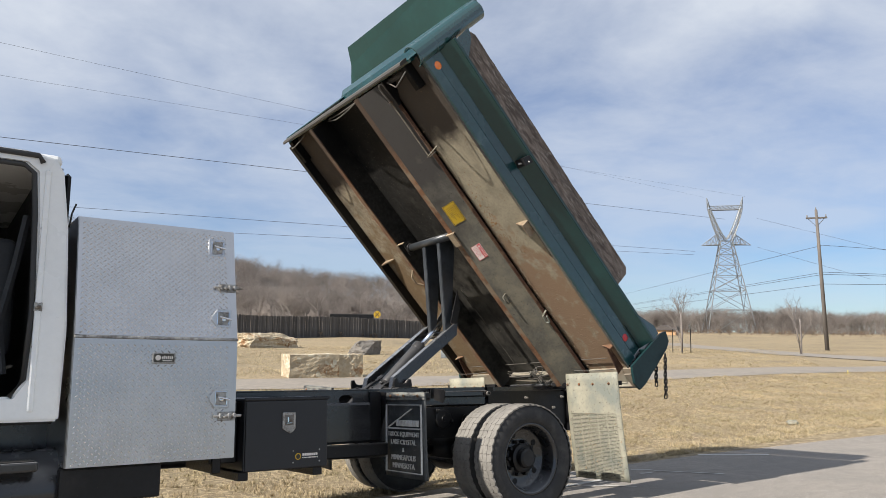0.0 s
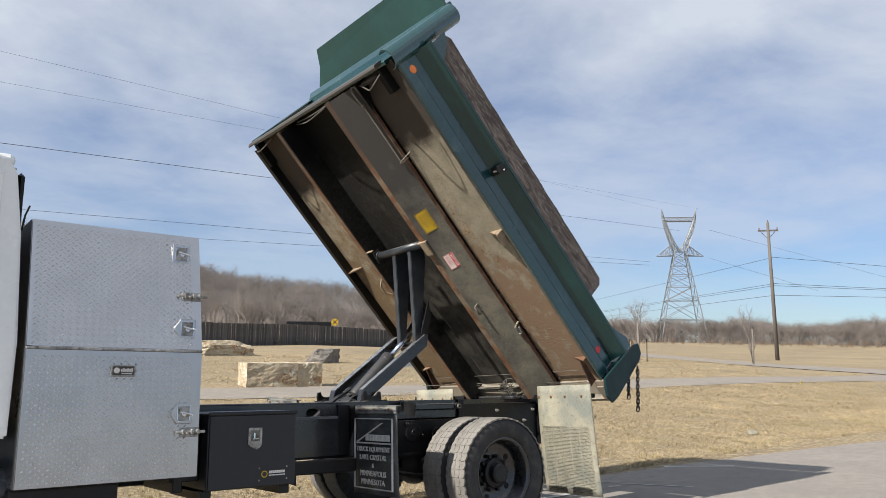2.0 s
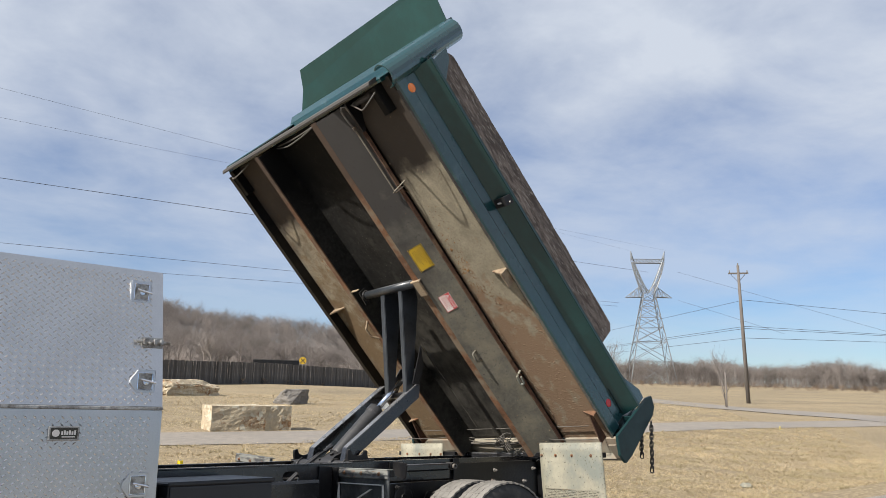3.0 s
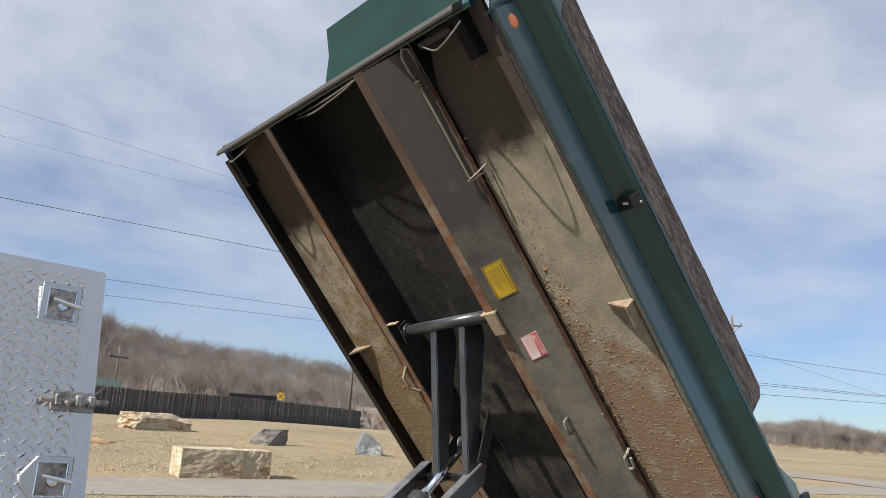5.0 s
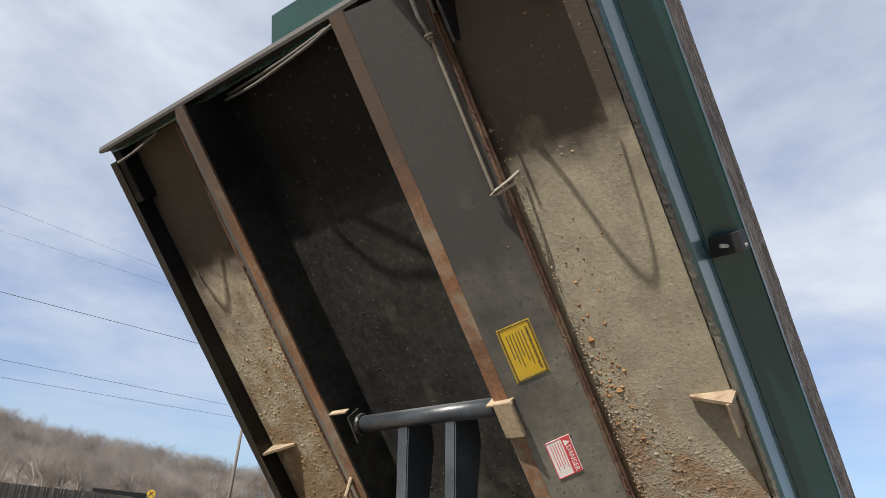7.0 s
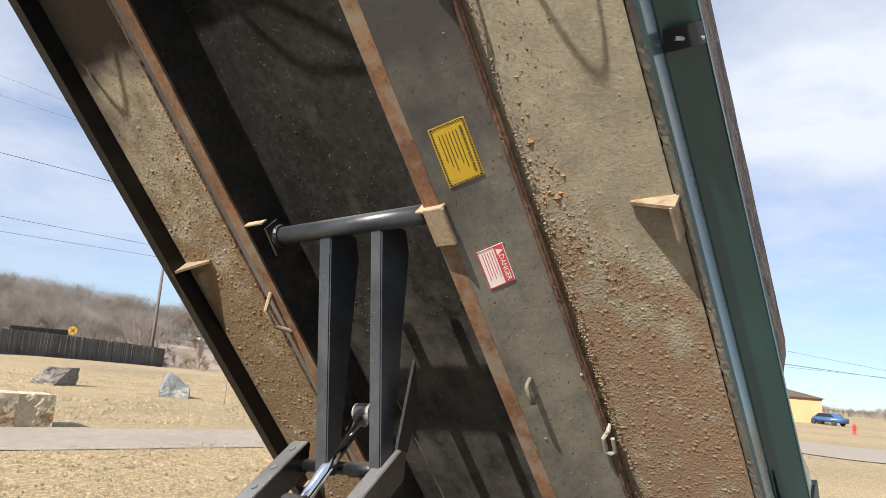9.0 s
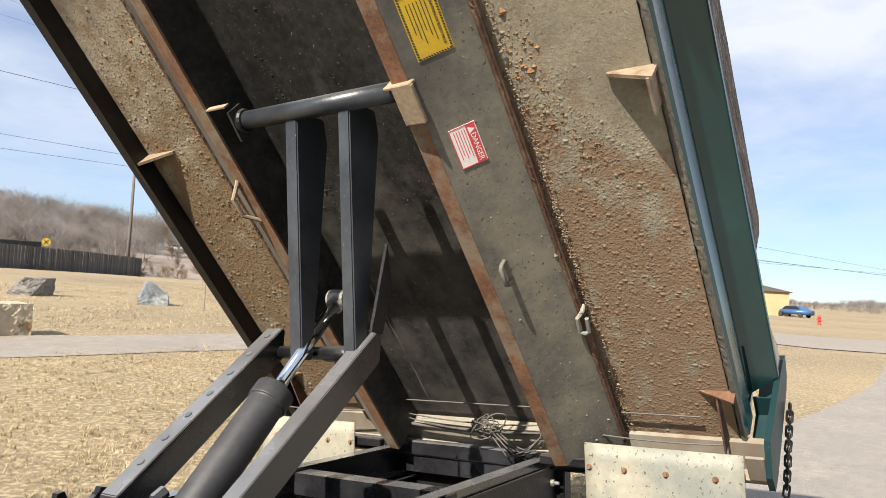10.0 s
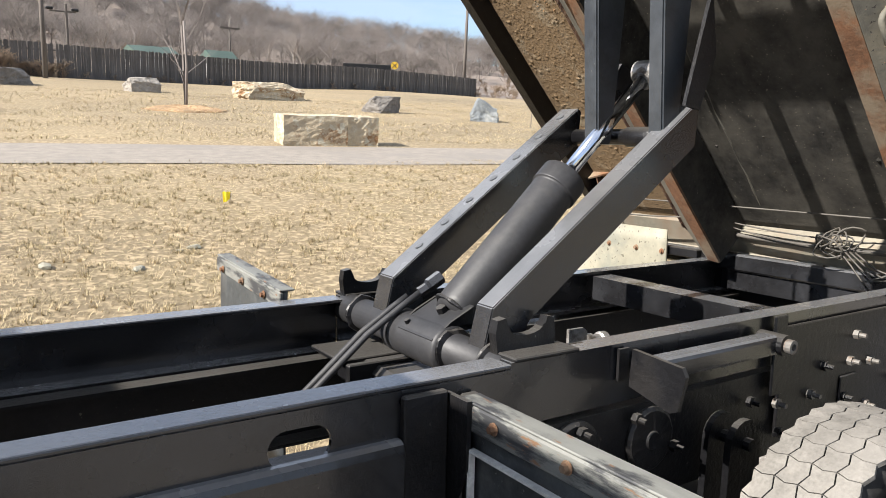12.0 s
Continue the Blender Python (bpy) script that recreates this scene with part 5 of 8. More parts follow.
        for text, z, sz in (("TRUCK EQUIPMENT", 0.030, 0.052), ("LAKE CRYSTAL", -0.032, 0.056), ("&", -0.092, 0.045), ("MINNEAPOLIS", -0.152, 0.058), ("MINNESOTA", -0.215, 0.058)):
            words(text, sz, face @ pose(0.0, z, -0.002), RAISED_WHITE, fl, 0.003)
    return fl


black_flap(-0.486, -1.095, "black rubber mudflap with worn white raised lettering ahead of the wheels", True)
black_flap(0.486, 1.095, "black rubber mudflap with a bolted top edge on the far side", False)


def cream_flap(y0, y1, label):
    fl = thing("mudflap", TRUCK, label, "mudflap", "rear mudflaps")
    bm = bmesh.new()
    nu, nv = 10, 14
    rows_ = [[[bm.verts.new((0.962 + 0.010 * s_ + 0.06 * (j / nv) ** 2 + 0.01 * math.sin(i * 0.7) * (j / nv), y0 + (y1 - y0) * i / nu - 0.02 * (j / nv), 1.148 - 0.965 * j / nv)) for i in range(nu + 1)] for j in range(nv + 1)] for s_ in (0, 1)]
    for r_ in rows_:
        for j in range(nv):
            for i in range(nu):
                bm.faces.new((r_[j][i], r_[j][i + 1], r_[j + 1][i + 1], r_[j + 1][i]))
    ring = [(0, i) for i in range(nu)] + [(j, nu) for j in range(nv)] + [(nv, i) for i in range(nu, 0, -1)] + [(j, 0) for j in range(nv, 0, -1)]
    for (j0, i0), (j1, i1) in zip(ring, ring[1:] + ring[:1]):
        bm.faces.new((rows_[0][j0][i0], rows_[0][j1][i1], rows_[1][j1][i1], rows_[1][j0][i0]))
    bmesh.ops.recalc_face_normals(bm, faces=bm.faces[:])
    part("flap", bm, FLAP_WHITE, fl, smooth=True)
    yl = min(y0, y1)
    flap_bolts(fl, [y0 + (1 if y1 > y0 else -1) * d for d in (0.022, 0.177, 0.352, 0.55)], 1.045, 0.962, RUST, "dull brown bolt head")
    # perforated field: flat black hexagons for the shade in small dimples, with ribs between the panels
    bm = bmesh.new()
    for j in range(46):
        for i in range(46):
            if i % 9 == 0:
                continue
            y, z = yl + 0.052 + 0.0124 * i + (0.0062 if j % 2 else 0.0), 0.768 - 0.0124 * j
            v = (1.148 - z) / 0.965
            x = 0.9605 + 0.06 * v * v + 0.01 * math.sin((y - y0) / (y1 - y0) * nu * 0.7) * v
            y -= 0.02 * v
            c = [bm.verts.new((x, y + 0.0038 * math.cos(radians(60 * q)), z + 0.0038 * math.sin(radians(60 * q)))) for q in range(6)]
            bm.faces.new(c)
    tagged(part("dimple", bm, BLACK, fl, "rows of small dark dimples"), kind="stuff")
    bm = bmesh.new()
    for i in range(6):
        yy = yl + 0.054 + 0.1116 * i
        pipe(bm, [(0.960 + 0.06 * v * v, yy - 0.02 * v, 1.148 - 0.965 * v) for v in [0.385 + 0.061 * q for q in range(10)]], 0.0016, 5)
    pipe(bm, [(0.968, yl + 0.05 + 0.565 * q / 6, 0.778) for q in range(7)], 0.0016, 5)
    part("panel_rib", bm, DIRTY_CREAM, fl)
    bm = bmesh.new()
    rngm = random.Random(int(yl * 100))
    for _ in range(70):
        k = rngm.random() ** 0.6
        yy, zz, rr = yl + rngm.uniform(0.03, 0.62), 0.80 - 0.58 * k, rngm.uniform(0.003, 0.009)
        v = (1.148 - zz) / 0.965
        bmesh.ops.create_icosphere(bm, subdivisions=1, radius=rr, matrix=Matrix.Translation((0.9615 + 0.06 * v * v, yy - 0.02 * v, zz)) @ Matrix.Diagonal((0.5, 1, rngm.uniform(0.8, 1.6), 1)))
    tagged(part("mud_spatter", bm, TAN_STEEL, fl, "dried mud lumps"), kind="stuff")
    return fl


cream_flap(-0.678, -1.335, "dirty cream plastic mudflap with a dimpled lower half behind the wheels")
cream_flap(0.60, 1.26, "dirty cream plastic mudflap on the far side behind the wheels")

# ---- hoist ----
hoist = thing("dump_hoist", TRUCK, "black scissor hoist with one hydraulic cylinder raising the dump body", "hydraulic hoist")
bm = bmesh.new()
pipe(bm, [(-0.775, -0.40, 1.0), (-0.775, 0.40, 1.0)], 0.046, 24)
part("base_tube", bm, CYL_BLACK, hoist, smooth=True)
bm = bmesh.new()
lathe(bm, [(0.040, -0.18), (0.060, -0.178), (0.062, -0.165), (0.062, 0.075), (0.060, 0.088), (0.040, 0.09)], 32, "y")
bmesh.ops.translate(bm, verts=bm.verts, vec=(-0.775, 0, 1.0))
part("trunnion_sleeve", bm, CYL_BLACK, hoist, smooth=True)
for yy in (-0.185, 0.095, 0.30, -0.345):
    bm = bmesh.new()
    lathe(bm, [(0.044, yy - 0.012), (0.056, yy - 0.006), (0.058, yy), (0.054, yy + 0.008), (0.044, yy + 0.012)], 22, "y")
    for v in bm.verts:
        v.co += Vector((v.co.x, 0, v.co.z)) * 0.12 * noise.noise(v.co * 40)
    bmesh.ops.translate(bm, verts=bm.verts, vec=(-0.775, 0, 1.0))
    part("weld_bead", bm, BLACK, hoist)


def lift_arm(y0, y1):
    """A box-section lift arm: its lower end turns down onto the base tube, its upper end is cut upright."""
    bm = bmesh.new()
    prism(bm, [(-0.085, 1.640), (-0.772, 1.137), (-0.800, 1.020), (-0.690, 1.000), (-0.660, 1.092), (-0.080, 1.522), (-0.070, 1.630)], y0, y1, "y")
    bmesh.ops.bevel(bm, geom=bm.edges[:], offset=0.003, segments=2, affect="EDGES")
    return bm


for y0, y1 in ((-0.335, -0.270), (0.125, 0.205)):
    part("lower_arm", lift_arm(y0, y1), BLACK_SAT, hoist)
for k in range(7):
    bm = bmesh.new()
    q = 0.06 + 0.13 * k
    lathe(bm, [(0.0, 0.003), (0.012, 0.003), (0.014, 0.0)], 12, "z")
    for v in bm.verts:
        v.co = Matrix.Rotation(-math.atan2(0.503, 0.687), 3, "Y") @ v.co + Vector((-0.085 - 0.687 * q, 0.165, 1.640 - 0.503 * q))
    part("rivet", bm, ARM_BLACK, hoist)
# cylinder
ca, cb = Vector((-0.70, -0.088, 1.075)), Vector((0.045, -0.045, 1.752))
cd = (cb - ca)


def along(k, off=0.0):
    return ca + cd * k + Vector((-cd.z, 0, cd.x)).normalized() * off


bm = bmesh.new()
pipe(bm, [along(-0.02), along(0.012), along(0.450), along(0.457), along(0.4575), along(0.459), along(0.463), along(0.513), along(0.518), along(0.5205), along(0.5212), along(0.5218), along(0.522)], [0.054, 0.064, 0.064, 0.064, 0.0685, 0.070, 0.070, 0.070, 0.069, 0.066, 0.064, 0.060, 0.030], 48)
part("cylinder_barrel", bm, CYL_BLACK, hoist, smooth=True)
bm = bmesh.new()
pipe(bm, [along(0.51), along(1.0)], 0.023, 24)
part("cylinder_rod", bm, CHROME, hoist, "bright chromed piston rod", True)
bm = bmesh.new()
pipe(bm, [along(1.0) - Vector((0, 0.04, 0)), along(1.0) + Vector((0, 0.04, 0))], 0.038, 18)
pipe(bm, [along(0.955), along(0.985)], 0.034, 18)
part("rod_eye", bm, STEEL, hoist)
# clamp flange under the barrel foot: a plate leaning on the sleeve, its fold, a bolt and a grease nipple
bm = bmesh.new()
prism(bm, [(-0.702, 1.104), (-0.790, 1.060), (-0.784, 1.048), (-0.700, 1.088)], -0.168, -0.004, "y")
prism(bm, [(-0.790, 1.060), (-0.832, 1.030), (-0.828, 1.020), (-0.784, 1.048)], -0.168, -0.004, "y")
part("clamp_flange", bm, CYL_BLACK, hoist)
for ya, yb in ((-0.174, -0.166), (-0.006, 0.002)):
    bm = bmesh.new()
    prism(bm, [(-0.71, 1.06), (-0.795, 1.058), (-0.775, 1.072), (-0.712, 1.102)], ya, yb, "y")
    part("clamp_edge", bm, BLACK, hoist)
for xx, yy, zz, rr in ((-0.752, -0.095, 1.083, 0.015), (-0.818, -0.030, 1.048, 0.008)):
    bm = bmesh.new()
    prism(bm, [(rr * math.cos(radians(60 * q)), rr * math.sin(radians(60 * q))) for q in range(6)], -0.004, rr * 0.85, "z", pose(xx, yy, zz, 0, -27, 0))
    part("bolt", bm, BLACK, hoist)
bm = bmesh.new()
foot = [along(-0.004) + 0.064 * (Vector((0, 1, 0)) * math.cos(a) + cd.normalized().cross(Vector((0, 1, 0))) * math.sin(a)) for a in (radians(20 * q) for q in range(19))]
pipe(bm, [p + Vector((0, 0, 0.003 * math.sin(7.0 * q))) for q, p in enumerate(foot)], [0.005 + 0.002 * math.sin(2.3 * q) for q in range(19)], 6)
part("weld_bead", bm, BLACK, hoist)
bm = bmesh.new()
pipe(bm, [(-0.680, 0.02, 1.150), (-0.715, 0.025, 1.128), (-0.722, 0.026, 1.122), (-0.745, 0.03, 1.108)], [0.020, 0.020, 0.015, 0.015], 6)
part("hose_fitting", bm, BLACK_SAT, hoist)
for dy, dx_ in ((0.0, 0.0), (0.03, -0.03)):
    bm = bmesh.new()
    pipe(bm, [(-0.735 + dx_, 0.028 + dy, 1.114 + dx_ * 0.6), (-0.80, 0.036 + dy, 1.072), (-0.896, 0.05 + dy, 1.003), (-1.036, 0.05 + dy, 0.886), (-1.20, 0.06 + dy, 0.745), (-1.40, 0.08 + dy, 0.63)], 0.0095, 10)
    part("hydraulic_hose", bm, CYL_BLACK, hoist, smooth=True)
# upper arms, lower knee tube and gusset plates
for yc, w in ((-0.04, 0.029), (-0.285, 0.026)):
    bm = bmesh.new()
    prism(bm, [(-0.248, 2.425), (-0.188, 1.525), (-0.130, 1.525), (-0.110, 1.75), (-0.070, 2.34), (-0.095, 2.425)], yc - w, yc + w, "y")
    bmesh.ops.bevel(bm, geom=bm.edges[:], offset=0.005, segments=2, affect="EDGES")
    part("upper_arm", bm, ARM_BLACK, hoist)
bm = bmesh.new()
pipe(bm, [(-0.09, -0.275, 1.548), (-0.09, -0.10, 1.548), (-0.09, -0.095, 1.548), (-0.09, 0.21, 1.548)], [0.030, 0.030, 0.024, 0.024], 16)
part("knee_pin", bm, BLACK, hoist, smooth=True)
for yy in (0.06,):
    bm = bmesh.new()
    prism(bm, [(0.085, 1.76), (0.03, 1.785), (-0.03, 1.70), (-0.10, 1.56), (-0.07, 1.51), (-0.03, 1.53)], yy - 0.006, yy + 0.006, "y")
    part("link_plate", bm, BLACK_SAT, hoist)
for yy in (-0.36,):
    bm = bmesh.new()
    prism(bm, [(-0.085, 1.94), (-0.055, 1.77), (-0.11, 1.62), (-0.17, 1.63)], yy - 0.006, yy + 0.006, "y")
    part("stay_plate", bm, BLACK, hoist)
# cradle saddles on the base tube ends
for y0, y1 in ((-0.388, -0.362), (0.382, 0.410)):
    bm = bmesh.new()
    pts = [(-0.790, 1.0), (-0.635, 1.0), (-0.622, 1.06), (-0.628, 1.112), (-0.648, 1.116), (-0.655, 1.098)]
    pts += [(-0.712 + 0.052 * math.cos(radians(a)), 1.100 + 0.022 * math.sin(radians(a))) for a in range(0, -181, -20)]
    pts += [(-0.775, 1.124), (-0.798, 1.120), (-0.803, 1.09)]
    prism(bm, pts, y0, y1, "y")
    part("saddle", bm, BLACK, hoist)

# ---- dump body (built lying flat, tipped by the hoist) ----
FRONT, TAIL = -3.47, -0.10
YN, YF = -1.32, 1.12
bed = thing("dump_body", BED, "raised dark green steel dump body with dusty rusty underside", "dump body")
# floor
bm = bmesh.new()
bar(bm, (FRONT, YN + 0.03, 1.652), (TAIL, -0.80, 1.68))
part("floor_panel", bm, DIRT_FLOOR, bed, "pale dusty, rust coated floor underside, darkened at the front")
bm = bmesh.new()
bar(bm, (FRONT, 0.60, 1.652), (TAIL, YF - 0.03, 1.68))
part("floor_panel", bm, BROWN_FLOOR, bed, "brown dusty, rust coated floor underside, darkened at the front")
bm = bmesh.new()
bar(bm, (FRONT, -0.80, 1.656), (TAIL, 0.60, 1.68))
part("floor_centre", bm, DARK_FLOOR, bed, "dark grimy floor underside between the sills")
# long sills
for s, yl, yo, ys in ((-1, -0.53, -0.588, -0.805), (1, 0.33, 0.388, 0.605)):
    t = 0.010
    bm = bmesh.new()
    prism(bm, [(yl, 1.656), (yl, 1.436), (yl + s * t, 1.436), (yl + s * t, 1.656)], FRONT + 0.02, TAIL + 0.02, "x")
    part("sill_web", bm, DARK_FLOOR, bed)
    bm = bmesh.new()
    prism(bm, [(yl - s * 0.003, 1.424), (yo, 1.430), (yo, 1.442), (yl - s * 0.003, 1.436)], FRONT + 0.01, TAIL + 0.01, "x")
    part("sill_flange", bm, RUST, bed, "rusty edge flange with caked mud")
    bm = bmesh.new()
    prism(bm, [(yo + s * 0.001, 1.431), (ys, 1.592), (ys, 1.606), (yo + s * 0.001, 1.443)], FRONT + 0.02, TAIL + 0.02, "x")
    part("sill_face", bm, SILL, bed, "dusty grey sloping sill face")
    bm = bmesh.new()
    prism(bm, [(ys + s * 0.001, 1.588), (ys + s * 0.016, 1.600), (ys + s * 0.016, 1.612), (ys - s * 0.02, 1.640), (ys - s * 0.02, 1.607)], FRONT + 0.03, TAIL + 0.01, "x")
    part("sill_lip", bm, DARK_RUST, bed, "dark rusty joint behind the sill edge")
    # rusty bead, darkened for the shade strip along the sill's upper edge
    bm = bmesh.new()
    rows_ = []
    for q in range(261):
        x = FRONT + 0.03 + (TAIL - FRONT - 0.04) * q / 260
        w1, w2 = noise.noise(Vector((x * 34, s, 11))), noise.noise(Vector((x * 70, s, 15)))
        rows_.append([bm.verts.new(p) for p in ((x, ys - s * (0.004 + 0.004 * w1), 1.5885), (x, ys + s * 0.003, 1.582 + 0.003 * w2), (x, ys + s * (0.011 + 0.004 * w2), 1.585 + 0.003 * w1), (x, ys + s * 0.013, 1.598))])
    for a, b in zip(rows_, rows_[1:]):
        for q in range(3):
            bm.faces.new((a[q], a[q + 1], b[q + 1], b[q]))
    bmesh.ops.recalc_face_normals(bm, faces=bm.faces[:])
    part("seam_bead", bm, DARK_RUST, bed, "ragged rusty edge of the sill, darkened for its shade")
# ragged seam weld on the dark centre
bm = bmesh.new()
pipe(bm, [(-1.25 + 0.085 * k, 0.20 + 0.004 * math.sin(k * 2.3), 1.656) for k in range(13)], [0.003 + 0.002 * math.sin(k * 1.9) for k in range(13)], 5)
part("seam_weld", bm, SILL, bed)


def side(s, y):
    """One side of the body: a rub rail, a recessed overhang and the top rail with its board."""
    bm = bmesh.new()
    o = lambda d: y + s * d
    prism(bm, [(o(-0.022), 1.653), (o(-0.016), 1.648), (o(0.002), 1.648), (o(0.012), 1.662), (o(0.013), 1.758), (o(0.008), 1.768), (o(-0.014), 1.775), (o(-0.014), 1.885), (o(-0.04), 1.885)], FRONT + 0.07, TAIL - 0.02, "x")
    part("rub_rail", bm, TEAL_WORN_SHEEN, bed, "scuffed chalky green rub rail")
    bm = bmesh.new()
    prism(bm, [(o(-0.012), 1.884), (o(0.090), 1.990), (o(0.096), 1.990), (o(0.096), 2.015), (o(0.06), 2.020), (o(-0.16), 2.020), (o(-0.16), 1.70), (o(-0.14), 1.70), (o(-0.14), 1.884)], FRONT + 0.06, TAIL - 0.02, "x")
    part("top_rail", bm, TEAL_DEEP, bed)
    # weathered board standing on the rail
    bm = bmesh.new()
    n = 60
    top, bot = [], []
    for i in range(n + 1):
        x = FRONT + 0.10 + 2.60 * i / n
        wob = 0.006 * noise.noise(Vector((x * 6, s, 0))) + 0.004 * noise.noise(Vector((x * 25, s, 4)))
        top.append((x, 2.225 + wob - (0.03 if i == 0 else 0) - (0.05 if i == n else 0)))
        bot.append((x, 2.015))
    prism(bm, bot + top[::-1], o(0.05), o(0.088), "y")
    part("sideboard", bm, WOOD, bed, "rough weathered grey wooden sideboard")
    bm = bmesh.new()
    sheet(bm, [(FRONT + 0.08, o(0.092), 2.012), (FRONT + 0.26, o(0.092), 2.012), (FRONT + 0.14, o(0.092), 2.17), (FRONT + 0.06, o(0.092), 2.20)], 0.005 * -s)
    part("board_bracket", bm, TEAL, bed)
    bm = bmesh.new()
    sheet(bm, [(-0.42, o(0.092), 2.012), (-0.12, o(0.092), 2.012), (-0.12, o(0.092), 2.10), (-0.20, o(0.092), 2.11)], 0.005 * -s)
    part("board_bracket", bm, TEAL, bed)
    # stake pocket mouth: a solid near-black block stands in for its shade
    bm = bmesh.new()
    prism(bm, [(-2.265, 1.89), (-2.195, 1.88), (-2.175, 1.965), (-2.245, 1.975)], o(-0.015), o(0.098), "y")
    part("stake_pocket", bm, GLASS_DARK, bed, "stake pocket mouth, near-black for the shade inside")
    bm = bmesh.new()
    pipe(bm, [(-2.235, o(0.03), 1.872), (-2.20, o(0.102), 1.93)], 0.008, 6)
    part("pocket_pin", bm, STEEL, bed)


side(-1, YN)
side(1, YF)
# headboard with rolled bottom edge, corner posts and cab shield
bm = bmesh.new()
bar(bm, (FRONT - 0.02, YN + 0.06, 1.60), (FRONT + 0.012, YF - 0.06, 2.44), 0.004)
part("headboard", bm, TEAL, bed)
bm = bmesh.new()
prism(bm, [(FRONT - 0.040, 1.560), (FRONT - 0.036, 1.532), (FRONT - 0.020, 1.518), (FRONT - 0.008, 1.518), (FRONT - 0.008, 1.60), (FRONT - 0.022, 1.605), (FRONT - 0.040, 1.62)], YN + 0.10, YF - 0.01, "y")
part("bottom_roll", bm, SILL, bed, "grime-coated rolled bottom edge")
for s, y in ((-1, YN + 0.05), (1, YF - 0.03)):
    bm = bmesh.new()
    out, inn = [], []
    rr = 1.0 if s < 0 else 0.45
    for k in range(13):
        a = radians(-40 + 220 * k / 12)
        out.append((FRONT - 0.01 + rr * 0.092 * math.cos(a) * -1, y + s * rr * (0.035 + 0.080 * math.sin(a))))
        inn.append((FRONT - 0.01 + (rr * 0.092 - 0.008) * math.cos(a) * -1, y + s * (rr * 0.035 + (rr * 0.080 - 0.008) * math.sin(a))))
    prism(bm, out + inn[::-1], 1.600, 2.500, "z")
    part("corner_post", bm, TEAL, bed, smooth=False)
bm = bmesh.new()
sheet(bm, [(-3.57, 1.06, 2.655), (-3.74, 0.93, 2.715), (-3.915, 0.865, 2.765), (-3.915, -1.12, 2.765), (-3.57, -1.17, 2.655)], 0.006)
part("cab_shield", bm, TEAL_DEEP, bed, "dark green sheet cab shield")
bm = bmesh.new()
prism(bm, [(FRONT + 0.012, 2.46), (FRONT - 0.06, 2.50), (FRONT - 0.105, 2.56), (FRONT - 0.105, 2.66), (FRONT + 0.012, 2.66)], YN + 0.10, YF + 0.02, "y")
part("head_channel", bm, TEAL, bed)
# tail: rear posts, tailgate and bottom apron
for s, y in ((-1, YN), (1, YF)):
    bm = bmesh.new()
    prism(bm, [(-0.155, 1.60), (-0.03, 1.515), (0.060, 1.525), (0.075, 1.62), (0.06, 2.08), (0.03, 2.155), (-0.06, 2.19), (-0.09, 2.13)], y + s * 0.075, y + s * 0.100, "y")
    part("rear_post", bm, POST_TEAL, bed)
    bm = bmesh.new()
    prism(bm, [(-0.035, 1.66), (-0.020, 1.66), (-0.020, 2.14), (-0.035, 2.14)], y + s * 0.004, y + s * 0.074, "y")
    part("post_web", bm, POST_TEAL, bed)
    bm = bmesh.new()
    prism(bm, [(-0.125, 1.86), (-0.036, 1.845), (-0.036, 1.852), (-0.125, 1.868)], y + s * 0.004, y + s * 0.074, "y")
    part("post_rib", bm, POST_TEAL, bed)
    bm = bmesh.new()
    bar(bm, (-0.105, min(y, y + s * 0.073), 1.548), (0.035, max(y, y + s * 0.073), 1.562), 0.003)
    part("apron_end", bm, DIRTY_CREAM, bed)
    bm = bmesh.new()
    prism(bm, [(-0.40, 1.89), (-0.14, 1.885), (-0.14, 2.0), (-0.19, 2.0)], y - s * 0.008, y + s * 0.004, "y")
    part("corner_gusset", bm, POST_TEAL, bed)
bm = bmesh.new()
bar(bm, (-0.06, YN + 0.02, 1.64), (-0.02, YF - 0.02, 2.22), 0.006)
part("tailgate", bm, TEAL, bed)
bm = bmesh.new()
prism(bm, [(-0.10, 1.66), (0.07, 1.63), (0.07, 1.56), (0.045, 1.555), (0.03, 1.60), (-0.10, 1.63)], YN - 0.072, YF + 0.072, "y")
part("apron", bm, DIRTY_CREAM, bed, "dirty cream painted apron channel")
bm = bmesh.new()
pipe(bm, [(-0.24, YN + 0.16, 1.632), (-0.23, YF - 0.12, 1.632)], 0.0035, 6)
part("tail_rod", bm, WIRE, bed)
bm = bmesh.new()
bar(bm, (TAIL + 0.003, -0.79, 1.60), (TAIL + 0.013, 0.59, 1.705), 0.003)
part("tail_plate", bm, DIRTY_CREAM, bed)
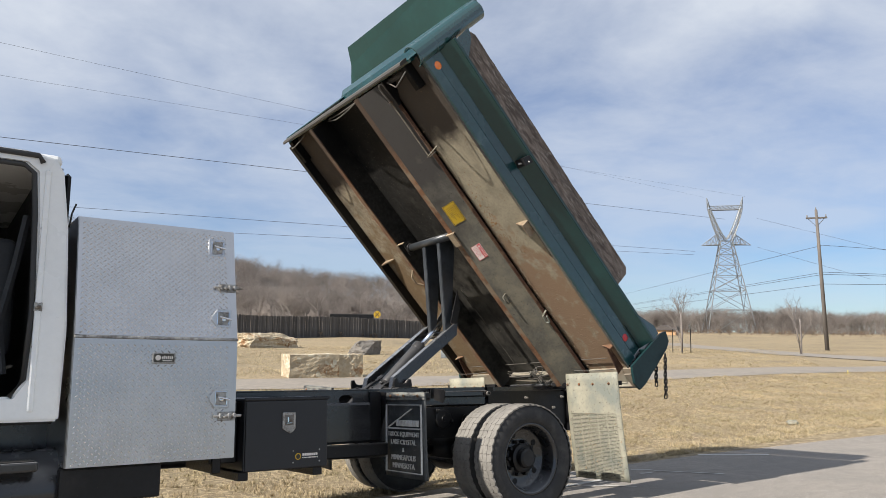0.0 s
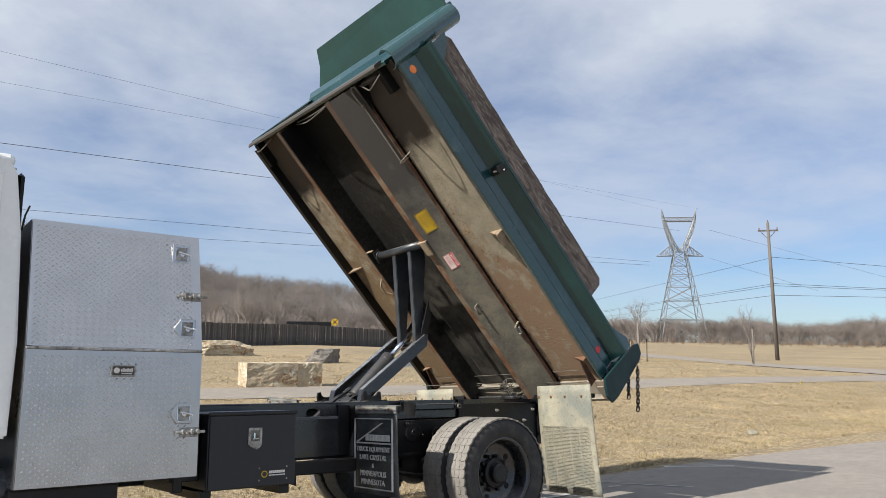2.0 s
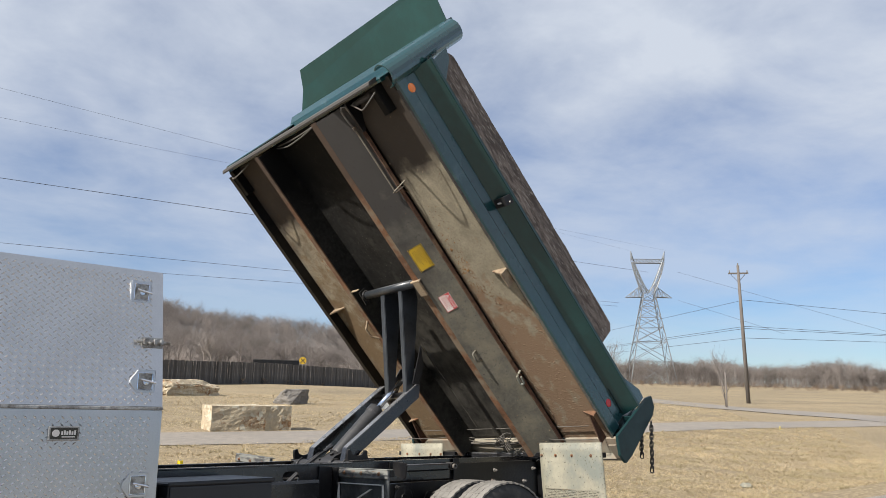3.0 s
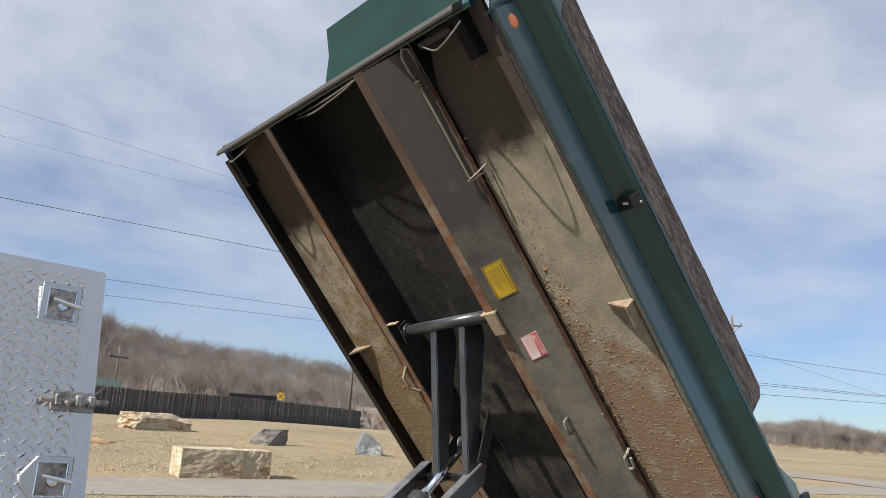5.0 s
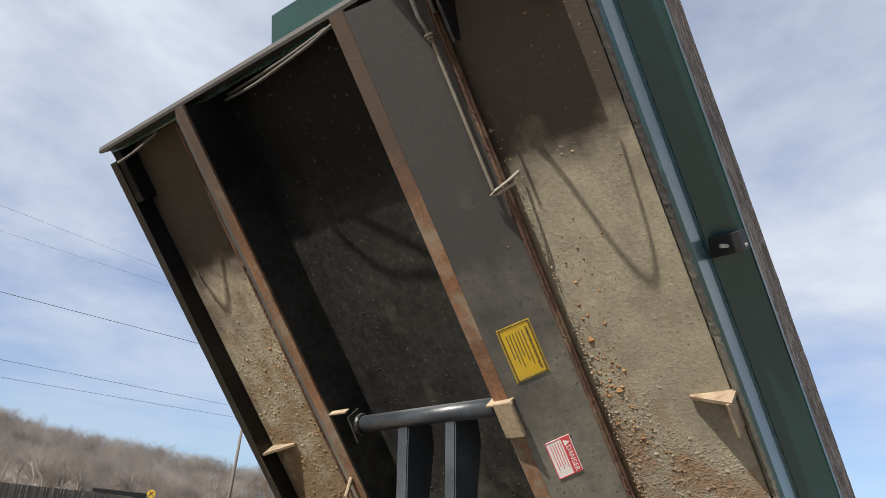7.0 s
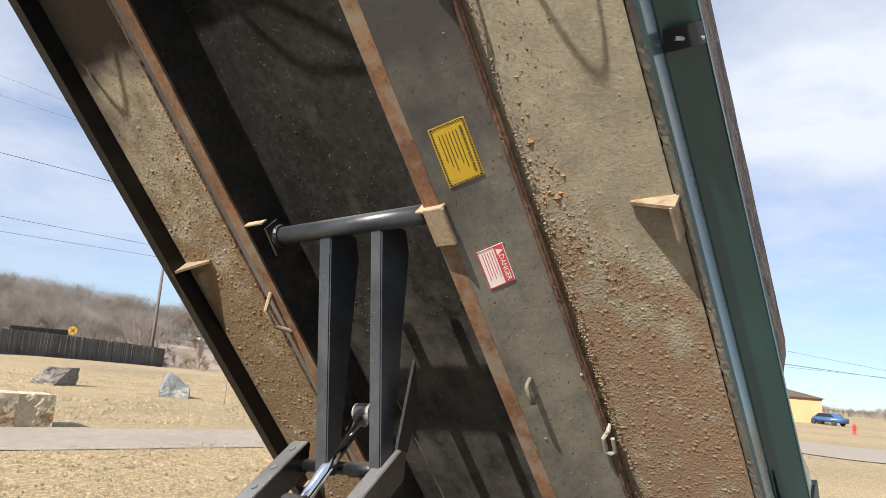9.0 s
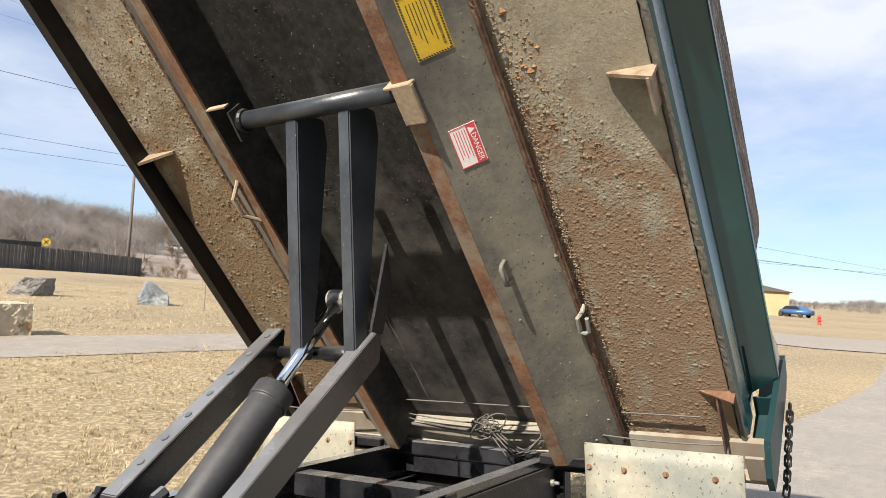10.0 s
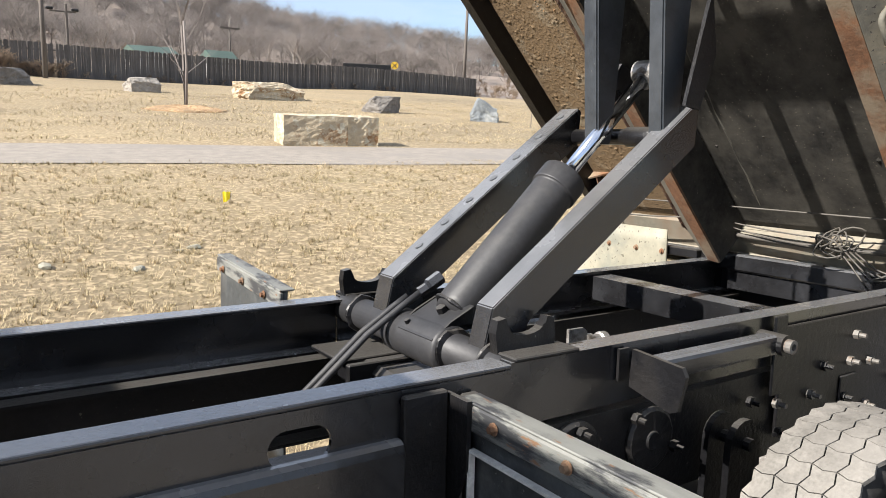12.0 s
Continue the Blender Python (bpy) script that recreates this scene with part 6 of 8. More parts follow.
# gussets under the floor edges
for s, y, yt in ((-1, YN, -1.149), (1, YF, 0.905)):
    bm = bmesh.new()
    prism(bm, [(y - s * 0.150, 1.650), (y - s * 0.004, 1.588), (y - s * 0.004, 1.652), (y - s * 0.150, 1.652)], -0.382, -0.372, "x")
    part("gusset", bm, RUST, bed, "rusty triangular gusset")
    bm = bmesh.new()
    prism(bm, [(-0.372, 1.652), (-0.372, 1.622), (-0.34, 1.610), (-0.105, 1.562), (-0.105, 1.652)], y - s * 0.078, y - s * 0.070, "y")
    part("gusset_web", bm, DARK_RUST, bed)
    for x0 in (-1.80,):
        bm = bmesh.new()
        prism(bm, [(yt, 1.640), (y + s * -0.01, 1.560), (y + s * -0.01, 1.652), (yt, 1.652)], x0 - 0.006, x0 + 0.006, "x")
        prism(bm, [(y - s * 0.03, 1.56), (y - s * 0.02, 1.56), (y - s * 0.02, 1.66), (y - s * 0.03, 1.66)], x0, x0 + 0.12, "x")
        part("gusset", bm, TAN_STEEL, bed, "mud-caked triangular gusset")
    # ragged seam weld along the floor edge
    bm = bmesh.new()
    rows_ = []
    for q in range(241):
        x = FRONT + 0.12 + (TAIL - FRONT - 0.12) * q / 240
        w1, w2 = noise.noise(Vector((x * 30, s, 1))), noise.noise(Vector((x * 55, s, 5)))
        rows_.append([bm.verts.new(p) for p in ((x, y - s * (0.026 + 0.004 * w1), 1.652), (x, y - s * 0.018, 1.641 + 0.003 * w2), (x, y - s * (0.002 + 0.003 * w2), 1.638 + 0.003 * w1), (x, y + s * (0.003 + 0.002 * w1), 1.650))])
    for a, b in zip(rows_, rows_[1:]):
        for q in range(3):
            bm.faces.new((a[q], a[q + 1], b[q + 1], b[q]))
    bmesh.ops.recalc_face_normals(bm, faces=bm.faces[:])
    part("edge_weld", bm, SILL, bed, "dusty seam along the floor edge")
# far side hangs lower: dark edge angle
bm = bmesh.new()
prism(bm, [(YF - 0.036, 1.56), (YF + 0.015, 1.56), (YF + 0.015, 1.66), (YF - 0.036, 1.66)], FRONT + 0.05, TAIL, "x")
part("edge_angle", bm, BLACK, bed)
# lift tube and its brackets
bm = bmesh.new()
pipe(bm, [(-1.950, -0.52, 1.463), (-1.950, 0.22, 1.463)], 0.036, 22)
part("lift_tube", bm, ARM_BLACK, bed, smooth=True)
bm = bmesh.new()
lathe(bm, [(0.034, 0.185), (0.044, 0.188), (0.048, 0.20), (0.044, 0.212), (0.034, 0.216)], 16, "y")
bmesh.ops.translate(bm, verts=bm.verts, vec=(-1.950, 0, 1.463))
part("tube_weld", bm, BLACK, bed)
bm = bmesh.new()
bar(bm, (-1.985, -0.608, 1.402), (-1.845, -0.528, 1.424), 0.004)
bar(bm, (-1.990, -0.605, 1.402), (-1.978, -0.50, 1.46), 0.003)
part("tube_bracket", bm, TAN_STEEL, bed, "rust and mud coated bracket")
bm = bmesh.new()
prism(bm, [(-2.01, 1.425), (-1.89, 1.415), (-1.87, 1.46), (-1.93, 1.50), (-2.01, 1.50)], 0.218, 0.228, "y")
part("tube_bracket", bm, DARK_FLOOR, bed, "grimy bracket plate")
bm = bmesh.new()
prism(bm, [(-2.035, 1.425), (-2.029, 1.425), (-2.029, 1.455), (-2.035, 1.455)], 0.225, 0.345, "y")
part("bracket_lip", bm, TAN_STEEL, bed)
# round clearance lamps
for nm, x0, z0, mt, lb in (("marker_lamp", -3.31, 1.755, AMBER, "round amber clearance lamp"), ("marker_lamp", -0.312, 1.822, RED, "round red clearance lamp")):
    for s, y in ((-1, YN), (1, YF)):
        bm = bmesh.new()
        lathe(bm, [(0.0, s * 0.005), (0.022, s * 0.0045), (0.034, s * 0.002), (0.036, 0.0)], 22, "y")
        bmesh.ops.translate(bm, verts=bm.verts, vec=(x0, y + s * (0.0125 if z0 < 1.8 else -0.0150), z0))
        part(nm, bm, mt, bed, lb, True)
# prop rod with its clip, hooks and a grab bracket
bm = bmesh.new()
pipe(bm, [(-3.268, -0.790, 1.553), (-2.712, -0.785, 1.560)], 0.0062, 8)
part("latch_rod", bm, DIRTY_CREAM, bed, "dusty steel latch rod")
bm = bmesh.new()
pipe(bm, [(-2.735, -0.860, 1.640), (-2.725, -0.845, 1.590), (-2.708, -0.795, 1.552), (-2.700, -0.775, 1.551), (-2.692, -0.795, 1.560), (-2.705, -0.850, 1.605)], 0.0055, 6)
part("rod_clip", bm, DIRTY_CREAM, bed)
bm = bmesh.new()
pipe(bm, [(-3.26, -0.790, 1.553), (-3.34, -0.780, 1.545), (-3.42, -0.790, 1.535), (-3.452, -0.815, 1.535), (-3.44, -0.84, 1.55), (-3.33, -0.83, 1.57)], 0.008, 8)
part("rod_lever", bm, BARE, bed, smooth=True)
bm = bmesh.new()
for k in range(3):
    lathe(bm, [(0.008, -0.012 + 0.011 * k), (0.019 - 0.003 * k, -0.010 + 0.011 * k), (0.019 - 0.003 * k, -0.002 + 0.011 * k), (0.008, 0.011 * k)], 10, "x")
bmesh.ops.translate(bm, verts=bm.verts, vec=(-3.268, -0.790, 1.553))
part("rod_nut", bm, BARE, bed)
bm = bmesh.new()
pipe(bm, [(-1.215, -0.647, 1.480), (-1.215, -0.647, 1.440), (-1.209, -0.647, 1.429), (-1.135, -0.647, 1.427), (-1.127, -0.647, 1.440), (-1.127, -0.647, 1.480)], 0.0085, 8)
part("grab_staple", bm, SILL, bed, "dusty grey bent steel staple", True)
bm = bmesh.new()
pipe(bm, [(-0.87, -0.822, 1.618), (-0.865, -0.826, 1.585), (-0.845, -0.805, 1.568), (-0.775, -0.795, 1.566), (-0.762, -0.815, 1.570), (-0.77, -0.832, 1.574), (-0.835, -0.838, 1.578)], 0.009, 8)
part("wire_hook", bm, FLAP_WHITE, bed, "pale bent wire hook")
bm = bmesh.new()
pipe(bm, [(-1.72, 0.37, 1.43), (-1.66, 0.40, 1.385), (-1.58, 0.40, 1.385), (-1.52, 0.37, 1.43)], 0.010, 8)
part("grab_staple", bm, TAN_STEEL, bed)
# cross shaft, lever plates and loose wiring at the front edge
bm = bmesh.new()
pipe(bm, [(-3.42, -0.80, 1.598), (-3.42, -1.10, 1.598)], 0.021, 14)
part("cross_shaft", bm, SILL, bed, smooth=True)
bm = bmesh.new()
prism(bm, [(-3.46, 1.525), (-3.215, 1.530), (-3.215, 1.565), (-3.40, 1.652), (-3.46, 1.652)], -0.886, -0.874, "y")
part("lever_plate", bm, BLACK, bed)
for y0, x1, z1 in ((-1.17, -3.24, 1.585), (1.06, -3.20, 1.585)):
    bm = bmesh.new()
    bar(bm, (-3.46, y0 - 0.03, 1.565), (x1, y0 + 0.03, 1.652), 0.004)
    part("stop_block", bm, DARK_FLOOR, bed)
for pts in ([(-3.43, -0.92, 1.54), (-3.37, -0.99, 1.53), (-3.36, -1.08, 1.46), (-3.37, -1.16, 1.42), (-3.39, -1.21, 1.44), (-3.43, -1.24, 1.53)],
            [(-3.44, -0.50, 1.455), (-3.42, -0.36, 1.47), (-3.41, -0.20, 1.475), (-3.40, -0.05, 1.485), (-3.41, 0.12, 1.55), (-3.43, 0.33, 1.63)],
            [(-3.44, -0.47, 1.46), (-3.43, -0.25, 1.50), (-3.43, 0.0, 1.54), (-3.44, 0.30, 1.62)],
            [(-3.44, 0.72, 1.56), (-3.41, 0.84, 1.52), (-3.39, 0.96, 1.468), (-3.41, 1.03, 1.54)]):
    bm = bmesh.new()
    fine_pts = []
    for a, b in zip(pts, pts[1:]):
        fine_pts += [Vector(a).lerp(Vector(b), q / 6) for q in range(6)]
    for _ in range(10):
        fine_pts = fine_pts[:1] + [(a + b + c) / 3 for a, b, c in zip(fine_pts, fine_pts[1:], fine_pts[2:])] + fine_pts[-1:]
    pipe(bm, fine_pts, 0.006, 6)
    part("wire", bm, WIRE, bed, "loose pale wire", True)
# decals on the near sill face
slope = Vector((0, -0.217, 0.161)).normalized()


def on_sill(x, k):
    """A pose on the sloping sill face: x along the body, k metres up the slope, facing out."""
    p = Vector((x, -0.588, 1.430)) + slope * k
    nrm = Vector((1, 0, 0)).cross(slope)
    if nrm.z > 0:
        nrm = -nrm
    return p + nrm * 0.0015, nrm


dp, dn = on_sill(-2.135, 0.116)
# letters run down the tipped body, their tops towards the seam
decal = frame_of(dp, (1, 0, 0), slope)
bm = bmesh.new()
bar(bm, (-0.105, -0.063, -0.003), (0.105, 0.063, 0.0))
part("warning_decal", bm, YELLOW, bed, "yellow warning decal with a striped border", m=decal if decal.col[2].xyz.dot(dn) > 0 else decal @ pose(0, 0, 0, 180, 0, 0))
flipd = decal if decal.col[2].xyz.dot(dn) > 0 else decal @ pose(0, 0, 0, 180, 0, 0)
bm = bmesh.new()
for i in range(22):
    for yy in (-0.060, 0.053):
        x0 = -0.103 + i * 0.0094
        sheet(bm, [(x0, yy, 0.001), (x0 + 0.005, yy, 0.001), (x0 + 0.009, yy + 0.007, 0.001), (x0 + 0.004, yy + 0.007, 0.001)], 0.001)
for i in range(12):
    for xx in (-0.104, 0.097):
        y0 = -0.055 + i * 0.0092
        sheet(bm, [(xx, y0, 0.001), (xx + 0.007, y0 + 0.004, 0.001), (xx + 0.007, y0 + 0.009, 0.001), (xx, y0 + 0.005, 0.001)], 0.001)
for i in range(6):
    bar(bm, (-0.075, 0.022 - i * 0.012, 0.0), (0.06 - 0.02 * (i % 3), 0.0245 - i * 0.012, 0.001))
part("decal_print", bm, INK, bed, m=flipd)
words("OPERATION OF BODY PROP", 0.013, flipd @ pose(0.0, 0.040, 0.0005), INK, bed, 0.0004)
dp2, dn2 = on_sill(-1.70, 0.105)
decal2 = frame_of(dp2, (1, 0, 0), slope)
flip2 = decal2 if decal2.col[2].xyz.dot(dn2) > 0 else decal2 @ pose(0, 0, 0, 180, 0, 0)
bm = bmesh.new()
bar(bm, (-0.075, -0.048, -0.003), (0.075, 0.048, 0.0))
part("danger_decal", bm, DECAL_WHITE, bed, "white and red danger decal", m=flip2)
bm = bmesh.new()
bar(bm, (-0.072, 0.012, 0.0), (0.072, 0.045, 0.001))
for lo, hi in (((-0.075, -0.048), (0.075, -0.045)), ((-0.075, -0.048), (-0.072, 0.048)), ((0.072, -0.048), (0.075, 0.048))):
    bar(bm, (*lo, 0.0), (*hi, 0.001))
for i in range(5):
    bar(bm, (-0.062, 0.004 - i * 0.0095, 0.0), (0.045 - 0.014 * (i % 2), 0.0065 - i * 0.0095, 0.001))
part("decal_print", bm, DECAL_RED, bed, m=flip2)
words("DANGER", 0.026, flip2 @ pose(0.016, 0.029, 0.0012), DECAL_WHITE, bed, 0.0004)
bm = bmesh.new()
sheet(bm, [(-0.063, 0.018, 0.0014), (-0.037, 0.018, 0.0014), (-0.050, 0.041, 0.0014)], 0.0005)
part("decal_triangle", bm, DECAL_WHITE, bed, m=flip2)

# caked mud lumps on the underside
rngc = np.random.default_rng(12)


def clods(count, area, z, size, name, material, label):
    """Small angular lumps of dried mud stuck under a plate, thicker towards the tail."""
    V, Fc = [], []
    base = np.array([(1, 0, 0), (-1, 0, 0), (0, 1, 0), (0, -1, 0), (0, 0, -1)])
    tri = ((0, 2, 4), (2, 1, 4), (1, 3, 4), (3, 0, 4))
    x0, x1, y0, y1 = area
    while len(Fc) < count * 4:
        k = rngc.random() ** 0.55
        x, y = x0 + (x1 - x0) * k, rngc.uniform(y0, y1)
        if noise.noise(Vector((x * 2.2, y * 2.2, 7))) < rngc.uniform(-0.5, 0.35) and rngc.random() < 0.8:
            continue
        zz = z(y)
        i, r = len(V), size * rngc.lognormal(0, 0.45)
        p = base * r * rngc.uniform(0.6, 1.3, (5, 3))
        p[:, 2] *= 0.5
        V += [(x + q[0], y + q[1], zz + q[2] + 0.0005) for q in p]
        Fc += [(i + a, i + b, i + c) for a, b, c in tri]
    me = bpy.data.meshes.new(name)
    me.from_pydata(V, [], Fc)
    me.materials.append(material)
    ob = new(name, me)
    ob.parent = bed
    return tagged(ob, label, kind="stuff")


ORANGE_MUD = mat("orange_rust_mud", (0.27, 0.145, 0.058), 0.95, 0, 0.4, 90, 0.4, stain=(0.12, 0.075, 0.045), stain_scale=8, stain_edge=(0.45, 0.6))
CAKED = "dried brown mud lumps"


def crust(name, area, z, step, amount, lumps, big, material, label, seed):
    """A caked layer under a plate: fine relief with lumps of grit; amount(x, y) from 0 to 1 says how thick."""
    rng = np.random.default_rng(seed)
    x0, x1, y0, y1 = area
    nx, ny = int((x1 - x0) / step), int((y1 - y0) / step)
    H = np.zeros((ny + 1, nx + 1))
    A = np.zeros_like(H)
    for j in range(0, ny + 1):
        y = y0 + (y1 - y0) * j / ny
        for i in range(0, nx + 1):
            x = x0 + (x1 - x0) * i / nx
            a = amount(x, y)
            A[j, i] = a
            if a > 0.02:
                H[j, i] = a * (0.0010 * max(0.0, noise.noise(Vector((x * 38, y * 38, seed))) + 0.25) + 0.0008 * max(0.0, noise.noise(Vector((x * 110, y * 110, seed + 3)))))
    for k in range(lumps):
        i, j = int(rng.integers(3, nx - 3)), int(rng.integers(3, ny - 3))
        if rng.random() > A[j, i] + 0.008:
            continue
        r = rng.uniform(0.7, 1.15) + (rng.random() < big) * rng.uniform(0.4, 1.7)
        h = step * r * rng.uniform(0.26, 0.58)
        st = rng.uniform(0.6, 1.5)
        c = int(r * 1.6) + 1
        ja, jb, ia, ib = max(0, j - c), min(ny + 1, j + c + 1), max(0, i - c), min(nx + 1, i + c + 1)
        jj, ii = np.mgrid[ja:jb, ia:ib]
        d = ((ii - i) / st) ** 2 + ((jj - j) * st) ** 2
        H[ja:jb, ia:ib] = np.maximum(H[ja:jb, ia:ib], h * np.maximum(0.0, 1 - d / r ** 2) ** 0.5)
    xs_, ys_ = np.meshgrid(np.linspace(x0, x1, nx + 1), np.linspace(y0, y1, ny + 1))
    xs_ = xs_ + rng.uniform(-0.25, 0.25, H.shape) * step
    ys_ = ys_ + rng.uniform(-0.25, 0.25, H.shape) * step
    V = np.stack([xs_, ys_, z(ys_) - 0.0012 - H], axis=-1).reshape(-1, 3)
    idx = np.arange((nx + 1) * (ny + 1)).reshape(ny + 1, nx + 1)
    Fc = np.stack([idx[:-1, :-1], idx[1:, :-1], idx[1:, 1:], idx[:-1, 1:]], axis=-1).reshape(-1, 4)
    me = bpy.data.meshes.new(name)
    me.vertices.add(len(V))
    me.vertices.foreach_set("co", V.ravel())
    me.loops.add(Fc.size)
    me.loops.foreach_set("vertex_index", Fc.ravel())
    me.polygons.add(len(Fc))
    me.polygons.foreach_set("loop_start", np.arange(0, Fc.size, 4))
    me.update(calc_edges=True)
    me.validate()
    me.materials.append(material)
    ob = new(name, me)
    ob.parent = bed
    return tagged(ob, label, kind="stuff")


def near_cake(x, y):
    v = x + 1.1 * y + 2.93 + 0.25 * noise.noise(Vector((x * 5, y * 5, 2)))
    return smooth(-0.12, 0.55, v) * (0.75 + 0.35 * noise.noise(Vector((x * 9, y * 9, 8))))


def far_cake(x, y):
    seam = smooth(0.80, 0.64, y) * smooth(-2.75, -2.45, x)
    return max(seam, smooth(-2.6, -1.7, x + 0.2 * noise.noise(Vector((x * 5, y * 5, 4))))) * (0.7 + 0.4 * noise.noise(Vector((x * 9, y * 9, 1))))


crust("caked_mud", (-2.35, TAIL, YN + 0.032, -0.806), lambda y: 1.652 + 0 * y, 0.0028, near_cake, 60000, 0.03, DIRT_FLOOR, "rust-brown caked grit on the floor underside", 3)
crust("caked_mud", (-2.85, TAIL, 0.607, YF - 0.037), lambda y: 1.652 + 0 * y, 0.0036, far_cake, 15000, 0.04, BROWN_FLOOR, "brown caked grit on the floor underside", 6)
MUD = mat("dried_mud", (0.26, 0.205, 0.138), 0.95, 0, 0.45, 130, 0.3, stain=(0.17, 0.10, 0.06), stain_scale=12, stain_edge=(0.45, 0.6))
clods(260, (-3.2, TAIL, YN + 0.04, -0.83), lambda y: 1.652, 0.0034, "mud_spatter", MUD, CAKED)
for cx, cy, w, n_ in ((-1.98, -0.87, 0.16, 160), (-1.74, -0.90, 0.13, 150), (-1.62, -1.02, 0.12, 100), (-2.35, -0.97, 0.20, 50), (-2.30, 0.70, 0.16, 170), (-1.95, 0.68, 0.14, 150), (-1.5, 0.74, 0.2, 150)):
    clods(n_, (cx - w, cx + w, max(cy - 0.5 * w, YN + 0.04) if cy < 0 else max(0.63, cy - 0.5 * w), min(cy + 0.5 * w, -0.83) if cy < 0 else cy + 0.5 * w), lambda y: 1.651, 0.0046, "mud_crust", ORANGE_MUD, CAKED)
clods(420, (-2.9, TAIL, -0.80, -0.60), lambda y: 1.431 + (-0.588 - y) * 0.742, 0.0026, "mud_spatter", MUD, CAKED)
clods(160, (-3.1, TAIL, -0.51, 0.31), lambda y: 1.656, 0.0036, "mud_spatter", DARK_FLOOR, "black greasy mud specks")
clods(420, (-2.75, -1.0, 0.13, 0.19), lambda y: 1.656, 0.0040, "mud_spatter", DARK_FLOOR, "black greasy mud specks")
clods(1100, (-3.0, TAIL, -0.85, -0.80), lambda y: 1.640, 0.0032, "mud_spatter", MUD, CAKED)
clods(500, (-2.9, TAIL, 0.60, 0.66), lambda y: 1.640, 0.0040, "mud_spatter", MUD, CAKED)
# ---- aluminium toolbox behind the cab ----
box = thing("tread_plate_toolbox", TRUCK, "tall silver aluminium tread-plate toolbox with two doors behind the cab", "toolbox")
BX0, BX1 = -3.49, -2.505
bm = bmesh.new()
prism(bm, [(-1.185, 0.61), (-1.185, 1.37), (-1.045, 2.115), (-0.2, 2.115), (-0.2, 0.61)], BX0, BX1, "x")
part("body", bm, ALU, box)


def tread(z0, z1, y_of, tilt, name):
    """A door skin with raised lozenges in alternating directions."""
    bm = bmesh.new()
    ys0, ys1 = y_of(z0), y_of(z1)
    sheet(bm, [(BX0 + 0.002, ys0, z0), (BX1 - 0.002, ys0, z0), (BX1 - 0.002, ys1, z1), (BX0 + 0.002, ys1, z1)], 0.012)
    d = part(name, bm, ALU, box)
    # strip added to keep low sun off the first column of lozenges
    bm = bmesh.new()
    sheet(bm, [(BX0 + 0.002, ys0 - 0.0005, z0), (BX0 + 0.022, ys0 - 0.0005, z0), (BX0 + 0.022, ys1 - 0.0005, z1), (BX0 + 0.002, ys1 - 0.0005, z1)], -0.0065)
    part("door_hem", bm, ALU, d)
    bm = bmesh.new()
    px, pz = 0.041, 0.0175
    up = Vector((0, ys1 - ys0, z1 - z0)).normalized()
    out = Vector((1, 0, 0)).cross(up)
    if out.y > 0:
        out = -out
    ln = math.hypot(ys1 - ys0, z1 - z0)
    for j in range(int((ln - 0.02) / pz)):
        for i in range(int((BX1 - BX0 - 0.045) / px)):
            c = Vector((BX0 + 0.034 + px * i + (px / 2 if j % 2 else 0), ys0, z0)) + up * (0.016 + pz * j) + out * 0.0003
            a = radians(-44 if j % 2 else 38)
            u = Vector((1, 0, 0)) * math.cos(a) + up * math.sin(a)
            v = Vector((1, 0, 0)) * -math.sin(a) + up * math.cos(a)
            L, W, H = 0.0150, 0.0040, 0.0034
            vs = [bm.verts.new(c + u * p * L + v * q * W + out * h * H) for p, q, h in ((-1, 0, 0), (-0.2, -1, 0), (0.2, -1, 0), (1, 0, 0), (0.2, 1, 0), (-0.2, 1, 0), (-0.55, 0, 1), (0.55, 0, 1))]
            for f in ((0, 1, 6), (1, 2, 7, 6), (2, 3, 7), (3, 4, 7), (4, 5, 6, 7), (5, 0, 6)):
                bm.faces.new([vs[k] for k in f])
    bmesh.ops.recalc_face_normals(bm, faces=bm.faces[:])
    for f in bm.faces:
        if f.normal.dot(out) < 0:
            f.normal_flip()
    tagged(part("tread_pattern", bm, ALU_HI, d), kind="stuff")
    return d


lower = tread(0.615, 1.352, lambda z: -1.200, 0, "lower_door")
upper = tread(1.372, 2.105, lambda z: -1.200 + (z - 1.37) * 0.19, 0, "upper_door")
bm = bmesh.new()
bar(bm, (BX0, -1.208, 1.354), (BX1, -1.185, 1.370), 0.003)
part("door_seam", bm, STEEL, box)


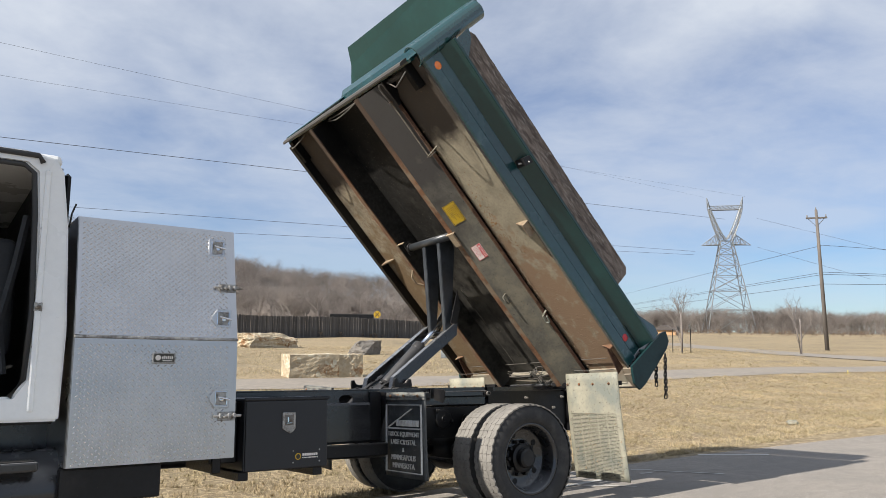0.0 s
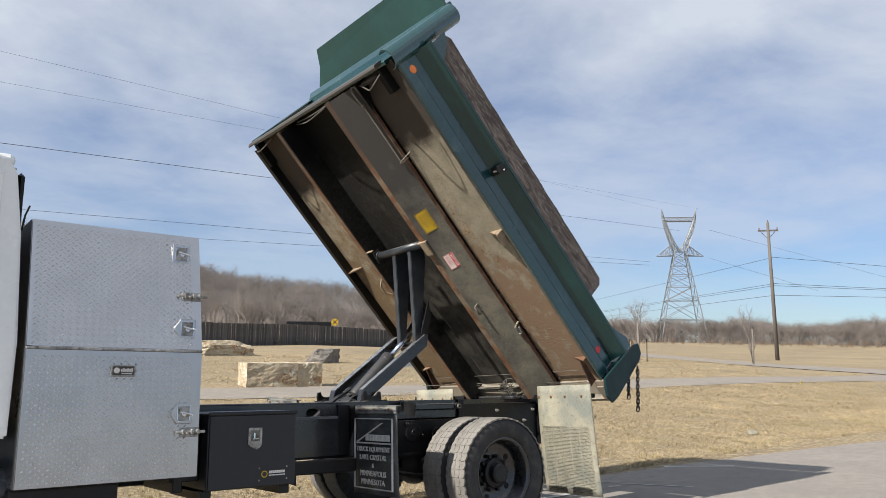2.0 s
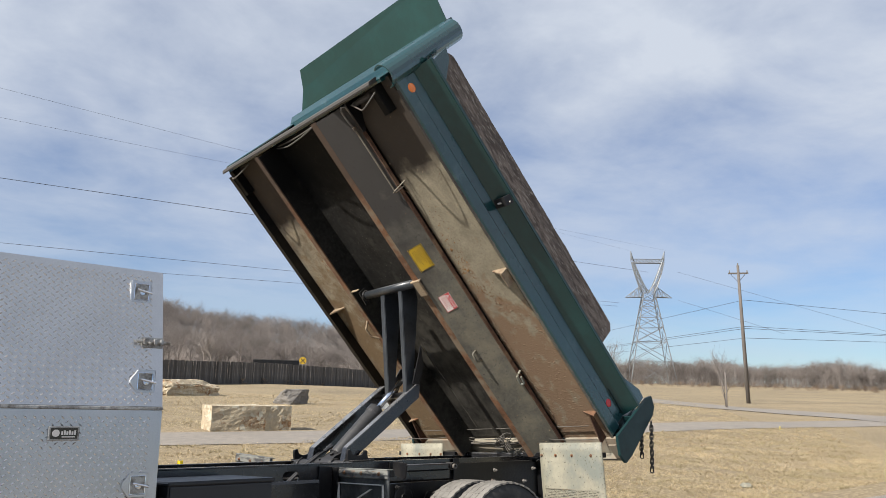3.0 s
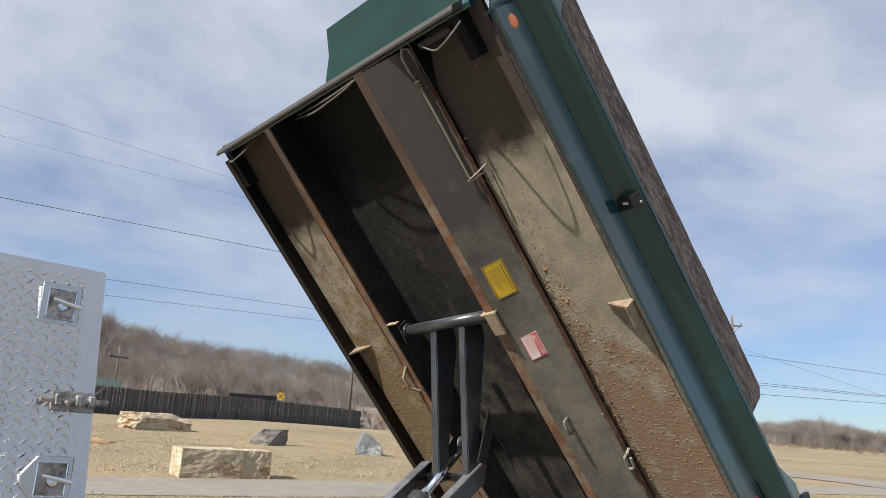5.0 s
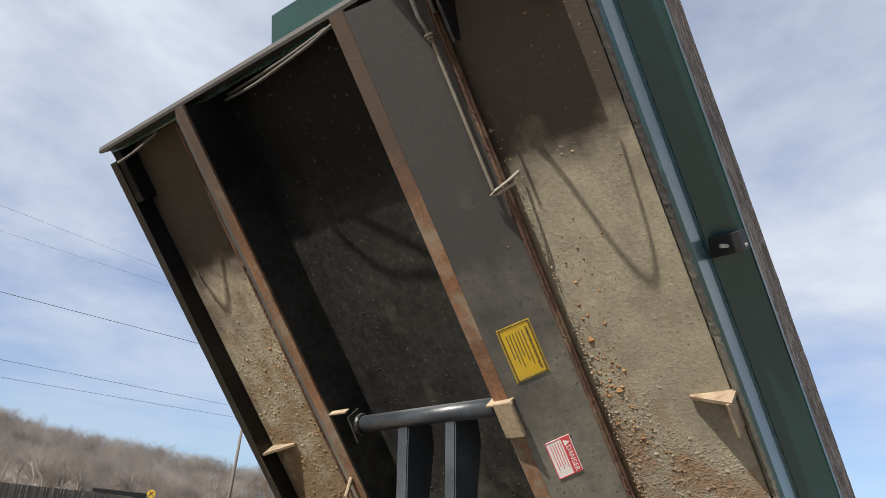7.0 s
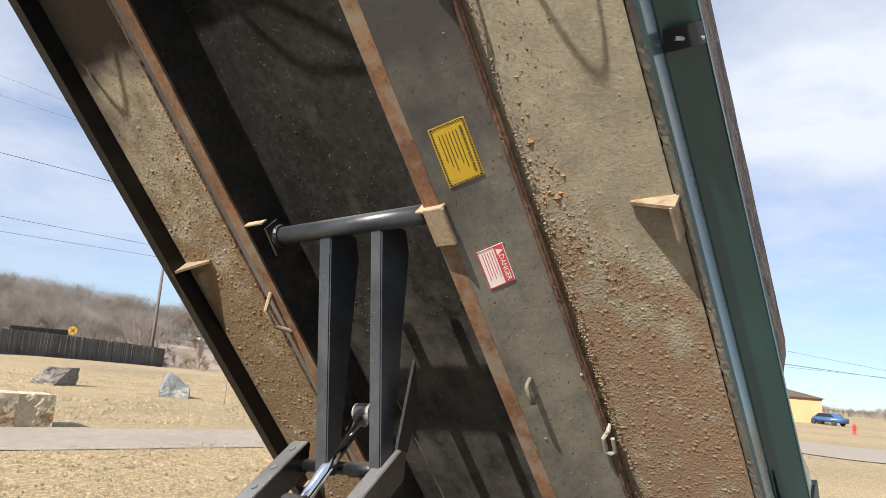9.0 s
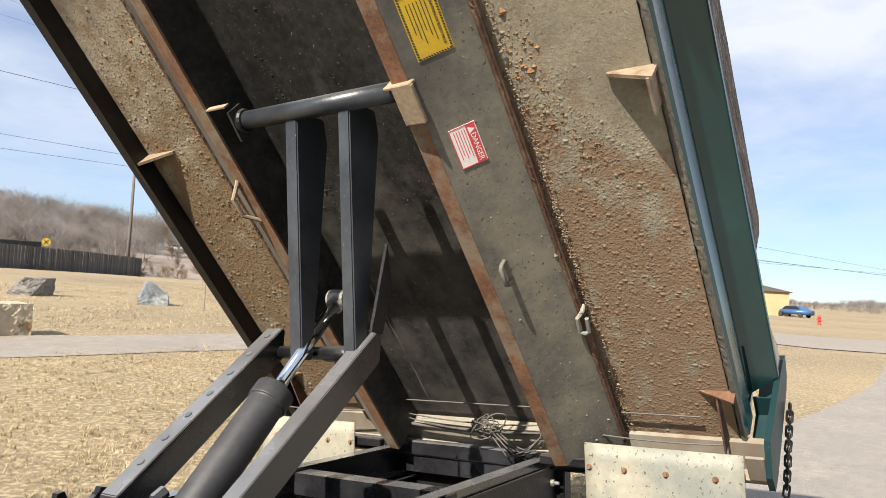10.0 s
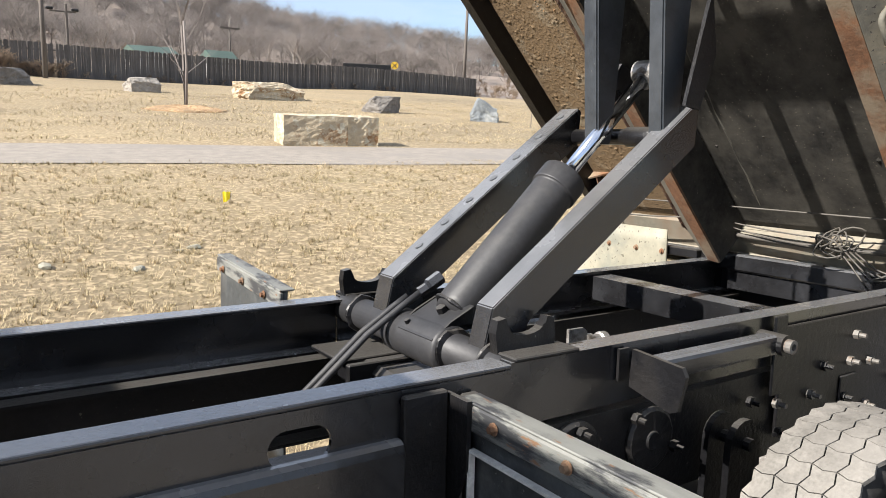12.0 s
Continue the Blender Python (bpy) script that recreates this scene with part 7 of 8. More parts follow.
def latch(x, z, pointed, parent, y):
    """A recessed T-handle latch with its bolted plate."""
    bm = bmesh.new()
    w, h = 0.055, 0.060
    pts = [(x - w, z - h), (x + w, z - h), (x + w, z + h), (x - w, z + h)]
    if pointed:
        pts = [(x - w * 0.7, z - h), (x + w, z - h), (x + w, z + h), (x - w * 0.7, z + h), (x - w * 1.35, z + 0.012), (x - w * 1.35, z - 0.012)]
    prism(bm, pts, y - 0.008, y, "y")
    bmesh.ops.bevel(bm, geom=bm.edges[:], offset=0.003, segments=1, affect="EDGES")
    pl_ = part("latch", bm, ALU, parent, "bright steel T-handle latch")
    # duller plate, not sunk in: the recess's shade put into its colour
    bm = bmesh.new()
    bar(bm, (x - 0.034, y - 0.0095, z - 0.042), (x + 0.038, y - 0.0075, z + 0.042), 0.0)
    part("recess", bm, STEEL, pl_, "duller steel plate for the shaded latch recess")
    bm = bmesh.new()
    for lo, hi in (((x - 0.038, z - 0.046), (x + 0.042, z - 0.041)), ((x - 0.038, z + 0.041), (x + 0.042, z + 0.046)), ((x - 0.038, z - 0.041), (x - 0.033, z + 0.041)), ((x + 0.037, z - 0.041), (x + 0.042, z + 0.041))):
        bar(bm, (lo[0], y - 0.0135, lo[1]), (hi[0], y - 0.008, hi[1]), 0.002)
    part("bezel", bm, CHROME, pl_)
    bm = bmesh.new()
    lathe(bm, [(0.0, y - 0.024), (0.012, y - 0.023), (0.016, y - 0.016), (0.016, y - 0.0095)], 18, "y")
    for v in bm.verts:
        v.co += Vector((x + 0.004, 0, z - 0.006))
    pipe(bm, [(x - 0.026, y - 0.026, z + 0.010), (x + 0.050, y - 0.032, z - 0.008)], [0.0055, 0.0068], 10)
    part("handle", bm, CHROME, pl_)
    return pl_


def sloped(z):
    return -1.200 + (z - 1.37) * 0.19


latch(BX1 - 0.125, 1.985, False, upper, sloped(1.985) - 0.004)
latch(BX1 - 0.100, 1.500, True, upper, sloped(1.50) - 0.004)
latch(BX1 - 0.105, 0.985, True, lower, -1.203)
for z, yy, par in ((1.71, sloped(1.71) - 0.004, upper), (0.875, -1.203, lower)):
    bm = bmesh.new()
    bar(bm, (BX1 - 0.120, yy - 0.005, z - 0.030), (BX1 - 0.004, yy, z + 0.026), 0.003)
    bolt = part("slide_bolt", bm, STEEL, par, "zinc-plated slide bolt")
    bm = bmesh.new()
    pipe(bm, [(BX1 - 0.15, yy - 0.014, z), (BX1 + 0.03, yy - 0.014, z)], 0.009, 10)
    pipe(bm, [(BX1 - 0.085, yy - 0.014, z), (BX1 - 0.085, yy - 0.045, z - 0.012)], 0.006, 8)
    for xx in (-0.105, -0.05, -0.015):
        bar(bm, (BX1 + xx - 0.010, yy - 0.026, z - 0.016), (BX1 + xx + 0.010, yy - 0.002, z + 0.016), 0.004)
    part("bolt_bar", bm, STEEL, bolt)
bm = bmesh.new()
bar(bm, (-3.045, -1.212, 1.205), (-2.905, -1.202, 1.272), 0.003)
plate = part("name_plate", bm, STEEL, lower, "small black maker's plate in a steel frame")
bm = bmesh.new()
bar(bm, (-3.035, -1.2135, 1.213), (-2.915, -1.2115, 1.264))
part("plate_face", bm, INK, plate)
bm = bmesh.new()
lathe(bm, [(0.0, -1.2145), (0.017, -1.2145), (0.017, -1.213)], 16, "y")
bmesh.ops.translate(bm, verts=bm.verts, vec=(-3.012, 0, 1.240))
for k in range(6):
    bar(bm, (-2.988 + 0.0115 * k, -1.2145, 1.232), (-2.980 + 0.0115 * k, -1.213, 1.249 + 0.004 * (k % 2)))
bar(bm, (-2.985, -1.2145, 1.220), (-2.925, -1.213, 1.225))
part("plate_mark", bm, DECAL_WHITE, plate)

# ---- black underbody box ----
bb = thing("underbody_toolbox", TRUCK, "black powder-coated steel toolbox hung under the frame", "toolbox")
bm = bmesh.new()
bar(bm, (-2.405, -1.09, 0.500), (-1.795, -0.50, 0.975), 0.010, seg=2)
part("body", bm, BOX_BLACK, bb)
bm = bmesh.new()
bar(bm, (-2.400, -1.112, 0.505), (-1.800, -1.092, 0.962), 0.008, seg=2)
door = part("door", bm, BOX_BLACK, bb)
bm = bmesh.new()
bar(bm, (-2.415, -1.118, 0.962), (-1.785, -0.50, 0.986), 0.008)
part("rain_lip", bm, BOX_BLACK, bb)
bm = bmesh.new()
bar(bm, (-2.595, -0.98, 0.56), (-2.41, -0.45, 0.96), 0.006)
part("hanger", bm, BLACK, bb)
for xa, xb in ((-2.425, -2.355), (-1.885, -1.815)):
    bm = bmesh.new()
    bar(bm, (xa, -1.06, 0.445), (xb, -0.50, 0.499), 0.004)
    part("hanger_angle", bm, BLACK, bb)
bm = bmesh.new()
prism(bm, [(-2.143, 0.775), (-2.115, 0.755), (-2.087, 0.740), (-2.059, 0.755), (-2.047, 0.775), (-2.047, 0.882), (-2.143, 0.882)], -1.122, -1.112, "y")
bmesh.ops.bevel(bm, geom=bm.edges[:], offset=0.003, segments=1, affect="EDGES")
lt = part("latch", bm, STEEL, door, "bright steel paddle latch")
# darker plate stands in for the shade of the paddle recess
bm = bmesh.new()
bar(bm, (-2.126, -1.1240, 0.795), (-2.064, -1.1215, 0.865))
part("recess", bm, BARE, lt)
bm = bmesh.new()
bar(bm, (-2.118, -1.135, 0.806), (-2.075, -1.122, 0.816), 0.003)
bar(bm, (-2.110, -1.132, 0.812), (-2.098, -1.122, 0.852), 0.003)
part("handle", bm, CHROME, lt)
bm = bmesh.new()
lathe(bm, [(0.0, -1.1140), (0.022, -1.1140), (0.022, -1.1125)], 20, "y")
bmesh.ops.translate(bm, verts=bm.verts, vec=(-2.022, 0, 0.583))
part("emblem", bm, YELLOW, door, "round yellow and black emblem")
bm = bmesh.new()
lathe(bm, [(0.0, -1.1148), (0.016, -1.1148), (0.016, -1.1140)], 20, "y")
bmesh.ops.translate(bm, verts=bm.verts, vec=(-2.022, 0, 0.583))
part("emblem_centre", bm, INK, door)
bm = bmesh.new()
for k in range(8):
    bar(bm, (-1.990 + 0.0145 * k, -1.1140, 0.585), (-1.979 + 0.0145 * k, -1.1125, 0.602))
for k in range(12):
    bar(bm, (-1.990 + 0.0098 * k, -1.1140, 0.570), (-1.983 + 0.0098 * k, -1.1125, 0.577))
part("maker_mark", bm, DECAL_WHITE, door)
for xx in (-2.058, -1.862):
    for zz in (0.545, 0.622):
        bm = bmesh.new()
        lathe(bm, [(0.0, -1.1155), (0.005, -1.1150), (0.006, -1.1125)], 10, "y")
        bmesh.ops.translate(bm, verts=bm.verts, vec=(xx, 0, zz))
        part("rivet", bm, STEEL, door)

# ---- cab ----
cab = thing("truck_cab", TRUCK, "white truck cab with its door open on a dark interior", "truck cab")
CX1, CX0 = -3.545, -5.3
YC = -1.12


def cab_side(y, thick, out):
    """Side skin with the door opening cut out, as an outline bridged to the opening."""
    bm = bmesh.new()
    outer = [(CX1 + 0.015, 0.875), (CX1 + 0.025, 1.4), (CX1 - 0.005, 2.0), (CX1 - 0.05, 2.36), (CX1 - 0.10, 2.44), (-3.80, 2.47), (-4.6, 2.47), (-5.0, 2.30), (CX0, 1.8), (CX0, 0.875)]
    inner = [(-3.78, 1.02), (-3.715, 1.12), (-3.70, 1.5), (-3.725, 2.1), (-3.745, 2.34), (-3.80, 2.385), (-4.55, 2.385), (-4.85, 2.20), (-5.05, 1.7), (-5.05, 0.99)]
    for yy, flip in ((y, False), (y + thick, True)):
        a = [bm.verts.new((p[0], yy, p[1])) for p in outer]
        b = [bm.verts.new((p[0], yy, p[1])) for p in inner]
        n = len(a)
        for i in range(n):
            bm.faces.new((a[i], a[(i + 1) % n], b[(i + 1) % n], b[i]))
        if not flip:
            a0, b0 = a, b
    for i in range(n):
        bm.faces.new((a0[i], a0[(i + 1) % n], a[(i + 1) % n], a[i]))
        bm.faces.new((b0[i], b0[(i + 1) % n], b[(i + 1) % n], b[i]))
    bmesh.ops.recalc_face_normals(bm, faces=bm.faces[:])
    return bm


sb = cab_side(YC, 0.06, -1)
bmesh.ops.bevel(sb, geom=[e for e in sb.edges if len(e.link_faces) == 2 and e.calc_face_angle(0) > 0.6], offset=0.014, segments=2, affect="EDGES")
part("side_panel", sb, WHITE, cab)
bm = bmesh.new()
bar(bm, (-3.70, YC - 0.012, 0.93), (-3.665, YC + 0.02, 2.36), 0.010, seg=2)
part("pillar_trim", bm, WHITE, cab)
bm = bmesh.new()
seal = [(-3.78, 1.02), (-3.715, 1.12), (-3.70, 1.5), (-3.725, 2.1), (-3.745, 2.34), (-3.80, 2.385), (-4.55, 2.385)]
pipe(bm, [(p[0] - 0.012, YC + 0.01, p[1] - 0.005) for p in seal], 0.016, 8)
part("door_seal", bm, DARK_WIRE, cab, "black rubber door seal", True)
bm = bmesh.new()
pipe(bm, [(-5.2, YC - 0.006, 2.33), (-4.9, YC - 0.006, 2.425), (-4.4, YC - 0.006, 2.448), (-3.74, YC - 0.006, 2.442), (-3.715, YC - 0.006, 2.40)], 0.017, 8)
part("drip_rail", bm, DARK_WIRE, cab, "black rubber drip rail", True)
# rear wall coloured black for the shade in the gap behind the cab
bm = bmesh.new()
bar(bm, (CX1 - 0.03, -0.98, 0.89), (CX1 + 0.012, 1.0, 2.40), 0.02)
part("back_wall", bm, BLACK, cab, "rear wall of the cab coloured black for its shade")
bm = bmesh.new()
bar(bm, (CX0, YC + 0.03, 2.40), (CX1 - 0.06, 1.06, 2.475), 0.03, seg=2)
part("roof", bm, WHITE, cab)
# floor, far side, bulkhead and lining carry the cab's inner shade as near-black
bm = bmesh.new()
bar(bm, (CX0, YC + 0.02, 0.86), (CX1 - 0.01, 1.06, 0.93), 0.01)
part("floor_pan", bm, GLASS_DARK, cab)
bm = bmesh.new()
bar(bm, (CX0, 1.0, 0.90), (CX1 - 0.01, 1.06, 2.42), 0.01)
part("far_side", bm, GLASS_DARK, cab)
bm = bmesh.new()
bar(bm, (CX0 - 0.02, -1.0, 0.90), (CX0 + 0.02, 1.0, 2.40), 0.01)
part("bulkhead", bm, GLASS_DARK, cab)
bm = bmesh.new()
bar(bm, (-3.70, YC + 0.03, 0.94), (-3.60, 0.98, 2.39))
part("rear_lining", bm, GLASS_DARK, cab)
bm = bmesh.new()
bar(bm, (-4.35, -0.85, 1.05), (-3.86, -0.25, 1.32), 0.06, seg=3)
part("seat_cushion", bm, SEAT, cab, smooth=True)
bm = bmesh.new()
bar(bm, (-3.98, -0.85, 1.25), (-3.78, -0.25, 1.98), 0.06, seg=3)
part("seat_back", bm, SEAT, cab, smooth=True)
bm = bmesh.new()
pipe(bm, [(-3.76, -0.96, 2.10), (-3.80, -0.95, 1.80), (-3.86, -0.93, 1.45), (-3.82, -0.95, 1.15)], 0.022, 4)
part("seat_belt", bm, SEAT, cab)
bm = bmesh.new()
bar(bm, (-3.705, YC - 0.012, 1.505), (-3.66, YC + 0.004, 1.56), 0.004)
pipe(bm, [(-3.70, YC - 0.02, 1.53), (-3.67, YC - 0.02, 1.53)], 0.012, 8)
part("striker", bm, STEEL, cab)
bm = bmesh.new()
for xx, zz in ((-3.69, 2.0), (-3.685, 1.44), (-3.69, 1.30)):
    lathe(bm, [(0.0, -0.004), (0.012, -0.004), (0.012, 0.0)], 12, "y")
    bmesh.ops.translate(bm, verts=bm.verts[-36:], vec=(xx, YC - 0.001, zz))
part("plug", bm, DARK_WIRE, cab)
bm = bmesh.new()
bar(bm, (-5.0, -1.15, 0.60), (-3.62, -0.95, 0.655), 0.012, seg=2)
part("cab_step", bm, BLACK_SAT, cab, "black ribbed running board")
bm = bmesh.new()
for k in range(3):
    bar(bm, (-5.0, -1.14 + 0.05 * k, 0.652), (-3.64, -1.115 + 0.05 * k, 0.664), 0.004)
part("step_ribs", bm, BLACK, cab)
bm = bmesh.new()
pipe(bm, [(-3.53, -0.98, 2.05), (-3.52, -1.0, 2.14), (-3.50, -1.0, 2.20)], 0.006, 6)
part("antenna_clip", bm, DARK_WIRE, cab)

# ---- chains and loose cable at the tail ----


def chain(top, links, label):
    """A hanging chain of oval links."""
    ch = thing("chain", Matrix.Translation(top), label, "chain", "tailgate chains")
    me_ = None
    for k in range(links):
        if me_ is None:
            bm = bmesh.new()
            pts = [Vector((0.0105 * math.cos(2 * math.pi * q / 12), 0, (0.012 * (1 if math.sin(2 * math.pi * q / 12) > 0 else -1)) + 0.0105 * math.sin(2 * math.pi * q / 12))) for q in range(12)]
            rings = []
            for q, p in enumerate(pts):
                d = (pts[(q + 1) % 12] - pts[q - 1]).normalized()
                u = Vector((0, 1, 0))
                v = d.cross(u)
                rings.append([bm.verts.new(p + 0.0042 * (math.cos(2 * math.pi * e / 6) * u + math.sin(2 * math.pi * e / 6) * v)) for e in range(6)])
            for q in range(12):
                for e in range(6):
                    bm.faces.new((rings[q][e], rings[q][(e + 1) % 6], rings[(q + 1) % 12][(e + 1) % 6], rings[(q + 1) % 12][e]))
            bmesh.ops.recalc_face_normals(bm, faces=bm.faces[:])
            ob = part("link", bm, BLACK, ch, smooth=True)
            me_ = ob.data
        else:
            ob = new("link", me_)
            ob.parent = ch
        ob.matrix_basis = pose(0.002 * math.sin(k), 0, -0.020 - 0.033 * k, 0, 3 * math.sin(k * 2.1), 90 * (k % 2) + 20)
        ob.scale = (1.25, 1.25, 1.25)
    return ch


tail_top = BED @ Vector((0.06, YN - 0.12, 2.0))
chain(tail_top, 12, "dark steel chain hanging from the tailgate")
chain(tail_top + Vector((-0.07, 0.05, -0.02)), 8, "short dark steel chain hanging from the tailgate")
loom = thing("wiring_loom", TRUCK, "tangled pale wires tied at the rear hinge", "cable")
rngw = random.Random(6)
bm = bmesh.new()
pipe(bm, sag((1.10, 0.37, 1.150), (1.10, -0.46, 1.150), 0.012, 10), 0.010, 10)
part("conduit", bm, WIRE, loom, "dusty conduit along the hinge", True)
for k in range(2):
    bm = bmesh.new()
    pipe(bm, sag((1.075, 0.36, 1.205 - 0.02 * k), (1.075, -0.46, 1.195 - 0.03 * k), 0.022 + 0.012 * k, 12), 0.0035, 6)
    part("wire", bm, WIRE, loom, smooth=True)
for k in range(6):
    cy, cz, ra, rb = -0.15 + rngw.uniform(-0.05, 0.05), 1.165 + rngw.uniform(-0.03, 0.035), rngw.uniform(0.03, 0.075), rngw.uniform(0.02, 0.045)
    tilt, ph = rngw.uniform(-0.8, 0.8), rngw.uniform(0, 6.28)
    pts = []
    for q in range(15):
        a = ph + q * 0.5
        u, w = ra * math.cos(a), rb * math.sin(a) * (1 + 0.3 * math.sin(a * 2 + k))
        pts.append(Vector((1.045 + 0.025 * math.sin(a + k), cy + u * math.cos(tilt) - w * math.sin(tilt), cz + u * math.sin(tilt) + w * math.cos(tilt))))
    bm = bmesh.new()
    pipe(bm, pts, 0.0036, 6)
    part("wire", bm, WIRE, loom, smooth=True)
for k in range(4):
    pts = [Vector((1.05, -0.16 - 0.02 * k, 1.14)), Vector((1.03, -0.22 - 0.03 * k, 1.09)), Vector((1.02, -0.27 - 0.035 * k, 1.04 + 0.012 * k)), Vector((1.05, -0.34 - 0.03 * k, 1.05 + 0.03 * k)), Vector((1.08, -0.42, 1.09 + 0.022 * k))]
    fine_pts = [a.lerp(b, q / 3) for a, b in zip(pts, pts[1:]) for q in range(3)] + [pts[-1]]
    bm = bmesh.new()
    pipe(bm, fine_pts, 0.0035, 6)
    part("wire", bm, WIRE, loom, smooth=True)
for ya, yb, zz in ((-0.55, -1.25, 1.175), (0.45, 1.2, 1.2)):
    bm = bmesh.new()
    pipe(bm, sag((1.02, ya, zz + 0.02), (1.02, yb, zz), 0.015, 8), 0.0038, 6)
    part("wire", bm, WIRE, loom)

# ---- far things ----


def house(at, w, d, h, wall, label, turn=0.0, roofh=1.6):
    hx, hy = at
    ho = thing("house", pose(hx, hy, ground_z(hx, hy), 0, 0, turn), label, "house", "far houses")
    bm = bmesh.new()
    bar(bm, (-w / 2, -d / 2, 0), (w / 2, d / 2, h))
    part("wall", bm, wall, ho)
    bm = bmesh.new()
    prism(bm, [(-d / 2 - 0.4, h - 0.1), (d / 2 + 0.4, h - 0.1), (0, h + roofh)], -w / 2 - 0.4, w / 2 + 0.4, "x")
    part("roof", bm, ROOF, ho)
    for k in range(3):
        bm = bmesh.new()
        bar(bm, (-w / 3 + k * w / 3 - 0.5, -d / 2 - 0.03, 1.0), (-w / 3 + k * w / 3 + 0.5, -d / 2 + 0.02, 2.2))
        part("window", bm, GLASS_DARK, ho)
    return ho


house((108, 16.8), 9, 8, 3.2, SIDING, "low tan building with a dark roof across the side road", 10, 0.8)
house((150, 118), 6, 6, 1.3, SIDING, "small reddish-brown house half hidden in the far trees", 30, 1.2)
house((75, 118), 9, 7, 4.0, GREY_SIDING, "pale house among bare trees on the hillside", 20)


def sedan(at, turn, paint, label, lift=0.0):
    cx, cy = at
    c = thing("parked_car", pose(cx, cy, ground_z(cx, cy) + lift, 0, 0, turn), label, "car", "parked cars")
    bm = bmesh.new()
    prism(bm, [(-2.3, 0.35), (2.3, 0.35), (2.35, 0.75), (1.3, 0.95), (0.7, 1.42), (-1.0, 1.45), (-1.7, 1.0), (-2.3, 0.95)], -0.85, 0.85, "y")
    bmesh.ops.bevel(bm, geom=bm.edges[:], offset=0.06, segments=2, affect="EDGES")
    part("body", bm, paint, c, smooth=True)
    bm = bmesh.new()
    prism(bm, [(1.1, 0.98), (0.65, 1.36), (-0.95, 1.38), (-1.5, 1.02)], -0.87, 0.87, "y")
    part("glass", bm, GLASS_DARK, c)
    for wx in (-1.45, 1.45):
        for wy in (-0.8, 0.8):
            bm = bmesh.new()
            lathe(bm, [(0.0, -0.1), (0.32, -0.1), (0.33, 0.0), (0.32, 0.1), (0.0, 0.1)], 18, "y")
            bmesh.ops.translate(bm, verts=bm.verts, vec=(wx, wy, 0.33))
            part("wheel", bm, RUBBER, c)
    return c


sedan((104, 11.4), 60, BLUE_PAINT, "blue car parked by the tan building")
for hd, dd, mt_, lb_ in ((51.6, 150, WHITE, "white car parked beyond the end of the fence"), (50.4, 152, ROOF, "dark car parked beyond the end of the fence")):
    car_x, car_y = dd * math.cos(radians(hd)), dd * math.sin(radians(hd))
    sedan((car_x, car_y), 130, mt_, lb_, slope_z(hd, dd) - ground_z(car_x, car_y))
hyx, hyy = 74.0, 5.6
hy_ = thing("fire_hydrant", pose(hyx, hyy, ground_z(hyx, hyy)), "red fire hydrant on the verge across the side road", "hydrant")
bm = bmesh.new()
lathe(bm, [(0.0, 0.0), (0.19, 0.0), (0.19, 0.08), (0.13, 0.10), (0.13, 0.62), (0.17, 0.64), (0.17, 0.70), (0.12, 0.80), (0.04, 0.88), (0.0, 0.88)], 18, "z")
part("barrel", bm, HYDRANT_RED, hy_, smooth=True)
bm = bmesh.new()
pipe(bm, [(0, -0.24, 0.50), (0, 0.24, 0.50)], 0.07, 12)
pipe(bm, [(0, 0, 0.46), (-0.26, 0, 0.46)], 0.085, 12)
part("outlets", bm, HYDRANT_RED, hy_)
# low green-roofed shed and a yard light behind the fence
def shed(at, w, d, h, turn):
    hx, hy = at
    sd = thing("shed", pose(hx, hy, ground_z(hx, hy), 0, 0, turn), "low shed with a green metal roof behind the fence", "shed")
    bm = bmesh.new()
    bar(bm, (-w / 2, -d / 2, 0), (w / 2, d / 2, h))
    part("wall", bm, GREY_SIDING, sd)
    bm = bmesh.new()
    prism(bm, [(-d / 2 - 0.3, h - 0.05), (d / 2 + 0.3, h - 0.05), (0, h + 0.55)], -w / 2 - 0.3, w / 2 + 0.3, "x")
    part("roof", bm, GREEN_ROOF, sd)


shed((11.7, 56.9), 2.6, 2.6, 1.75, 10)
shed((16.9, 57.6), 1.6, 1.6, 1.85, 10)
ylx, yly = 6.5, 57.8
yl_ = thing("yard_light", pose(ylx, yly, ground_z(ylx, yly), 0, 0, 15), "dark pole with two floodlights behind the fence", "lamp post")
bm = bmesh.new()
pipe(bm, [(0, 0, 0), (0, 0, 4.6)], 0.09, 8)
part("post", bm, POLE_WOOD, yl_)
bm = bmesh.new()
bar(bm, (-1.1, -0.04, 4.05), (0.65, 0.04, 4.15))
part("arm", bm, POLE_WOOD, yl_)
for xx in (-1.1, 0.6):
    bm = bmesh.new()
    bar(bm, (xx - 0.22, -0.15, 4.16), (xx + 0.22, 0.15, 4.36), 0.05)
    part("floodlight", bm, BLACK, yl_)
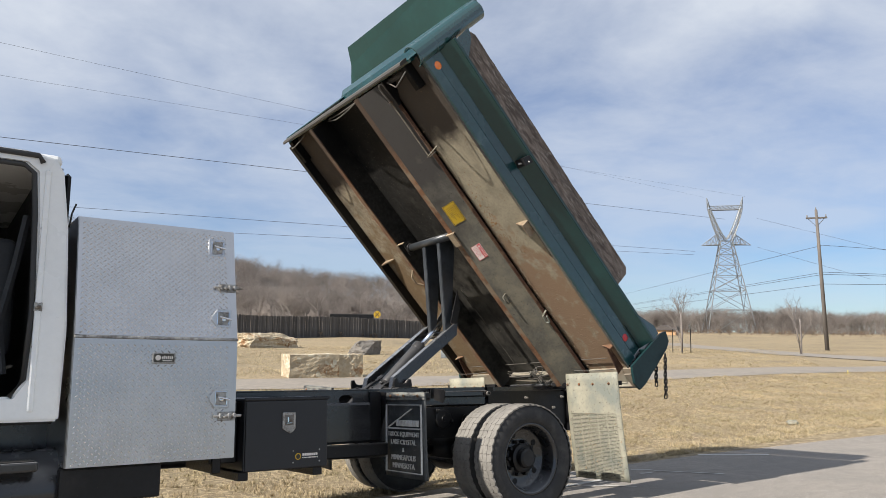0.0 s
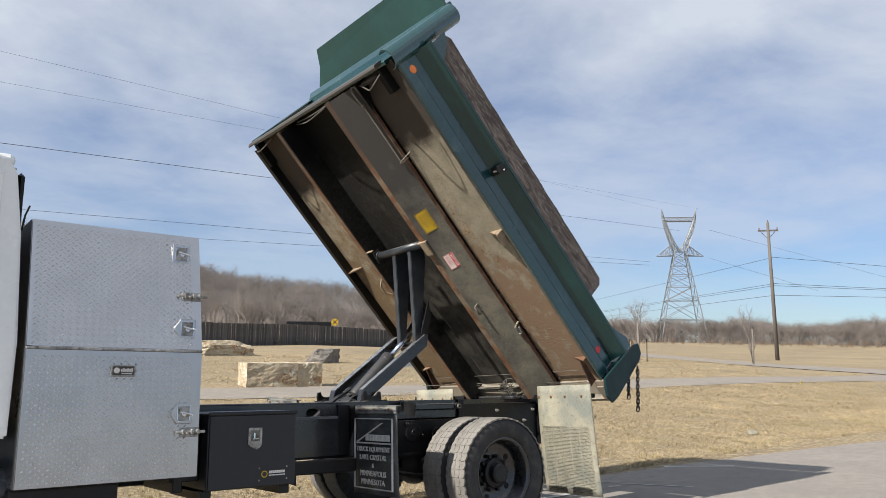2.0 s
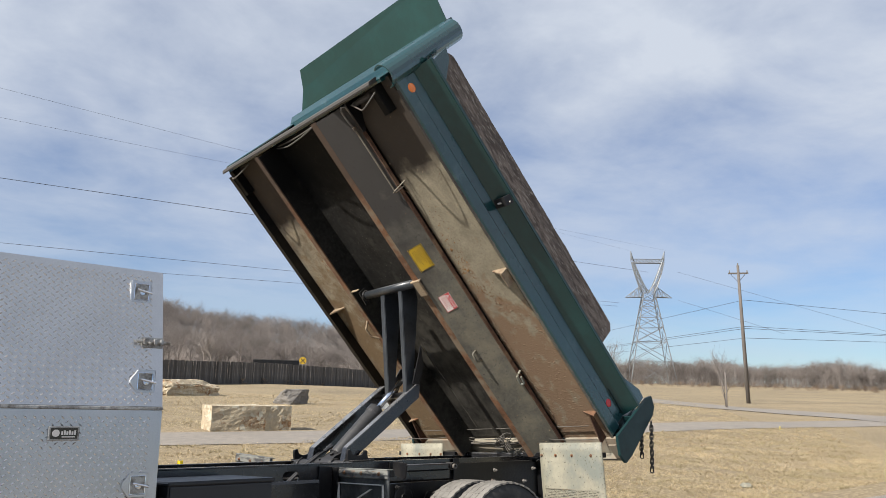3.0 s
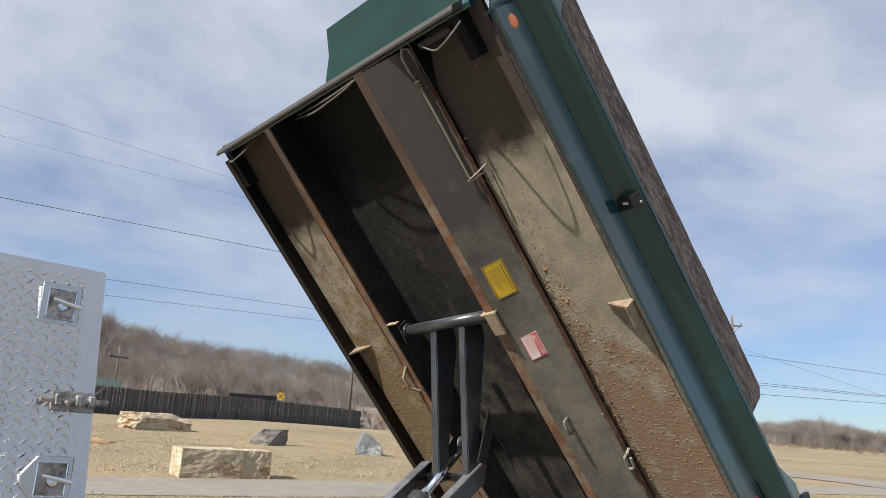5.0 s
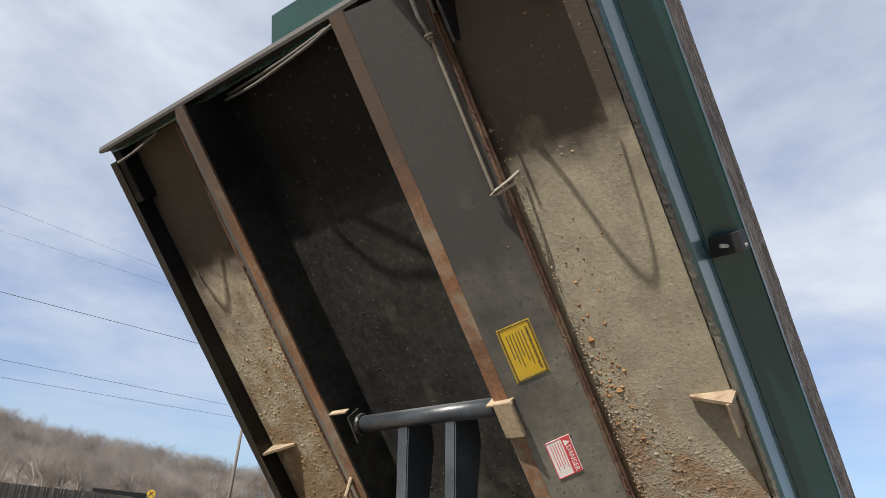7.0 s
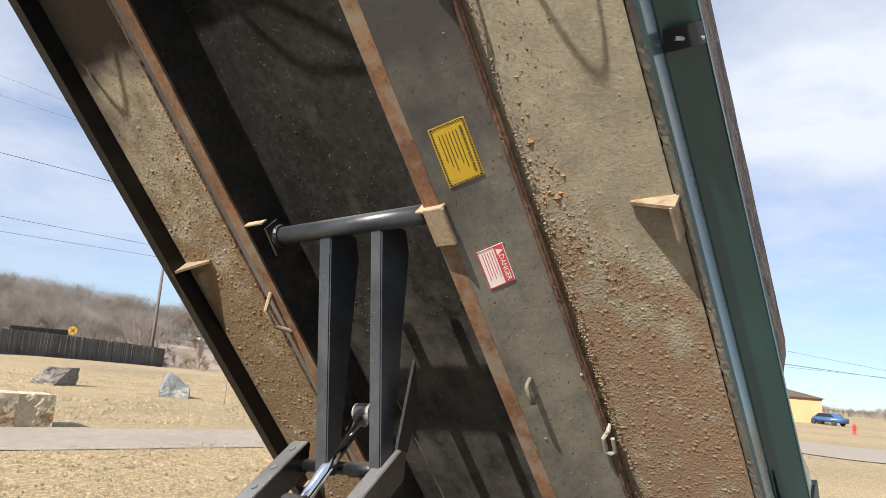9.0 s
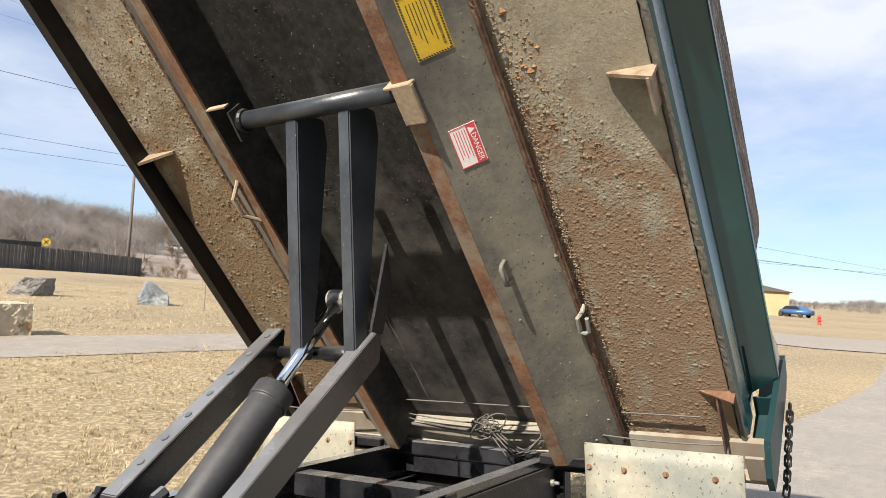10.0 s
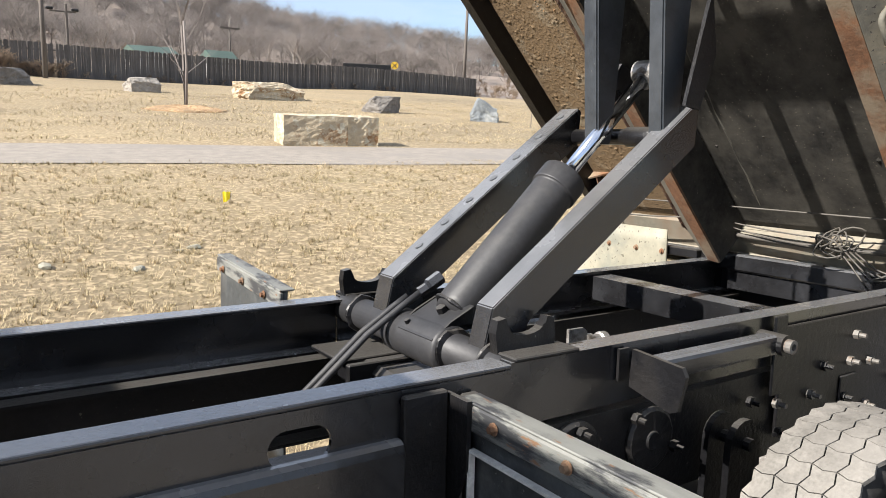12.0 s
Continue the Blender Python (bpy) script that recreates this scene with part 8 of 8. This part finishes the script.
# black flat rail wagons and a crossing sign behind the fence
for k in range(3):
    hd = radians(62.95 - 1.08 * k)
    wx, wy = -2.1 + 79.0 * math.cos(hd), -1.8 + 79.0 * math.sin(hd)
    wz = ground_z(wx, wy)
    wg = thing("rail_wagon", pose(wx, wy, wz, 0, 0, -28), "low black rail wagon showing above the fence", "rail wagon", "rail wagons")
    bm = bmesh.new()
    bar(bm, (-0.86, -1.2, 0.7), (0.86, 1.2, 3.34 - wz), 0.05)
    bar(bm, (-0.98, -0.2, 0.75), (0.98, 0.2, 1.0), 0.02)
    for ax in (-0.6, 0.6):
        pipe(bm, [(ax, -0.75, 0.42), (ax, 0.75, 0.42)], 0.44, 14)
    part("body", bm, BLACK, wg)
sx, sy = 40.1, 70.9
sz = ground_z(sx, sy)
sg = thing("crossing_sign", pose(sx, sy, sz, 0, 0, 60), "round yellow warning sign with a black cross", "road sign")
bm = bmesh.new()
pipe(bm, [(0, 0, 0), (0, 0, 3.5 - sz)], 0.035, 8)
part("post", bm, STEEL, sg)
face = pose(-0.05, 0, 3.44 - sz, 90, 0, -90)
bm = bmesh.new()
bmesh.ops.create_cone(bm, cap_ends=True, segments=24, radius1=0.40, radius2=0.40, depth=0.01)
part("disc", bm, YELLOW, sg, m=face)
bm = bmesh.new()
for a in (45, -45):
    bar(bm, (-0.33, -0.05, 0), (0.33, 0.05, 0.01), 0, pose(0, 0, 0.008 + 0.001 * (a > 0), 0, 0, a))
part("cross", bm, INK, sg, m=face)

# ---- one truck: every assembly becomes a part of it ----
truck = thing("dump_truck", TRUCK, "white-cabbed dump truck parked with its green body raised", "truck")


def assemble(root, name, main, label=""):
    """Turns an assembly into one part of the truck, whose own mesh is its main piece."""
    pieces = list(root.children_recursive)
    core = [o for o in pieces if o.name.split(".")[0] == main][0]
    ob = new(name, core.data)
    ob.parent = truck
    ob.matrix_basis = TRUCK.inverted() @ root.matrix_basis
    for o in pieces:
        if o is not core:
            o.parent = ob
    tagged(ob, label or root["label"])
    bpy.data.objects.remove(core)
    bpy.data.objects.remove(root)
    return ob


wheels = [o for o in scene.objects if o.name.startswith("truck_wheel")]
flaps = [o for o in scene.objects if o.name.split(".")[0] == "mudflap"]
for w_ in wheels:
    assemble(w_, "wheel", "tyre")
for f_ in flaps:
    assemble(f_, "mud_guard_flap", "flap")
assemble(chassis, "chassis", "frame_rail")
assemble(hoist, "hoist", "base_tube")
assemble(bed, "tipping_body", "headboard")
assemble(box, "toolbox", "body")
assemble(bb, "underbody_toolbox", "body")
assemble(cab, "cab", "side_panel")
